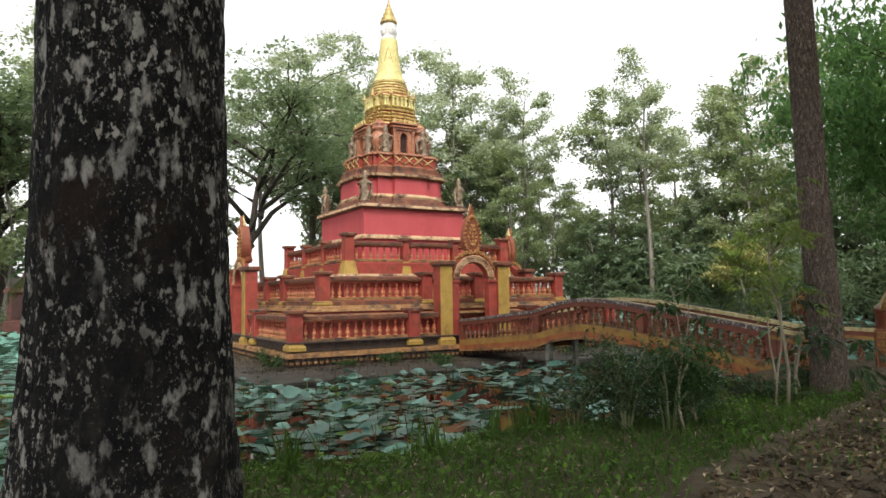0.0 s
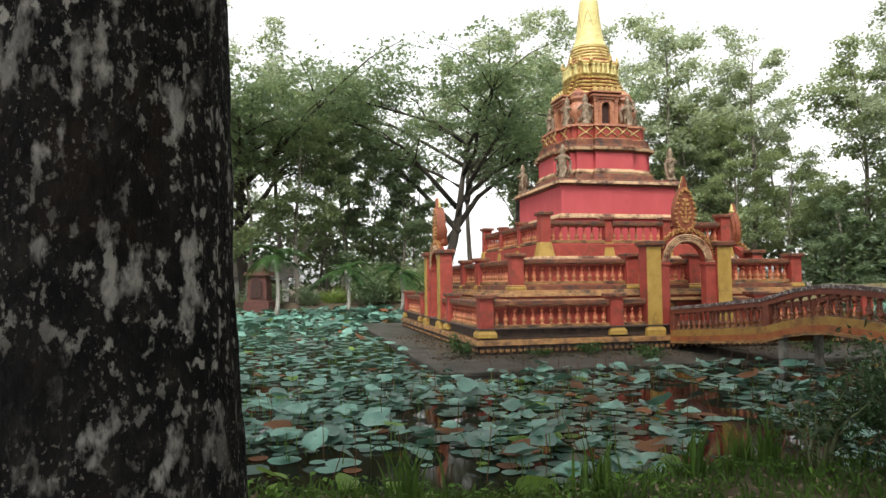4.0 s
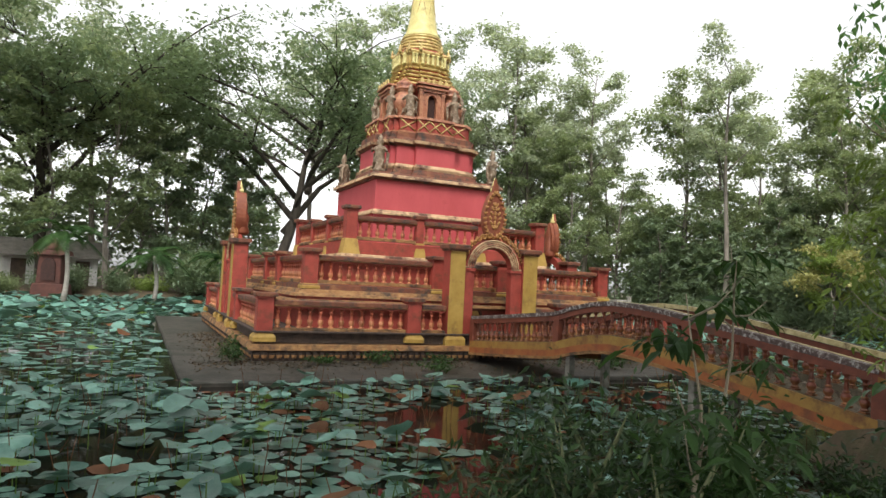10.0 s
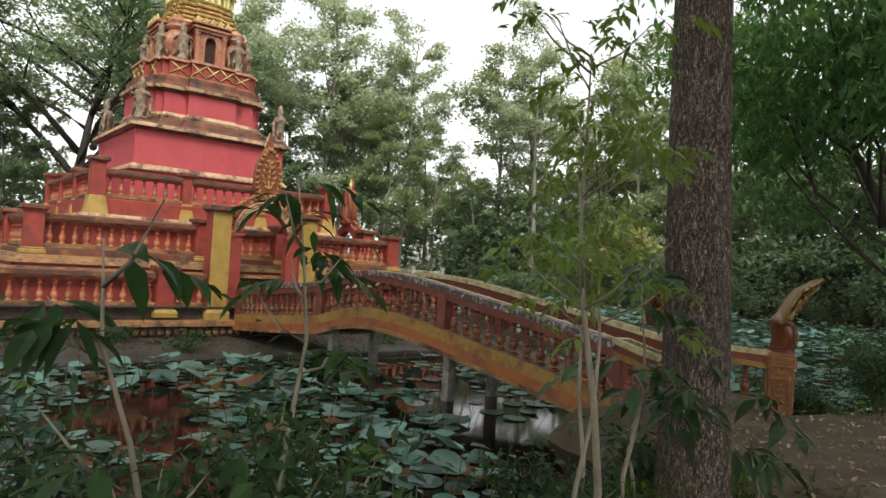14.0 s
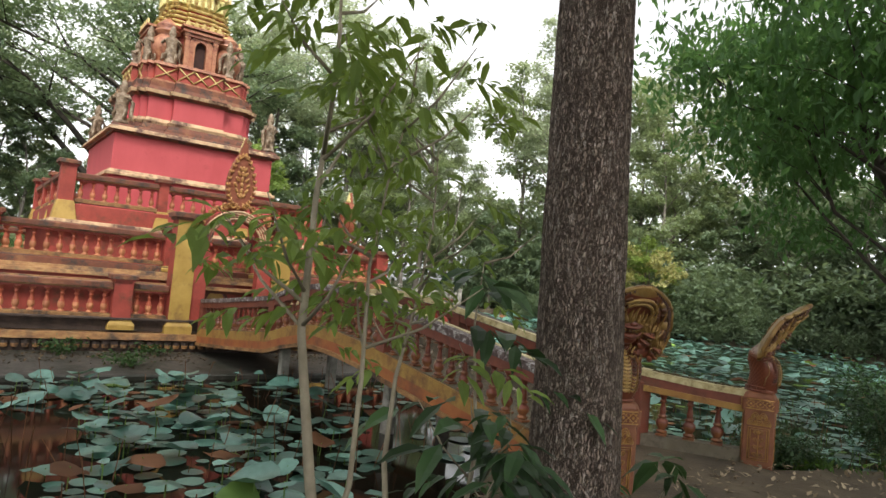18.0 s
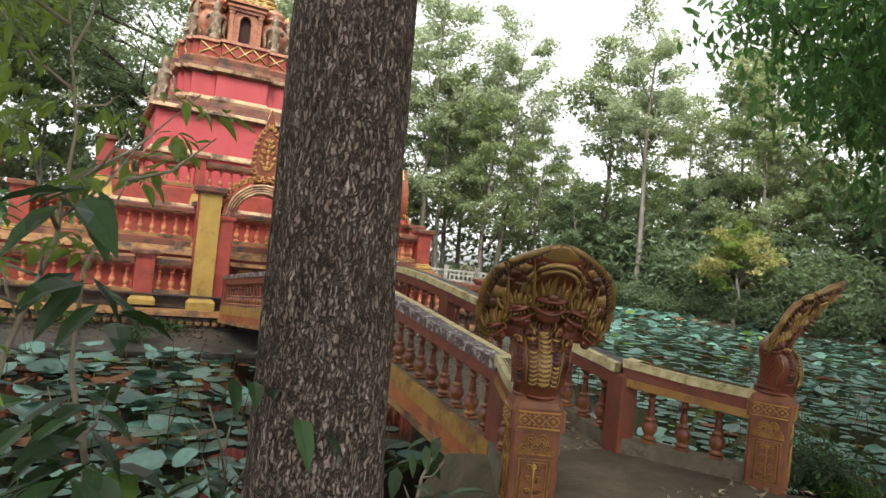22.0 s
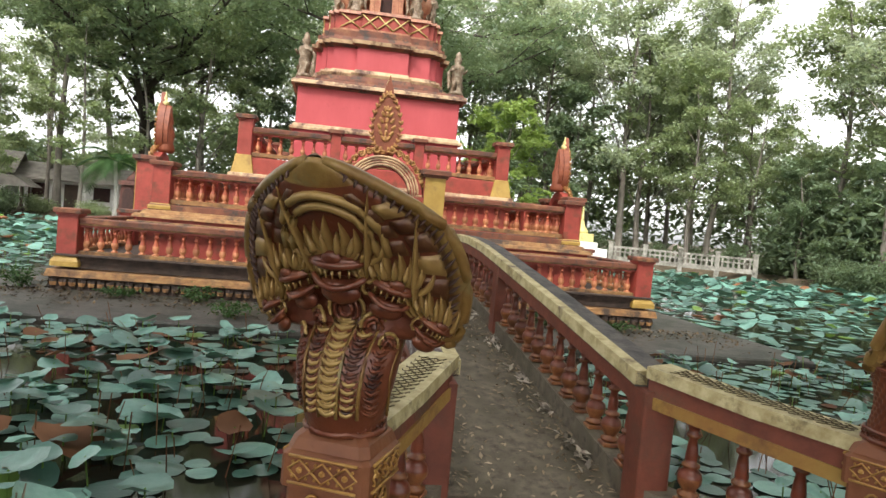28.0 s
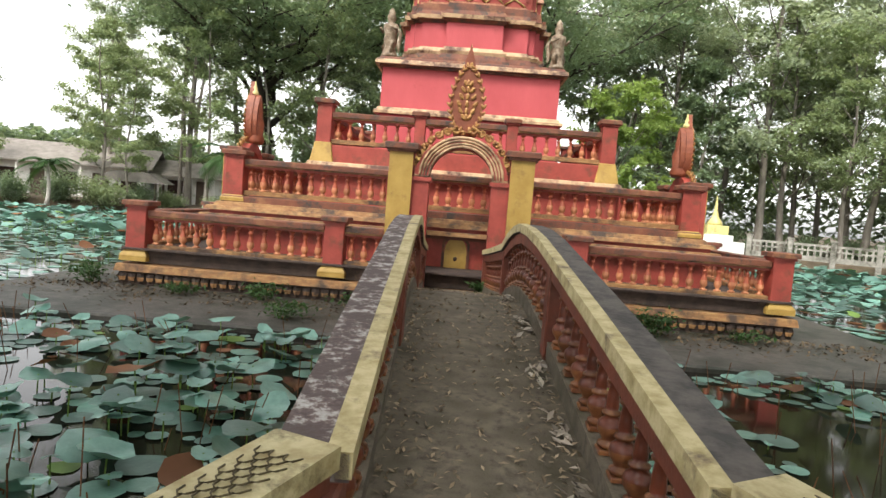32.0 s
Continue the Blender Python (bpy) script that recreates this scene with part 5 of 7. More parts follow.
M_PANEL = material("gilded_scrollwork", [(0.3, (0.28, 0.12, 0.03)), (0.7, (0.50, 0.30, 0.085))], 12, 0.38, metal=0.25)
M_SCALELINE = material("dark_scale_line", [(0.3, (0.06, 0.045, 0.02)), (0.7, (0.12, 0.09, 0.04))], 8, 0.8)
for s in (-1, 1):
    (kx, ky), (nx, ny) = KNEE[s], NAGA[s]
    d = Vector((nx - kx, ny - ky, 0))
    length = d.length
    yaw = math.degrees(math.atan2(d.y, d.x))
    t = empty("end_rail", pose(kx, ky, 0, 0, 0, yaw), "short splayed ochre-capped end rail with red balusters", "balustrade", "bridge end rails")
    bm = bmesh.new()
    sweep(bm, [(0.02, 0, 0.86), (length * 0.5, 0, 0.80), (length - 0.12, 0, 0.78)], -0.12, 0.12, -0.07, 0.0)
    part("rail_cap", bm, material("pale_ochre_scaled_cap", [(0.35, (0.32, 0.25, 0.11)), (0.6, (0.52, 0.45, 0.25))], 9, 0.65, stain=(0.14, 0.11, 0.05), stain_at=(0.54, 0.68), stain_scale=6), t, "pale ochre cap with incised scales")
    bm = bmesh.new()
    pitch = (length - 0.34) / 14
    for i in range(14):
        for k in range(5):
            x = 0.14 + (i + 0.5 * (k % 2)) * pitch
            y = (k - 2) * 0.026
            z = 0.861 - 0.115 * x / length + 0.03 * (x / length) ** 2
            tube(bm, [(x, y - 0.026, z), (x + 0.5 * pitch, y - 0.017, z + 0.001), (x + 0.7 * pitch, y, z + 0.001), (x + 0.5 * pitch, y + 0.017, z + 0.001), (x, y + 0.026, z)], [0.003] * 5, 4)
    tagged(part("scale_pattern", bm, M_SCALELINE, t, "dark incised scale lines"), kind="stuff")
    bm = bmesh.new()
    sweep(bm, [(0.02, 0, 0.79), (length - 0.12, 0, 0.71)], -0.09, 0.09, -0.16, 0.0)
    part("rail_beam", bm, M_BRRAIL, t)
    bm = bmesh.new()
    sweep(bm, [(0.04, 0, 0.635), (length - 0.12, 0, 0.555)], -0.104, 0.104, -0.02, 0.05)
    part("beam_band", bm, M_OCHREBAND, t, "stained ochre band along the beam's foot")
    bm = bmesh.new()
    sweep(bm, [(0.0, 0, 0.0), (length - 0.1, 0, 0.0)], -0.10, 0.10, -0.5, 0.13)
    part("kerb", bm, M_DECK, t)
    n = 3
    for i in range(n):
        part("baluster", BAL_BR, None, t, m=pose(0.14 + (i + 0.5) * (length - 0.4) / n, 0, 0.13))
    post = empty("serpent_post", pose(nx, ny, 0, 0, 0, yaw + 90), "carved gold and red square post beside the bridge end", "post", "serpent posts")
    bm = bmesh.new()
    box(bm, -0.155, 0.155, -0.155, 0.155, -0.4, 0.60, 0, 0.015)
    box(bm, -0.175, 0.175, -0.175, 0.175, 0.58, 0.72, 0, 0.02)
    box(bm, -0.165, 0.165, -0.165, 0.165, 0.72, 0.79, 0, 0.03, 0.015)
    part("shaft", bm, material("orange_red_post_paint", [(0.3, (0.13, 0.04, 0.018)), (0.7, (0.22, 0.078, 0.028))], 5, 0.55), post)
    for k in range(4):
        bm = bmesh.new()
        carved_panel(bm, 0.100, 0.06, 0.40, -0.155, 2)
        carved_panel(bm, 0.115, 0.43, 0.56, -0.155, 1)
        carved_panel(bm, 0.135, 0.60, 0.70, -0.175, 0)
        part("carved_panel", bm, M_PANEL, post, "gilded scrollwork panel", m=pose(0, 0, 0, 0, 0, 90 * k))
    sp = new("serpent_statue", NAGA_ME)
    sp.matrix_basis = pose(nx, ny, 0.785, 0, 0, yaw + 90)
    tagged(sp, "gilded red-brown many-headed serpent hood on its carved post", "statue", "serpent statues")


# ---- statues on the stupa's ledges ----
def guardian_mesh():
    bm = bmesh.new()
    lathe(bm, [(0.17, 0.0), (0.19, 0.06), (0.15, 0.12), (0.12, 0.26), (0.16, 0.40), (0.13, 0.50), (0.18, 0.66), (0.16, 0.74), (0.06, 0.78), (0.095, 0.84), (0.10, 0.92), (0.07, 0.98), (0.075, 1.02), (0.05, 1.07), (0.01, 1.12)], 10)
    for s in (-1, 1):
        tube(bm, [(s * 0.10, 0.07, 0.70), (s * 0.22, 0.10, 0.55), (s * 0.20, 0.08, 0.25), (s * 0.26, 0.05, 0.10)], [0.03, 0.05, 0.05, 0.015], 6)
    for s in (-1, 1):
        tube(bm, [(s * 0.13, 0, 0.72), (s * 0.25, -0.05, 0.60), (s * 0.18, -0.16, 0.66)], [0.045, 0.04, 0.03], 6)
        tube(bm, [(s * 0.06, 0, 0.45), (s * 0.15, -0.06, 0.25), (s * 0.10, -0.04, 0.02)], [0.07, 0.06, 0.05], 6)
    return bm


GUARD = mesh_of("guardian", guardian_mesh(), M_STATUE, True)
for k in range(4):
    for x, y, z, sc, turn in ((2.18, 2.18, 5.32, 1.15, 45), (0.88, 1.40, 7.53, 1.1, 75), (1.40, 0.88, 7.53, 1.1, 15)):
        g = new("guardian_statue", GUARD)
        g.matrix_basis = AXIS @ pose(0, 0, 0, 0, 0, 90 * k) @ pose(x, y, z, 0, 0, turn + 90) @ Matrix.Scale(sc, 4)
        tagged(g, "weathered painted guardian statue on the stupa's ledge", "statue", "ledge statues")


# ---- near trunks ----


def near_trunk(name, x, y, r, h, lean, flare, seed, bark, label, rough, seg=72, rows=150, bumps=0.0, crown=(4.6, 5000, 0.3)):
    """A trunk close to the path, with a knobbly surface of its own, and a thin high crown out of sight."""
    t = empty(name, pose(x, y, 0), label, "tree")
    bm = bmesh.new()
    rings = []
    for j in range(rows + 1):
        k = (j / rows) ** 1.15
        z = -0.3 + (h + 0.3) * k
        base = 1 + (flare - 1) * math.exp(-max(z, 0) / 0.55)
        rr = r * base * (1 - 0.30 * max(z, 0) / h)
        cx, cy = lean[0] * max(z, 0) / h + 0.015 * math.sin(z * 0.9 + seed), lean[1] * max(z, 0) / h + 0.015 * math.cos(z * 0.7 + seed)
        ring = []
        for i in range(seg):
            a = 2 * math.pi * i / seg
            c, s = math.cos(a), math.sin(a)
            p = Vector((c * 3 * r / 0.3, s * 3 * r / 0.3, z * 1.3 + seed))
            d = rough * (noise.noise(p * 2.2) + 0.6 * noise.noise(p * 6.0)) + bumps * noise.noise(Vector((c * 1.4, s * 1.4, z * 0.45 + seed)))
            d += 0.05 * (base - 1) * math.sin(a * 5 + seed)
            ring.append(bm.verts.new((cx + c * (rr + d), cy + s * (rr + d), z)))
        rings.append(ring)
    for p, q in zip(rings, rings[1:]):
        for i in range(seg):
            k = (i + 1) % seg
            bm.faces.new((p[i], p[k], q[k], q[i])).smooth = True
    bm.faces.new(rings[0][::-1])
    bm.faces.new(rings[-1])
    rng = np.random.default_rng(seed)
    ends = []
    for i in range(9):
        a, reach = i * 2.4, rng.uniform(0.45, 1.0) * crown[0]
        p = Vector((lean[0], lean[1], h - 0.3 - 0.25 * i))
        q = p + Vector((math.cos(a) * reach, math.sin(a) * reach, min(reach, 4.6) * rng.uniform(0.35, 0.9)))
        tube(bm, [p, p.lerp(q, 0.5) + Vector((0, 0, -0.2)), q], [r * 0.4, r * 0.22, 0.03], 6)
        ends += [np.array(q), np.array(p.lerp(q, 0.7))]
    part("trunk", bm, bark, t)
    ends = np.array(ends)
    n = crown[1]
    pos = ends[rng.integers(0, len(ends), n)] + rng.normal(0, 1, (n, 3)) * np.array([0.24, 0.24, 0.13]) * crown[0]
    v, f = leaf_cloud(rng, pos, 1.0, crown[2], 0.5, 0.2)
    part("crown", quads_mesh("crown", v, f, M_LEAF[0]), None, t)
    return t


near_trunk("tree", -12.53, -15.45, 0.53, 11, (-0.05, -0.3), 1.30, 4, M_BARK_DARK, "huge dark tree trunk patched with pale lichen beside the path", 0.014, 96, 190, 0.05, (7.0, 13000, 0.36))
near_trunk("tree", -2.69, -13.71, 0.238, 12, (0.0, 0.33), 1.19, 9, M_BARK, "tall trunk with flaky grey-brown bark at the bridge end", 0.008, 84, 190, 0.015)

# ---- woods round the pond: a few kinds, repeated ----


def wood_tree(seed, height, radius, first, spread, leaves, leaf, mat, label, layers, umbrella, m, lean=(0.5, 0.3), group="pond-side woods", clump=0.19, sub=4, droop=0.15, lift=1.0, aspect=0.55):
    """A forest tree: stem, limbs that fork twice, and sprays of leaves at the twigs."""
    rng = np.random.default_rng(seed)
    t = empty("tree", m, label, "tree", group)
    bm = bmesh.new()
    pts = [Vector((lean[0] * k / 9 + 0.25 * math.sin(k * 0.8 + seed), lean[1] * k / 9 + 0.2 * math.cos(k * 0.9), height * 0.9 * k / 9)) for k in range(10)]
    tube(bm, [pts[0] - Vector((0, 0, 0.8))] + pts, [radius * 1.35, radius * 1.3] + [radius * (1 - 0.85 * k / 9) for k in range(1, 10)], 8)
    tips = []
    for i in range(layers):
        u = i / max(layers - 1, 1)
        z0 = first + (height * 0.86 - first) * u
        k = z0 / (height * 0.9) * 9
        j = min(int(k), 8)
        p = pts[j].lerp(pts[j + 1], k - j)
        a = i * 2.4 + rng.uniform(-0.5, 0.5)
        reach = spread * rng.uniform(0.6, 1.0) * (1.0 if umbrella else (0.55 + 0.45 * math.sin(min(1.0, 0.25 + u) * math.pi)))
        rise = umbrella * max(height * (0.86 + 0.1 * rng.uniform(-1, 1)) - z0, 0.5) + (1 - umbrella) * reach * rng.uniform(0.3, 1.5) * lift
        q = [p + Vector((math.cos(a) * reach * w, math.sin(a) * reach * w, rise * (w ** 0.7 if umbrella else w))) + Vector(rng.normal(0, 0.035 * reach, 3)) for w in (0, 0.3, 0.62, 1.0)]
        r0 = radius * (0.55 if umbrella else 0.3) * (1 - 0.5 * u)
        tube(bm, q, [r0, r0 * 0.75, r0 * 0.5, r0 * 0.18], 6)
        tips += [(q[3], reach), (q[2].lerp(q[3], 0.5), reach)]
        for b in range(sub):
            s = q[1 + b % 2].lerp(q[2 + b % 2], rng.uniform(0.1, 0.9))
            a2 = a + rng.uniform(-1.4, 1.4)
            e = s + Vector((math.cos(a2), math.sin(a2), rng.uniform(0.1, 0.7))) * reach * rng.uniform(0.25, 0.5)
            tube(bm, [s, s.lerp(e, 0.5) + Vector((0, 0, 0.04 * reach)), e], [r0 * 0.32, r0 * 0.22, r0 * 0.08], 4)
            tips += [(e, reach), (s.lerp(e, 0.6), reach)]
    tips += [(pts[-1] + Vector((0, 0, height * 0.06)), spread), (pts[-1], spread)]
    part("trunk", bm, M_BARK_BROWN if umbrella or group == "bank trees" else M_BARK_FAR, t)
    tp = np.array([np.array(a) for a, b in tips])
    tp = tp + rng.normal(0, 1, tp.shape) * np.array([0.05, 0.05, 0.03]) * spread
    size = rng.uniform(0.55, 1.35, len(tp)) * spread * clump
    pick = rng.choice(len(tp), leaves, p=size ** 2 / (size ** 2).sum())
    # leaves sit in the upper shell of each spray, with a few strays
    a, up = rng.uniform(0, 2 * np.pi, leaves), rng.uniform(-0.45, 1.0, leaves)
    flat = np.sqrt(1 - up ** 2)
    rad = size[pick] * rng.uniform(0.55, 1.08, leaves) * (1 + 0.25 * np.sin(3 * a + pick))
    pos = tp[pick] + np.stack([np.cos(a) * flat, np.sin(a) * flat, up * (0.30 if umbrella else 0.62)], 1) * rad[:, None]
    loose = rng.random(leaves) < 0.10
    pos[loose] += rng.normal(0, 0.5, (int(loose.sum()), 3)) * size[pick[loose]][:, None]
    v, f = leaf_cloud(rng, pos, 1.0, leaf, aspect, droop)
    part("crown", quads_mesh("crown", v, f, mat), None, t)
    return t


M_BARK_BROWN = material("dark_limb_bark", [(0.3, (0.035, 0.028, 0.022)), (0.7, (0.08, 0.065, 0.05))], 3, 0.9, stretch=(1, 1, 0.3))
PROTO = [wood_tree(40, 25, 0.30, 6, 5.6, 10500, 0.38, M_HAZELEAF[2], "tall slender forest tree with grey-green crown", 16, 0, pose(-30, 60, 0), clump=0.17, sub=5),
         wood_tree(41, 22, 0.28, 4, 5.4, 10500, 0.38, M_HAZELEAF[1], "tall forest tree with olive crown", 16, 0, pose(-18, 61, 0), (-0.6, 0.4), clump=0.17, sub=5),
         wood_tree(42, 27, 0.30, 12, 5.0, 8000, 0.37, M_HAZELEAF[2], "tall bare-stemmed tree with an airy crown", 12, 0, pose(-6, 62, 0), (0.8, -0.5), clump=0.165, sub=5),
         wood_tree(43, 18.5, 0.55, 5.5, 12.5, 33000, 0.38, M_HAZELEAF[0], "wide umbrella-shaped rain tree with dark spreading limbs", 14, 0.9, pose(0.6, 40, -0.3), (4.0, 0), clump=0.15, sub=9),
         wood_tree(44, 13, 0.20, 1.5, 4.2, 8000, 0.37, M_HAZELEAF[0], "dense dark green pond-side tree", 14, 0, pose(22, 60, 0), clump=0.15, sub=5),
         wood_tree(45, 8, 0.13, 1.0, 2.8, 5000, 0.30, M_HAZELEAF[3], "young light green pond-side tree", 12, 0, pose(30, 58, 0), clump=0.15),
         wood_tree(46, 17, 0.16, 3.0, 4.0, 5800, 0.35, M_HAZELEAF[1], "thin airy tree with sparse olive leaves", 13, 0, pose(42, 52, 0), clump=0.15, sub=5)]
rw = random.Random(5)


def bearing(x, y):
    return math.degrees(math.atan2(x + 10, y + 17.3))


def open_sky(x, y):
    """The gap in the woods under the rain tree's limbs, through which the sky shows."""
    return y > 20 and 11.0 < bearing(x, y) < 17.2


def put(kind, x, y, sc=1.0):
    return copy_thing(PROTO[kind], pose(x, y, -0.25, 0, 0, rw.uniform(0, 360)) @ Matrix.Scale(sc * 1.0, 4))


# single trees that stand out
for k, x, y, s in ((0, 21.5, 36.5, 1.08), (2, 5.9, 48.0, 1.0), (2, 10.8, 47.0, 1.1), (6, 13.8, 45.0, 1.4), (3, -16.0, 42.0, 1.0), (2, -21, 37, 0.9), (6, -27, 36, 0.8), (2, -13, 46, 0.95), (5, 8.5, 26.5, 1.25), (6, -18, 33, 0.9),
                   (1, 33, 26, 0.95), (2, 27.5, 33, 0.9), (5, 32, 12, 0.75), (2, 31, 20, 0.82), (2, 16.5, 40, 0.92), (6, -24, 30.5, 0.75), (0, 41, 20, 0.8), (1, 43, 10, 0.85)):
    put(k, x, y, s)


def skyline(deg):
    """How tall the woods stand, by bearing from the path (clockwise from +y)."""
    if deg < -17:
        return 0.62
    if deg < 34:
        return 1.0
    if deg < 52:
        return 0.72
    return 0.85


for ring, step, r0, kinds in ((0, 6.5, 41, (4, 6, 1, 4)), (1, 6.0, 47, (0, 1, 6, 2)), (2, 13.0, 54, (2, 0, 1, 0))):
    deg = -48 + ring * 1.7
    while deg < 102:
        r = r0 + rw.uniform(-2.5, 2.5)
        x, y = r * math.sin(radians(deg)) - 1, r * math.cos(radians(deg))
        seen = math.degrees(math.atan2(x + 8, y + 17))
        sc = skyline(seen) * rw.uniform(0.82, 1.08)
        thin = x < -12 and y > 22
        if not (thin and rw.random() < 0.30) and not open_sky(x, y):
            put(rw.choice((6, 2, 6)) if thin else rw.choice((4, 4, 1, 4) if seen > 40 else kinds), x, y, sc * (1.25 if seen > 40 and ring else 1))
        deg += step * rw.uniform(0.75, 1.25)
# trees on the south bank: beside the path, and unseen ones behind added for shade
for k, x, y, s in ((1, -19, -25, 0.9), (1, -12, -27, 1.0), (1, -5, -24.5, 0.9), (1, 1, -22.5, 0.95), (1, 7.5, -21, 0.9), (1, 20, -26, 1.0), (2, 20, -14.5, 0.8), (2, 26, -9, 0.8), (1, 34, -8, 0.9)):
    put(k, x, y, s)


def bush_thing(seed, h, w, leaves, leaf, mat, m, label, stems=9, name="bush", group="bushes", aspect=0.5, stemmat=None, split=False):
    rng = np.random.default_rng(seed)
    t = empty(name, m, label, "bush", group)
    ends = []
    bm = bmesh.new()
    for i in range(stems):
        a, r = rng.uniform(0, 6.28), w * rng.uniform(0.2, 0.9)
        e = Vector((math.cos(a) * r, math.sin(a) * r, h * rng.uniform(0.5, 0.95)))
        tube(bm, [(0, 0, -0.3), (e.x * 0.35, e.y * 0.35, e.z * 0.55), tuple(e)], [0.022 * h ** 0.5, 0.014 * h ** 0.5, 0.004], 5)
        if split:
            part("stem", bm, stemmat or M_STEM, t)
            bm = bmesh.new()
        ends.append(e)
    if not split:
        part("branchwork", bm, stemmat or M_STEM, t)
    else:
        bm.free()
    ends = np.array(ends)
    pick = rng.integers(0, stems, leaves)
    pos = ends[pick] * rng.uniform(0.35, 1.05, leaves)[:, None] + rng.normal(0, 1, (leaves, 3)) * np.array([w * 0.2, w * 0.2, h * 0.11])
    pos[:, 2] = np.abs(pos[:, 2])
    v, f = leaf_cloud(rng, pos, 1.0, leaf, aspect, 0.2)
    part("foliage", quads_mesh("foliage", v, f, mat), None, t)
    return t


BUSH = [bush_thing(70, 4.2, 3.0, 3500, 0.38, M_HAZELEAF[0], pose(-30, 45, -0.3), "dense dark thicket at the water's edge", 16, group="far thickets"),
        bush_thing(71, 3.2, 2.8, 3000, 0.36, M_HAZELEAF[1], pose(-24, 46, -0.3), "dense olive thicket at the water's edge", 16, group="far thickets"),
        bush_thing(72, 2.4, 2.4, 2500, 0.32, M_HAZELEAF[3], pose(-20, 47, -0.3), "light green thicket at the water's edge", 14, group="far thickets")]
deg = -52
while deg < 104:
    r = 37.5 + rw.uniform(-1.5, 2.5)
    if 26 < deg < 52:
        r += 5.5
    x, y = r * math.sin(radians(deg)) - 1, r * math.cos(radians(deg))
    low = 0.55 if (x < -8 and y > 15) or (x > 13 and y > 16) else 1.0
    if open_sky(x, y):
        low *= 0.45
    copy_thing(rw.choice(BUSH[:1] if x > 22 else BUSH[:2] * 2 + BUSH[2:]), pose(x, y, -0.4, 0, 0, rw.uniform(0, 360)) @ Matrix.Scale(rw.uniform(0.7, 1.25) * low, 4))
    deg += rw.uniform(3.0, 4.6)
# a second, taller row of thicket along the eastern bank
deg = 50
while deg < 104:
    r = 40.5 + rw.uniform(-1.5, 1.5)
    copy_thing(BUSH[0], pose(r * math.sin(radians(deg)) - 1, r * math.cos(radians(deg)), -0.4, 0, 0, rw.uniform(0, 360)) @ Matrix.Scale(rw.uniform(1.1, 1.6), 4))
    deg += rw.uniform(3.6, 5.2)

# low dark undergrowth hanging over the eastern waterline
deg = 54
while deg < 104:
    a = radians(deg)
    x, y = 36.2 * math.sin(a) - 1, 36.2 * math.cos(a)
    edge = 37 - 2 * math.sin(math.atan2(y, x) * 5)
    x, y = edge * math.sin(a) - 1, edge * math.cos(a)
    copy_thing(BUSH[0], pose(x, y, -0.75, 0, 0, rw.uniform(0, 360)) @ Matrix.Scale(rw.uniform(0.42, 0.62), 4))
    deg += rw.uniform(2.4, 3.4)


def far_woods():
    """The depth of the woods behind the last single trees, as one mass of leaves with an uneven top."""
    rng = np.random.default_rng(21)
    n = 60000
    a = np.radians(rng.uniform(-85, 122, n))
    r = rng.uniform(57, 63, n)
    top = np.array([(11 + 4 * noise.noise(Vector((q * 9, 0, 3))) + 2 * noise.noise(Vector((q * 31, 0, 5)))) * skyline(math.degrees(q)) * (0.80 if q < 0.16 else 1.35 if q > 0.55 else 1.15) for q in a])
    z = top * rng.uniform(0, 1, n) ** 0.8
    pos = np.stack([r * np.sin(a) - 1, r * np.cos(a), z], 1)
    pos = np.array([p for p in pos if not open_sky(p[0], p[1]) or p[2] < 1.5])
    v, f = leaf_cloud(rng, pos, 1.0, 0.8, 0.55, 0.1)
    tagged(new("far_woods", quads_mesh("far_woods", v, f, M_HAZELEAF[0])), "deep green mass of woods behind the pond", "woods", kind="stuff")


far_woods()

# ---- small palms, buildings and walls on the far shore ----


def palm(x, y, h, seed, s=1.0):
    rng = np.random.default_rng(seed)
    t = empty("palm", pose(x, y, -0.3), "small coconut palm with pale trunk on the far shore", "palm tree", "small palms")
    bm = bmesh.new()
    pts = [(0.1 * math.sin(k * 0.7), 0.05 * k / 6, h * k / 6) for k in range(7)]
    tube(bm, pts, [0.16, 0.13, 0.12, 0.115, 0.11, 0.10, 0.09], 8)
    part("trunk", bm, M_PALMTRUNK, t)
    top = Vector(pts[-1])
    for i in range(13):
        a, el = i * 2.4, rng.uniform(-0.1, 1.2)
        L = rng.uniform(1.8, 2.6) * s
        rib = [top + Vector((math.cos(a) * L * u * math.cos(el * (1 - u * 0.5)), math.sin(a) * L * u * math.cos(el * (1 - u * 0.5)), L * (math.sin(el) * u - 0.75 * u * u))) for u in (0, 0.2, 0.4, 0.6, 0.8, 1.0)]
        V, F = [], []
        for j in range(24):
            u = 0.12 + 0.86 * j / 23
            k = min(int(u * 5), 4)
            p = rib[k].lerp(rib[k + 1], u * 5 - k)
            d = (rib[k + 1] - rib[k]).normalized()
            for sg in (-1, 1):
                side = d.cross(Vector((0, 0, 1))).normalized() * sg
                e = p + side * 0.55 * s * math.sin(0.35 + u * 2.4) + d * 0.22 + Vector((0, 0, -0.16))
                b = len(V)
                V += [p - d * 0.04, p + d * 0.07, e]
                F.append((b, b + 1, b + 2))
        part("frond", quads_mesh("frond", V, F, M_LEAF[0]), None, t)


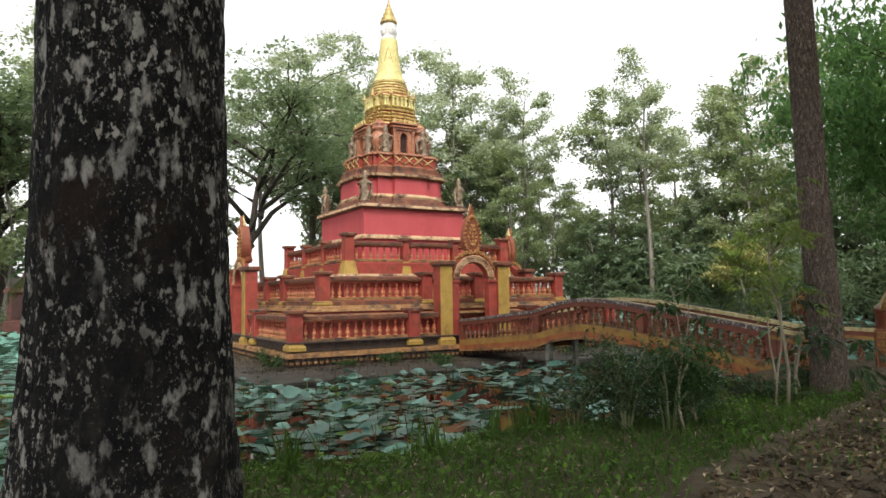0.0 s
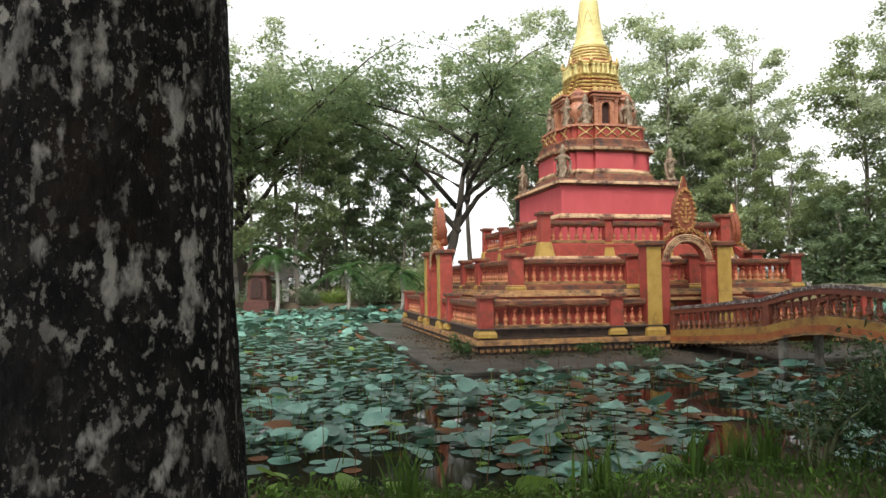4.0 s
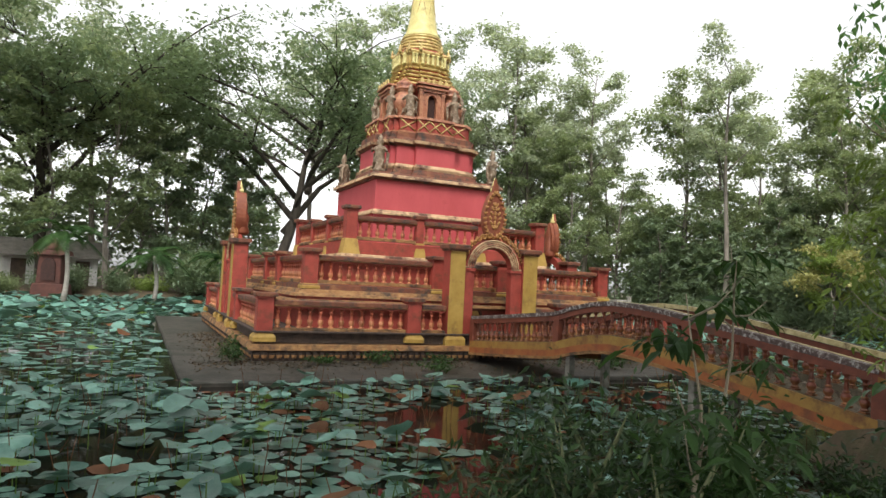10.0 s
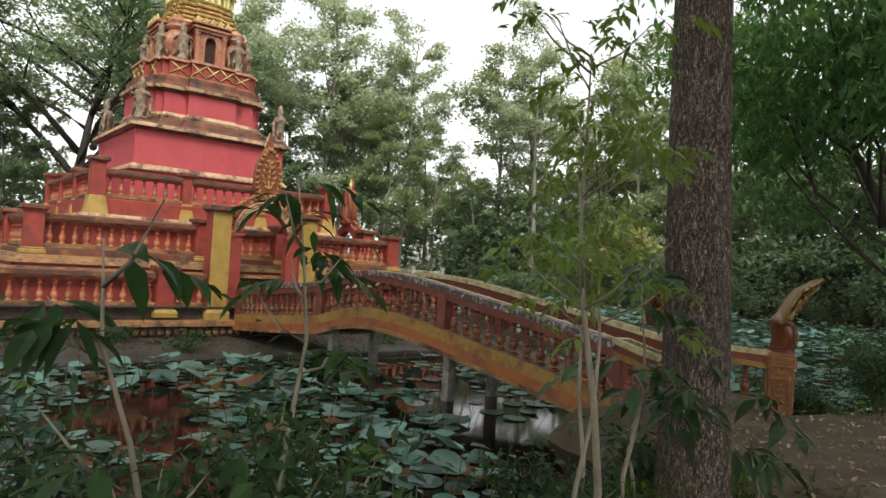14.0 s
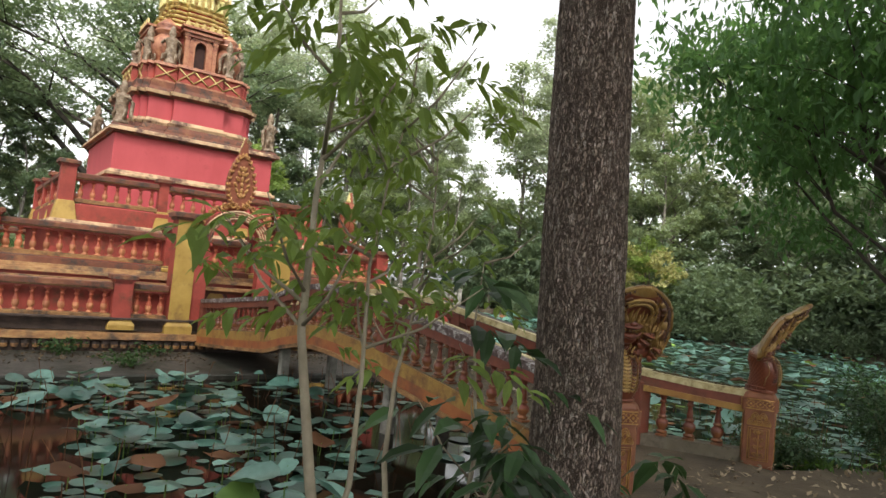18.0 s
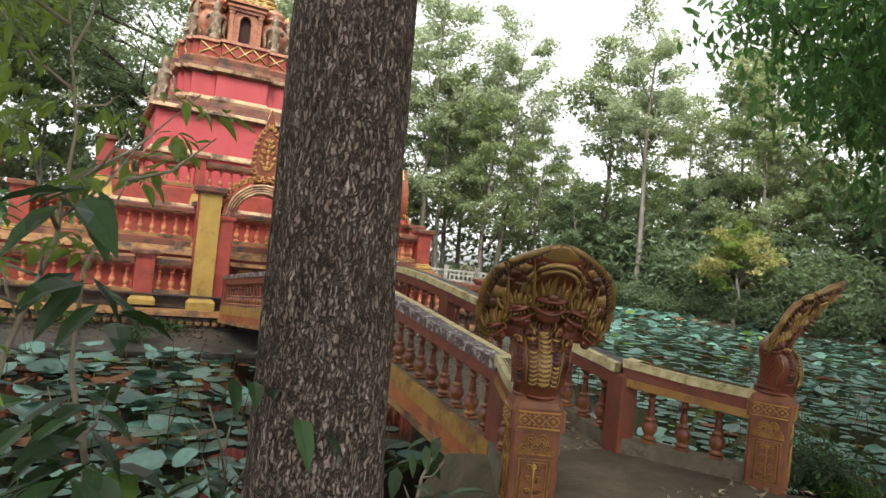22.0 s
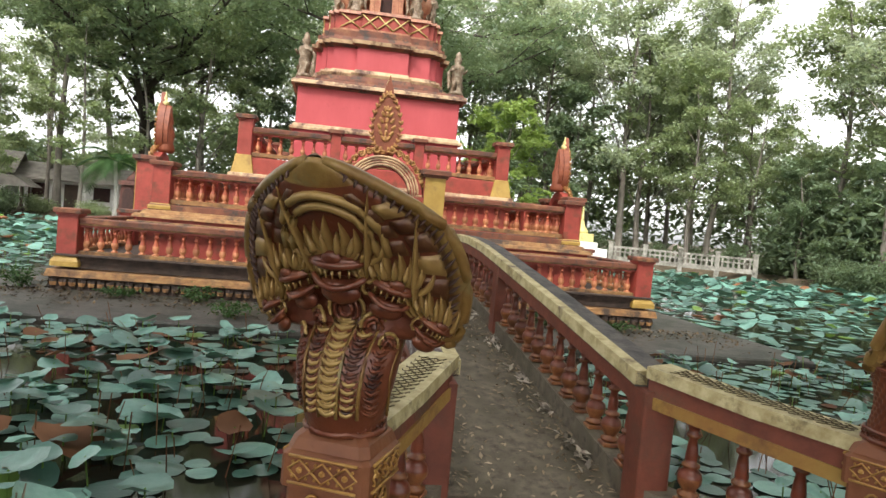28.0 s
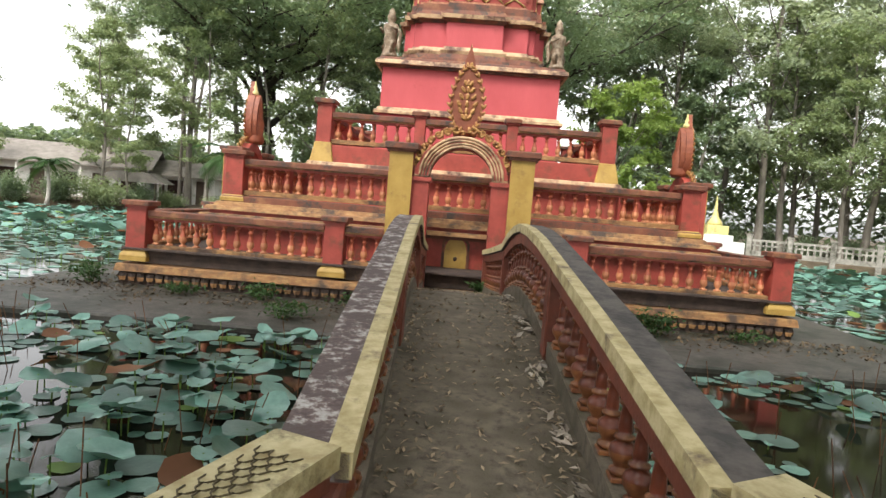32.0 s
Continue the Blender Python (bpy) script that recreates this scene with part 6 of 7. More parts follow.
M_PALMTRUNK = material("pale_palm_trunk", [(0.3, (0.28, 0.26, 0.22)), (0.7, (0.45, 0.42, 0.37))], 3, 0.9, stretch=(1, 1, 4))
palm(-12.8, 23.2, 3.6, 1)
palm(-8.4, 25.5, 2.7, 2)
palm(-4.6, 27.0, 2.6, 3)
palm(-25.5, 27.0, 2.4, 4, 0.8)


def long_house(x, y, yaw, L, W, H, label, doors):
    """A low plastered house with a pitched roof, door and window openings and a veranda post row."""
    t = empty("house", pose(x, y, -0.1, 0, 0, yaw), label, "house")
    bm = bmesh.new()
    box(bm, -L / 2, L / 2, -W / 2, W / 2, 0, H, 0)
    part("wall", bm, M_WHITE, t)
    bm = bmesh.new()
    e = 0.8
    a = [(-L / 2 - e, -W / 2 - e * 1.6, H - 0.05), (L / 2 + e, -W / 2 - e * 1.6, H - 0.05), (L / 2 + e, 0, H + W * 0.32), (-L / 2 - e, 0, H + W * 0.32), (-L / 2 - e, W / 2 + e, H - 0.05), (L / 2 + e, W / 2 + e, H - 0.05)]
    up = [bm.verts.new(p) for p in a]
    dn = [bm.verts.new((p[0], p[1], p[2] - 0.12)) for p in a]
    for q in ((0, 1, 2, 3), (3, 2, 5, 4)):
        bm.faces.new([up[i] for i in q])
        bm.faces.new([dn[i] for i in q[::-1]])
    for i, j in ((0, 1), (1, 2), (2, 5), (5, 4), (4, 3), (3, 0)):
        bm.faces.new((up[i], up[j], dn[j], dn[i]))
    part("roof", bm, M_ROOF, t)
    for i in range(doors):
        x0 = -L / 2 + (i + 0.5) * L / doors
        bm = bmesh.new()
        if i % 2:
            box(bm, x0 - 0.5, x0 + 0.5, -W / 2 - 0.04, -W / 2 + 0.1, 0.05, 2.05)
            part("door", bm, M_DARKWOOD, t)
        else:
            box(bm, x0 - 0.6, x0 + 0.6, -W / 2 - 0.04, -W / 2 + 0.1, 0.9, 2.0)
            part("window", bm, M_HOLE, t)
        bm = bmesh.new()
        box(bm, x0 - L / doors / 2 - 0.07, x0 - L / doors / 2 + 0.07, -W / 2 - 1.1, -W / 2 - 0.96, 0, H - 0.12)
        part("post", bm, M_WHITE, t)


M_DARKWOOD = material("dark_wood", [(0.3, (0.06, 0.04, 0.03)), (0.7, (0.12, 0.08, 0.05))], 3, 0.7)
long_house(-31.5, 40.5, 14, 11, 5, 2.7, "low white house with a grey pitched roof behind the pond", 5)
long_house(-19, 44.5, 10, 13, 4, 2.4, "long low white outbuilding with a weathered roof behind the trees", 6)


def open_shed(x, y):
    t = empty("shed", pose(x, y, -0.3, 0, 0, 10), "dark open wooden shed with a low roof by the water", "shed")
    for i in range(4):
        bm = bmesh.new()
        px, py = (-1.6 if i % 2 else 1.6), (-1.0 if i < 2 else 1.0)
        box(bm, px - 0.07, px + 0.07, py - 0.07, py + 0.07, 0, 1.9)
        part("post", bm, M_DARKWOOD, t)
    bm = bmesh.new()
    slab_y(bm, [(-2.3, 1.8), (2.3, 1.8), (1.2, 2.5), (-1.2, 2.5)], -1.5, 1.5)
    part("roof", bm, M_ROOF, t)


open_shed(-23.5, 34.0)
M_OLDRED = material("old_dark_red_plaster", [(0.3, (0.045, 0.017, 0.013)), (0.7, (0.10, 0.036, 0.025))], 3, 0.85)
shrine = empty("shrine", pose(-14.2, 31.5, -0.2, 0, 0, -20), "dark red weathered shrine niche on a stepped base", "shrine")
for nm, w, z0, z1 in (("base", 1.0, -0.3, 0.6), ("body", 0.75, 0.6, 2.4), ("roof", 0.95, 2.4, 2.7)):
    bm = bmesh.new()
    box(bm, -w, w, -w * 0.7, w * 0.7, z0, z1, 0, 0.04, 0.08)
    part(nm, bm, M_OLDRED, shrine)
bm = bmesh.new()
lathe(bm, [(0.5, 2.68), (0.55, 2.8), (0.25, 3.1), (0.12, 3.3), (0.02, 3.7)], 8)
part("spire", bm, M_OLDRED, shrine)
bm = bmesh.new()
slab_y(bm, arch_points(0.42, 0.8, 2.2), -0.60, -0.45)
part("niche", bm, M_HOLE, shrine)

chedi = empty("small_stupa", pose(16.6, 31.5, 0.0), "small white stupa with a gilded point on a white base", "stupa")
for nm, w, z0, z1, mt in (("base", 1.5, -0.9, 0.75, M_WHITE), ("step", 0.95, 0.75, 1.15, M_WHITE), ("block", 0.7, 1.15, 1.75, M_PALEGOLD)):
    bm = bmesh.new()
    box(bm, -w, w, -w, w, z0, z1, 0, 0.03)
    part(nm, bm, mt, chedi)
bm = bmesh.new()
lathe(bm, [(0.5, 1.74), (0.45, 1.95), (0.22, 2.3), (0.12, 2.7), (0.09, 3.0), (0.02, 3.7)], 10)
part("spire", bm, M_PALEGOLD, chedi)


def far_fence(x0, y0, x1, y1, n):
    d = Vector((x1 - x0, y1 - y0, 0))
    t = empty("fence", pose(x0, y0, 0.2, 0, 0, math.degrees(math.atan2(d.y, d.x))), "low whitewashed concrete fence with square posts along the shore", "fence")
    L = d.length
    for i in range(n + 1):
        bm = bmesh.new()
        x = L * i / n
        box(bm, x - 0.16, x + 0.16, -0.16, 0.16, -1.4, 1.05, 0, 0.02)
        box(bm, x - 0.20, x + 0.20, -0.20, 0.20, 1.05, 1.15, 0, 0.02)
        part("post", bm, M_FENCE, t)
        if i < n:
            for z0, z1 in ((-0.2, 0.12), (0.42, 0.52), (0.72, 0.86)):
                bm = bmesh.new()
                box(bm, x + 0.16, x + L / n - 0.16, -0.07, 0.07, z0, z1)
                part("rail", bm, M_FENCE, t)
            for j in range(6):
                bm = bmesh.new()
                xx = x + 0.16 + (j + 0.5) * (L / n - 0.32) / 6
                box(bm, xx - 0.06, xx + 0.06, -0.06, 0.06, 0.12, 0.72)
                part("picket", bm, M_FENCE, t)


M_FENCE = material("weathered_whitewash", [(0.3, (0.17, 0.16, 0.13)), (0.7, (0.40, 0.38, 0.33))], 2.5, 0.85, stain=(0.09, 0.085, 0.065), stain_at=(0.5, 0.64))
far_fence(18.6, 30.6, 26.8, 25.8, 4)

# ---- big-leaved tree hanging over the pond's right bank ----
wood_tree(90, 8.4, 0.22, 1.2, 6.5, 24000, 0.28, M_BANKLEAF, "large leafy green tree hanging low over the pond bank", 24, 0, pose(11.6, -11.6, -0.2), (-1.6, 2.2), group="bank trees", droop=0.85, clump=0.17, sub=6, aspect=0.42, lift=0.8)

M_YELLEAF = leaf_material("yellowing_leaves", (0.20, 0.20, 0.075), (0.44, 0.42, 0.20), 0.5, island=0.5, back=0.4)
wood_tree(95, 5.4, 0.13, 2.0, 2.5, 3000, 0.26, M_YELLEAF, "young pale-stemmed tree with yellowing leaves on the far bank", 11, 0, pose(31.2, 11.6, -0.5), (0.4, 0.2), group="", clump=0.20, sub=4, droop=0.5, lift=0.6)

# ---- saplings and bushes along the bank ----


def sapling(x, y, h, seed, leaves, leaf, mat, label, lean=(0.1, 0.1), forks=5, z=0.0, strew=0.06, girth=0.016, low=2):
    """A thin young tree: forked stem, each twig ending in a fan of long pointed leaves."""
    rng = np.random.default_rng(seed)
    t = empty("sapling", pose(x, y, z), label, "sapling", "bank saplings")
    bm = bmesh.new()
    pts = [Vector((lean[0] * k / 6 + 0.07 * math.sin(k * 1.3 + seed), lean[1] * k / 6 + 0.07 * math.cos(k * 1.1 + seed), h * k / 6 - 0.15 * (k == 0))) for k in range(7)]
    tube(bm, pts, [girth * q for q in (1.15, 1.0, 0.85, 0.68, 0.5, 0.36, 0.18)], 7)
    part("stem", bm, M_SAPBARK, t)
    tips = [pts[6], pts[5]]
    for i in range(forks):
        p = pts[low + i % (6 - low)].lerp(pts[low + 1 + i % (6 - low)], rng.uniform(0, 1))
        a = i * 2.4 + seed
        r = rng.uniform(0.25, 0.55) * h / 3
        e = p + Vector((math.cos(a) * r, math.sin(a) * r, r * rng.uniform(0.5, 1.1)))
        bm = bmesh.new()
        tube(bm, [p, p.lerp(e, 0.5) + Vector((0, 0, -0.04)), e], [0.008, 0.006, 0.002], 5)
        part("twig", bm, M_SAPBARK, t)
        tips += [e, p.lerp(e, 0.75), p.lerp(e, 0.5)]
    V, F = [], []
    for i in range(leaves):
        # leaves stand in sprays of nine along a drooping twig
        k = i % 9
        if k == 0:
            o0 = tips[(i // 9) % len(tips)] + Vector(rng.normal(0, strew, 3))
            a0, run = rng.uniform(0, 6.28), leaf * rng.uniform(1.2, 2.2)
        out = run * (k + 1) / 9
        o = o0 + Vector((math.cos(a0) * out, math.sin(a0) * out, 0.10 * out - 0.9 * out * out / max(run, 0.05) * 0.5))
        a = a0 + (0 if k == 8 else (0.95 if k % 2 else -0.95)) + rng.normal(0, 0.2)
        el = rng.normal(-0.35, 0.3)
        d = Vector((math.cos(a) * math.cos(el), math.sin(a) * math.cos(el), math.sin(el)))
        s = d.cross(Vector((rng.normal(0, 0.3), rng.normal(0, 0.3), 1))).normalized()
        L = leaf * rng.uniform(0.6, 1.25)
        w = L * 0.17
        up = s.cross(d)
        b = len(V)
        for u, ww, dz in ((0.12, 0.0, 0), (0.4, 1.0, -0.02), (0.72, 0.8, -0.10), (1.0, 0.0, -0.26)):
            c = o + d * (L * u) + Vector((0, 0, dz * L))
            if ww == 0:
                V.append(tuple(c))
            else:
                V += [tuple(c - s * w * ww + up * w * 0.25), tuple(c), tuple(c + s * w * ww + up * w * 0.25)]
        F += [(b, b + 2, b + 1), (b, b + 3, b + 2), (b + 1, b + 2, b + 5, b + 4), (b + 2, b + 3, b + 6, b + 5), (b + 4, b + 5, b + 7), (b + 5, b + 6, b + 7)]
    part("leaves", quads_mesh("leaves", V, F, mat), None, t)["kind"] = "stuff"


M_SAPBARK = material("pale_sapling_bark", [(0.3, (0.16, 0.13, 0.09)), (0.7, (0.32, 0.28, 0.20))], 6, 0.8)
sapling(-4.42, -14.12, 2.85, 1, 640, 0.10, M_FEATHER, "slender pale-stemmed sapling with a feathery olive crown", (-0.10, 0.1), 15, strew=0.10, girth=0.022, low=3)
sapling(-4.42, -14.02, 2.5, 12, 320, 0.105, M_FEATHER, "slender forked sapling with drooping light green sprays", (0.45, 0.25), 9, strew=0.10, girth=0.014, low=3)
sapling(-3.75, -13.45, 2.3, 2, 340, 0.10, M_FEATHER, "slender sapling with feathery light green leaves", (0.15, 0.0), 12, strew=0.12, low=3)
sapling(-6.15, -14.0, 1.95, 3, 117, 0.14, M_LEAF[0], "upright leafy green sapling at the pond's edge", (0.02, 0.05), 7, strew=0.03)
sapling(-6.80, -14.45, 1.65, 4, 90, 0.15, M_LEAF[0], "leafy green sapling with broad leaves at the pond's edge", (-0.10, 0.05), 6, strew=0.04)
sapling(-3.52, -13.75, 1.75, 5, 72, 0.23, M_SHRUB, "dark large-leaved sapling beside the bridge end tree", (0.1, 0.05), 5, strew=0.03)
sapling(-5.55, -13.6, 0.6, 6, 45, 0.12, M_LEAF[0], "low leafy sapling at the pond's edge", (0.1, 0.05), 6)
sapling(-1.9, -13.0, 0.7, 7, 36, 0.18, M_SHRUB, "low leafy sapling beside the bridge end tree", (0.1, 0.05), 4)
sapling(-2.45, -14.0, 0.8, 8, 45, 0.22, M_SHRUB, "dark ferny plant at the foot of the trunk", (0.05, -0.1), 6)
sapling(-3.05, -13.40, 1.0, 9, 54, 0.18, M_SHRUB, "dark ferny plant at the foot of the trunk", (0.05, -0.1), 7)
for i, (x, y, h, w, n, mt) in enumerate(((-7.6, -13.5, 0.8, 0.55, 420, M_SHRUB), (-7.2, -13.9, 1.05, 0.6, 620, M_SHRUB), (-6.85, -14.25, 0.95, 0.5, 420, M_LEAF[0]), (-6.7, -13.6, 1.2, 0.7, 800, M_SHRUB), (-6.25, -13.95, 1.2, 0.6, 700, M_LEAF[0]), (-5.85, -13.65, 1.0, 0.6, 650, M_SHRUB),
                                         (-5.3, -13.3, 0.5, 0.6, 380, M_SHRUB), (-4.7, -13.2, 0.35, 0.6, 320, M_LEAF[0]), (-3.5, -13.0, 0.45, 0.6, 480, M_SHRUB), (-4.0, -13.7, 0.3, 0.5, 260, M_SHRUB),
                                         (-2.0, -12.7, 0.45, 0.6, 500, M_SHRUB), (3.4, -13.0, 1.0, 0.9, 1500, M_SHRUB), (4.6, -12.6, 1.3, 1.1, 1800, M_SHRUB), (6.2, -12.4, 1.5, 1.3, 2000, M_BANKLEAF), (-2.6, -13.2, 0.5, 0.5, 400, M_SHRUB), (2.5, -12.3, 0.75, 0.55, 700, M_SHRUB), (3.1, -11.9, 0.8, 0.6, 800, M_SHRUB), (2.4, -11.6, 0.5, 0.5, 500, M_SHRUB))):
    bush_thing(100 + i, h, w, int(n * 1.7), 0.085, mt, pose(x, y, max(ground_z(x, y), WATER + 0.1)), "dense leafy weeds and shrub at the pond's edge", 9, group="bank shrubs", aspect=0.36, split=True)
for i, (x, y, z, h, w, n) in enumerate(((-3.6, -0.6, -0.5, 0.35, 0.5, 260), (-5.2, -0.7, -0.5, 0.25, 0.5, 200), (-1.9, -0.6, -0.5, 0.22, 0.5, 160), (5.6, -0.7, -0.5, 0.22, 0.5, 160), (-2.8, -2.2, -0.5, 0.3, 0.7, 260), (2.6, -2.0, -0.5, 0.3, 0.7, 260), (-7.2, -0.2, -0.5, 0.5, 0.5, 300), (3.9, -0.75, -0.5, 0.55, 0.45, 420), (0.55, -0.35, -0.05, 0.25, 0.3, 160), (-6.9, 2.0, -0.5, 0.5, 0.5, 300))):
    bush_thing(130 + i, h, w, n, 0.10, M_LEAF[0], pose(x, y, z), "small weed clump growing from the concrete", 7, "weed", "weeds on the concrete", split=True)


# ---- lotus ----
def lotus():
    rng = np.random.default_rng(3)
    V, F, S = [], [], []
    grid = {}

    def ok(x, y):
        if y < shore(x) + 0.5 or math.hypot(x + 1, y) > 35.5:
            return False
        if abs(x - 0.4) < 2.4 and y < -9.6:
            return False
        return not (-8.7 < x < 9.0 and -3.4 < y < 16.7)

    def free(x, y, r):
        cx, cy = int(x * 2), int(y * 2)
        for i in (-1, 0, 1):
            for j in (-1, 0, 1):
                for (a, b, q) in grid.get((cx + i, cy + j), ()):
                    if (a - x) ** 2 + (b - y) ** 2 < (0.78 * (r + q)) ** 2:
                        return False
        grid.setdefault((cx, cy), []).append((x, y, r))
        return True
    for zone, count, x0, x1, y0, y1, r0, r1, stand in ((0, 4200, -22, 14, -13, -2.5, 0.08, 0.21, 0.13), (0, 60, -5.5, -0.5, -11.8, -3.6, 0.16, 0.28, 0.9), (1, 5600, -36, -8, -10.5, 30, 0.10, 0.24, 0.20), (2, 3200, 8, 34, -12, 24, 0.12, 0.28, 0.25), (3, 2200, -30, 30, 12, 35, 0.2, 0.42, 0.7)):
        got = tries = 0
        seg = 11 if zone < 2 else 8
        while got < count and tries < count * 6:
            tries += 1
            x, y = rng.uniform(x0, x1), rng.uniform(y0, y1)
            if not ok(x, y):
                continue
            if zone == 0 and noise.noise(Vector((x * 0.33, y * 0.33, 7))) < -0.10 - 0.1 * rng.random():
                continue
            if zone == 0 and x > -5.5 and rng.random() < (0.58 if abs(x - 0.2) > 1.5 else 0.90):
                continue
            r = rng.uniform(r0, r1) * (1 if rng.random() > 0.25 else 0.65)
            floating = rng.random() > stand
            if floating and not free(x, y, r):
                continue
            got += 1
            z = WATER + (rng.uniform(0.006, 0.02) if floating else (rng.uniform(0.05, 0.30) if zone == 0 else rng.uniform(0.08, 0.42)))
            cup = 0.01 if floating else rng.uniform(-0.28, 0.30)
            tx, ty = (0, 0) if floating else (rng.normal(0, 0.20), rng.normal(0, 0.20))
            kind = rng.choice(3, p=(0.93, 0.05, 0.02))
            b = len(V)
            V.append((x, y, z - (0.05 * r if not floating else 0)))
            ph = rng.uniform(0, 6.28)
            lip = rng.uniform(0, 0.14) * r if floating and rng.random() < 0.4 else 0
            ring1, ring2 = [], []
            for i in range(seg):
                a = 2 * math.pi * i / seg
                rr = r * (1 + 0.06 * math.sin(3 * a + ph) + 0.03 * math.sin(7 * a))
                dx, dy = rr * math.cos(a), rr * math.sin(a)
                wave = r * (0.13 * math.sin(2 * a + ph) + 0.06 * math.sin(5 * a + 2 * ph)) * (0 if floating else 1)
                ring1.append((x + dx * 0.6, y + dy * 0.6, max(z + 0.6 * (dx * tx + dy * ty) + cup * r * 0.35, WATER + 0.004)))
                ring2.append((x + dx, y + dy, max(z + dx * tx + dy * ty + cup * r + wave + lip * max(0, math.sin(a + ph)), WATER + 0.004)))
            V += ring1 + ring2
            for i in range(seg):
                k = (i + 1) % seg
                F.append((b, b + 1 + i, b + 1 + k))
                F.append((b + 1 + i, b + 1 + seg + i, b + 1 + seg + k, b + 1 + k))
                S += [kind, kind]
            if not floating and zone < 2:
                b = len(V)
                for (px, py, pz) in ((x, y, z), (x + 0.1 * tx, y + 0.1 * ty, WATER - 0.2)):
                    for i in range(3):
                        V.append((px + 0.008 * math.cos(2.1 * i), py + 0.008 * math.sin(2.1 * i), pz))
                for i in range(3):
                    F.append((b + i, b + (i + 1) % 3, b + 3 + (i + 1) % 3, b + 3 + i))
                    S.append(2)
    # broad young leaves close to the bank
    for i in range(16):
        x = rng.uniform(-12.6, -7.6)
        y, r, z = shore(x) + rng.uniform(0.75, 1.7), rng.uniform(0.12, 0.2), WATER + rng.uniform(0.1, 0.3)
        tx, ty = rng.normal(0, 0.35, 2)
        b = len(V)
        V.append((x, y, z - 0.03))
        for q in (0.6, 1.0):
            V += [(x + q * r * math.cos(k * 0.5712), y + q * r * math.sin(k * 0.5712), z + q * r * (tx * math.cos(k * 0.5712) + ty * math.sin(k * 0.5712) + 0.15 * math.sin(2 * k * 0.5712 + i))) for k in range(11)]
        for k in range(11):
            F += [(b, b + 1 + k, b + 1 + (k + 1) % 11), (b + 1 + k, b + 12 + k, b + 12 + (k + 1) % 11, b + 1 + (k + 1) % 11)]
            S += [2, 2]
    # bare stalks
    for i in range(500):
        x, y = rng.uniform(-14, 12), rng.uniform(-12, -3.6)
        if not ok(x, y):
            continue
        b = len(V)
        lx, ly, h = rng.normal(0, 0.10), rng.normal(0, 0.10), rng.uniform(0.15, 0.55)
        for (px, py, pz) in ((x, y, WATER - 0.1), (x + lx, y + ly, WATER + h)):
            for k in range(3):
                V.append((px + 0.006 * math.cos(2.1 * k), py + 0.006 * math.sin(2.1 * k), pz))
        for k in range(3):
            F.append((b + k, b + (k + 1) % 3, b + 3 + (k + 1) % 3, b + 3 + k))
            S.append(1)
    me = quads_mesh("lotus_leaves", V, F, [M_LOTUS, M_LOTUS_DRY, M_LOTUS_YOUNG], S)
    me.polygons.foreach_set("use_smooth", [True] * len(me.polygons))
    tagged(new("lotus_leaves", me), "blue-green lotus leaves floating and standing in the pond", "lotus leaves", kind="stuff")


lotus()


# ---- grass and litter on the bank ----
M_SCRAP = leaf_material("pale_dry_scraps", (0.22, 0.18, 0.13), (0.60, 0.54, 0.46), 0.8, 0.5, back=0)
M_DEBRIS = leaf_material("dark_wet_debris", (0.03, 0.022, 0.014), (0.13, 0.09, 0.05), 0.7, 0.6, back=0)


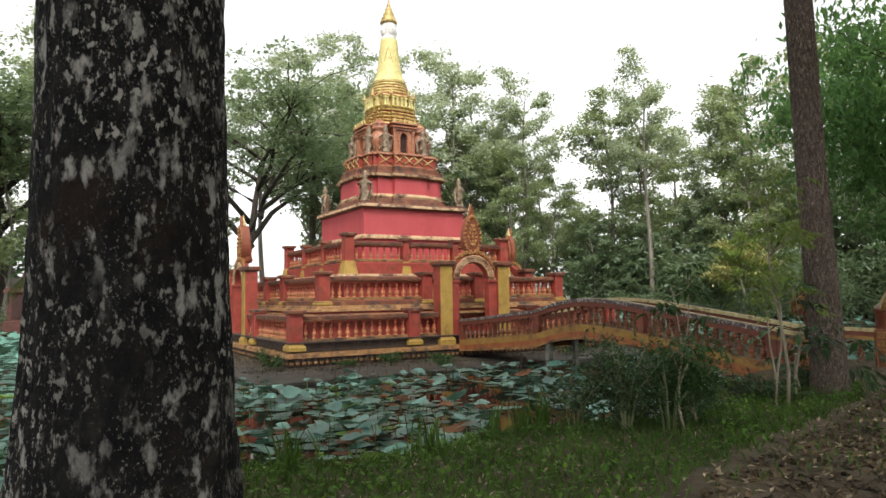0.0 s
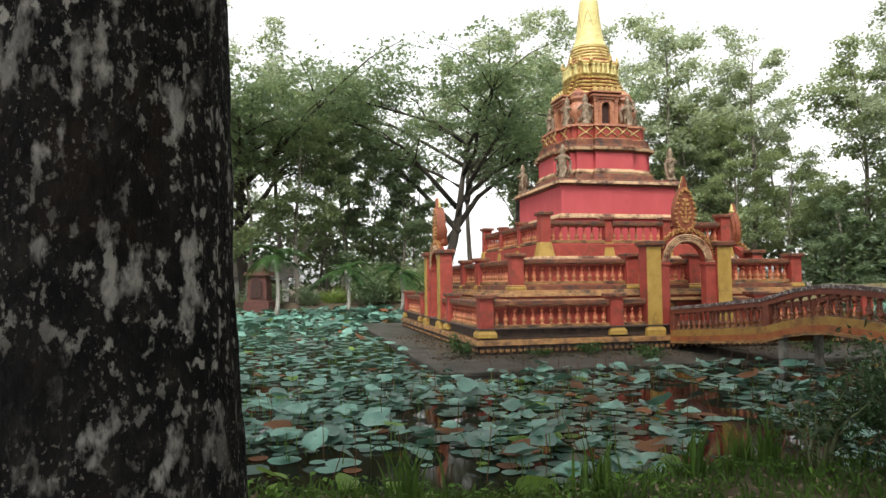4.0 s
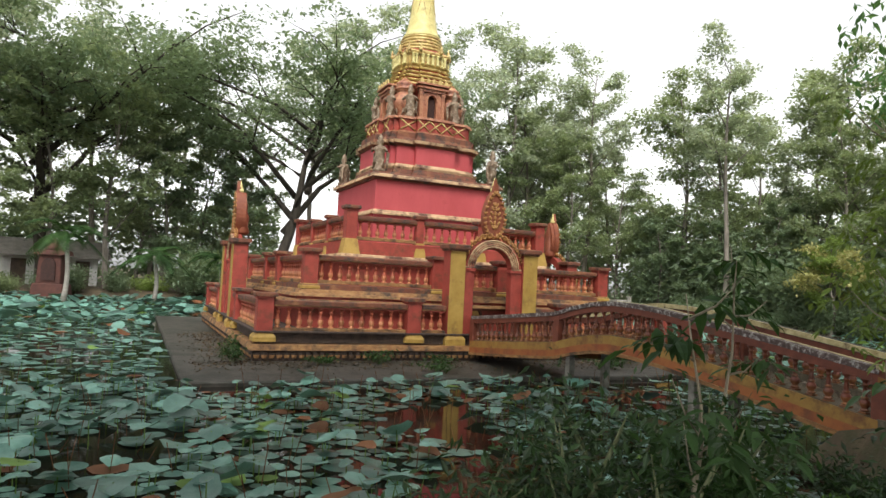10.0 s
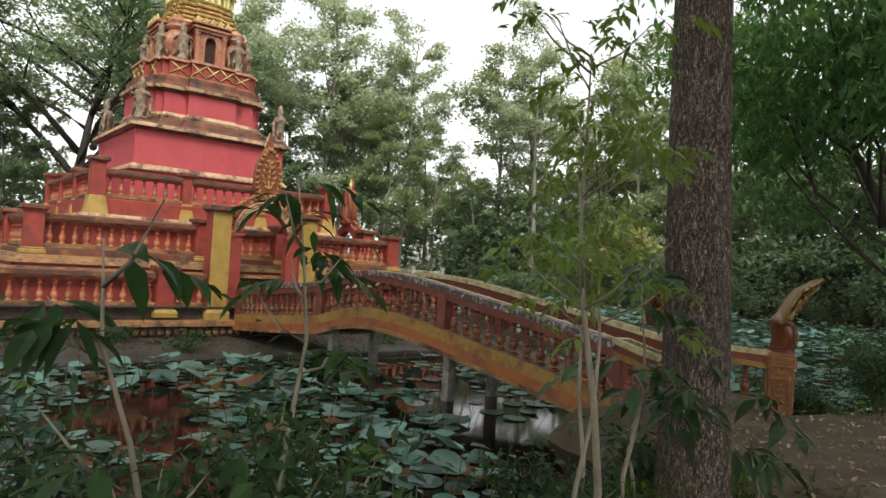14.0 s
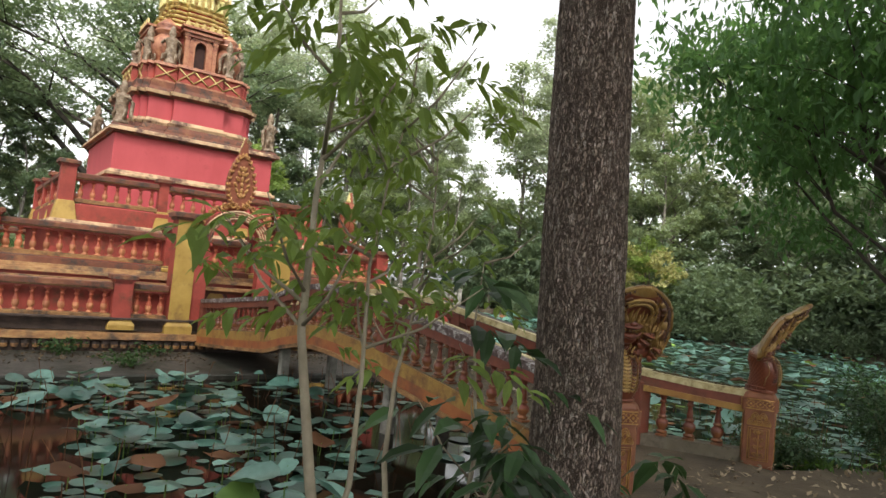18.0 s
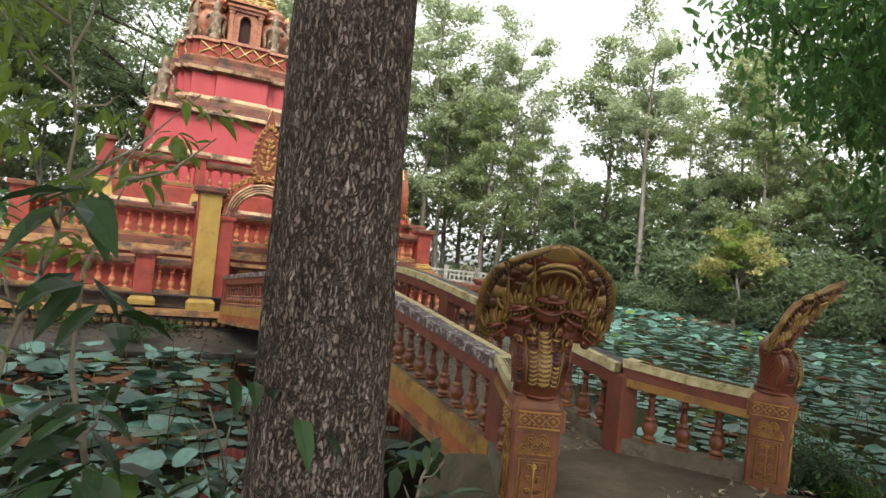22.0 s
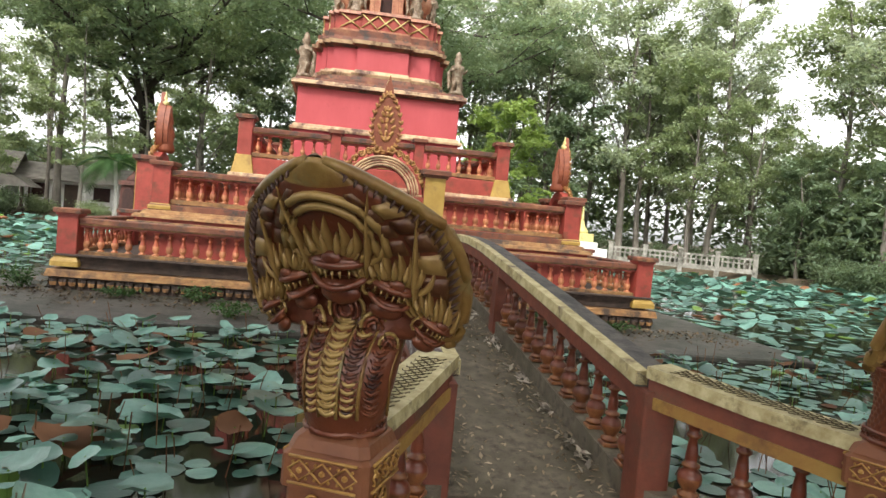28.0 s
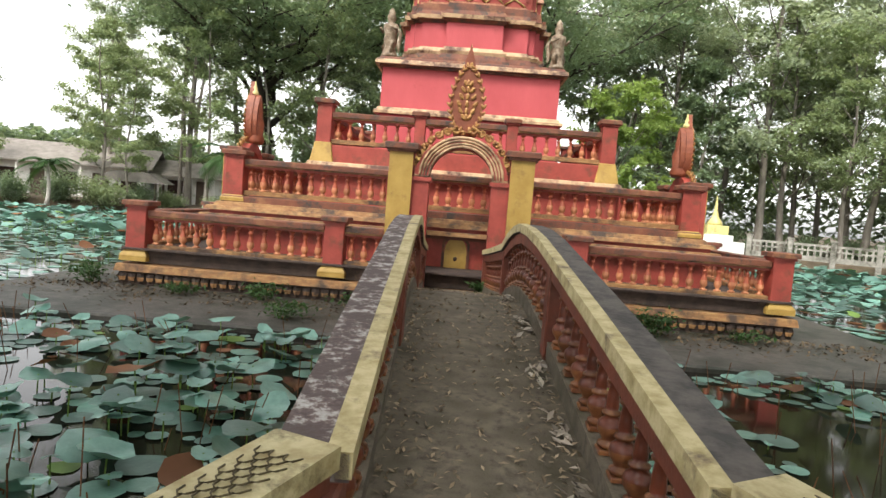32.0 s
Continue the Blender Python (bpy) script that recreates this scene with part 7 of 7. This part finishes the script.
def grass():
    rng = np.random.default_rng(8)
    V, F = [], []
    n = 0
    def trodden(x, y):
        return x > -9.2 and y < -15.75 + 0.26 * max(x + 8.7, 0) + 0.35 * noise.noise(Vector((x * 1.1, y * 1.1, 6)))

    while n < 32000:
        x, y = rng.uniform(-20, 12), rng.uniform(-18, -11.3)
        if y > shore(x) + 0.4 or noise.noise(Vector((x * 0.5, y * 0.5, 1))) < -0.45 + max(0, (shore(x) - y) - 2.2) * 0.3:
            continue
        if -1.2 < x < 2.2 and y > -15.5 or trodden(x, y) and rng.random() < 0.93:
            continue
        n += 1
        z = ground_z(x, y) - 0.02
        a, h, w = rng.uniform(0, 6.28), rng.uniform(0.04, 0.16), rng.uniform(0.004, 0.011)
        lx, ly = rng.normal(0, 0.5) * h, rng.normal(0, 0.5) * h
        c, s = math.cos(a) * w, math.sin(a) * w
        b = len(V)
        V += [(x - c, y - s, z), (x + c, y + s, z), (x + lx * 0.4 + c, y + ly * 0.4 + s, z + h * 0.6), (x + lx * 0.4 - c, y + ly * 0.4 - s, z + h * 0.6), (x + lx, y + ly, z + h)]
        F += [(b, b + 1, b + 2, b + 3), (b + 3, b + 2, b + 4)]
    n = 22000
    pos = np.stack([rng.uniform(-19, 10, n), rng.uniform(-17, -11.6, n), np.zeros(n)], 1)
    pos = np.array([(x, y, ground_z(x, y) + rng.uniform(0.02, 0.16)) for x, y, z in pos if y < shore(x) + 0.6 and noise.noise(Vector((x * 0.6, y * 0.6, 1))) > -0.3 + max(0, (shore(x) - y) - 2.2) * 0.3 and not (-1.2 < x < 2.2) and not (trodden(x, y) and rng.random() < 0.95)])
    v, f = leaf_cloud(rng, pos, 2.0, 0.062, 0.6, 0.0)
    tagged(new("weeds", quads_mesh("weeds", v, f, M_WEED)), "bright green broad-leaved weeds creeping along the pond bank", "weeds", kind="stuff")
    # taller tufts at the water's edge
    for tx, ty in ((-8.0, -13.1), (-7.85, -13.25), (-9.6, -13.6), (-8.6, -13.3), (-11.0, -13.5)):
        for i in range(38):
            a, h, w = rng.uniform(0, 6.28), rng.uniform(0.22, 0.5), rng.uniform(0.006, 0.011)
            x, y = tx + rng.normal(0, 0.07), ty + rng.normal(0, 0.07)
            z, r = ground_z(x, y) - 0.02, h * rng.uniform(0.15, 0.6)
            c, s = math.cos(a), math.sin(a)
            b = len(V)
            V += [(x - s * w, y + c * w, z), (x + s * w, y - c * w, z), (x + c * r * 0.35 + s * w, y + s * r * 0.35 - c * w, z + h * 0.65), (x + c * r * 0.35 - s * w, y + s * r * 0.35 + c * w, z + h * 0.65), (x + c * r, y + s * r, z + h)]
            F += [(b, b + 1, b + 2, b + 3), (b + 3, b + 2, b + 4)]
    tagged(new("grass", quads_mesh("grass", V, F, M_GRASS)), "patchy green grass and weeds along the pond bank", "grass", kind="stuff")
    pos = np.stack([rng.uniform(-16, 6, 12000), rng.uniform(-22, -11.6, 12000), np.zeros(12000)], 1)
    pos = np.array([(x, y, ground_z(x, y) + 0.012) for x, y, z in pos if y < shore(x) + 0.2])
    v, f = leaf_cloud(rng, pos, 4.0, 0.08, 0.45, 0.0)
    # litter on the bridge deck, thickest along its kerbs
    ys = rng.uniform(-11.2, -0.4, 2600)
    off = np.sign(rng.uniform(-1, 1, 2600)) * np.clip(0.56 - np.abs(rng.normal(0, 0.26, 2600)), 0, 0.56)
    pos2 = np.array([(centre_x(y) + o, y, deck_at(y) + 0.012) for y, o in zip(ys, off)])
    v2, f2 = leaf_cloud(rng, pos2, 4.0, 0.052, 0.45, 0.0)
    # scraps of pale dry leaf in small heaps against the right kerb
    heap = []
    for hy in (-10.6, -9.9, -9.3, -8.4, -7.2, -6.0, -4.4):
        for i in range(22):
            y = hy + rng.normal(0, 0.13)
            heap.append((centre_x(y) + 0.53 - abs(rng.normal(0, 0.06)), y, deck_at(min(max(y, -11.2), -0.2)) + 0.02 + 0.02 * rng.random()))
    v5, f5 = leaf_cloud(rng, np.array(heap), 1.5, 0.085, 0.5, 0.0)
    v5[:, 2] = np.maximum(v5[:, 2], np.array([deck_at(y) for y in v5[:, 1]]) + 0.005)
    tagged(new("leaf_scraps", quads_mesh("leaf_scraps", v5, f5, M_SCRAP)), "pale dry leaf scraps heaped against the bridge kerb", "leaf litter", kind="stuff")
    v2[:, 2] = np.maximum(v2[:, 2], np.array([deck_at(y) for y in v2[:, 1]]) + 0.004)
    # rubbish and dead leaves washed against the plinth, on the apron
    n = 2600
    xs, ys = rng.uniform(-8.2, 8.4, n), -0.15 - np.abs(rng.normal(0, 0.9, n))
    side = rng.random(n) < 0.3
    xs[side], ys[side] = -6.75 - np.abs(rng.normal(0, 0.6, int(side.sum()))), rng.uniform(-0.5, 8, int(side.sum()))
    keep = (ys > -3.1) & (xs > -8.3) & (np.abs(xs) > 0.8)
    pos3 = np.stack([xs, ys, np.full(n, -0.485)], 1)[keep]
    v3, f3 = leaf_cloud(rng, pos3, 3.0, 0.10, 0.5, 0.0)
    v3[:, 2] = np.maximum(v3[:, 2], -0.496)
    tagged(new("apron_debris", quads_mesh("apron_debris", v3, f3, M_DEBRIS)), "dark dead leaves and debris strewn on the damp apron", "debris", kind="stuff")
    pos = np.stack([rng.uniform(-9.5, -1.5, 5200), rng.uniform(-17.2, -13.8, 5200), np.zeros(5200)], 1)
    pos = np.array([(x, y, ground_z(x, y) + 0.014) for x, y, z in pos if trodden(x, y + 0.2)])
    v4, f4 = leaf_cloud(rng, pos, 3.0, 0.10, 0.5, 0.0)
    tagged(new("trodden_leaves", quads_mesh("trodden_leaves", v4, f4, M_DEBRIS)), "dark trodden leaves strewn over the bare earth way", "leaf litter", kind="stuff")
    tagged(new("leaf_litter", quads_mesh("leaf_litter", np.concatenate([v, v2]), list(f) + [q + len(v) for q in f2], M_LITTER)), "dry brown fallen leaves on the bare earth and deck", "leaf litter", kind="stuff")


grass()
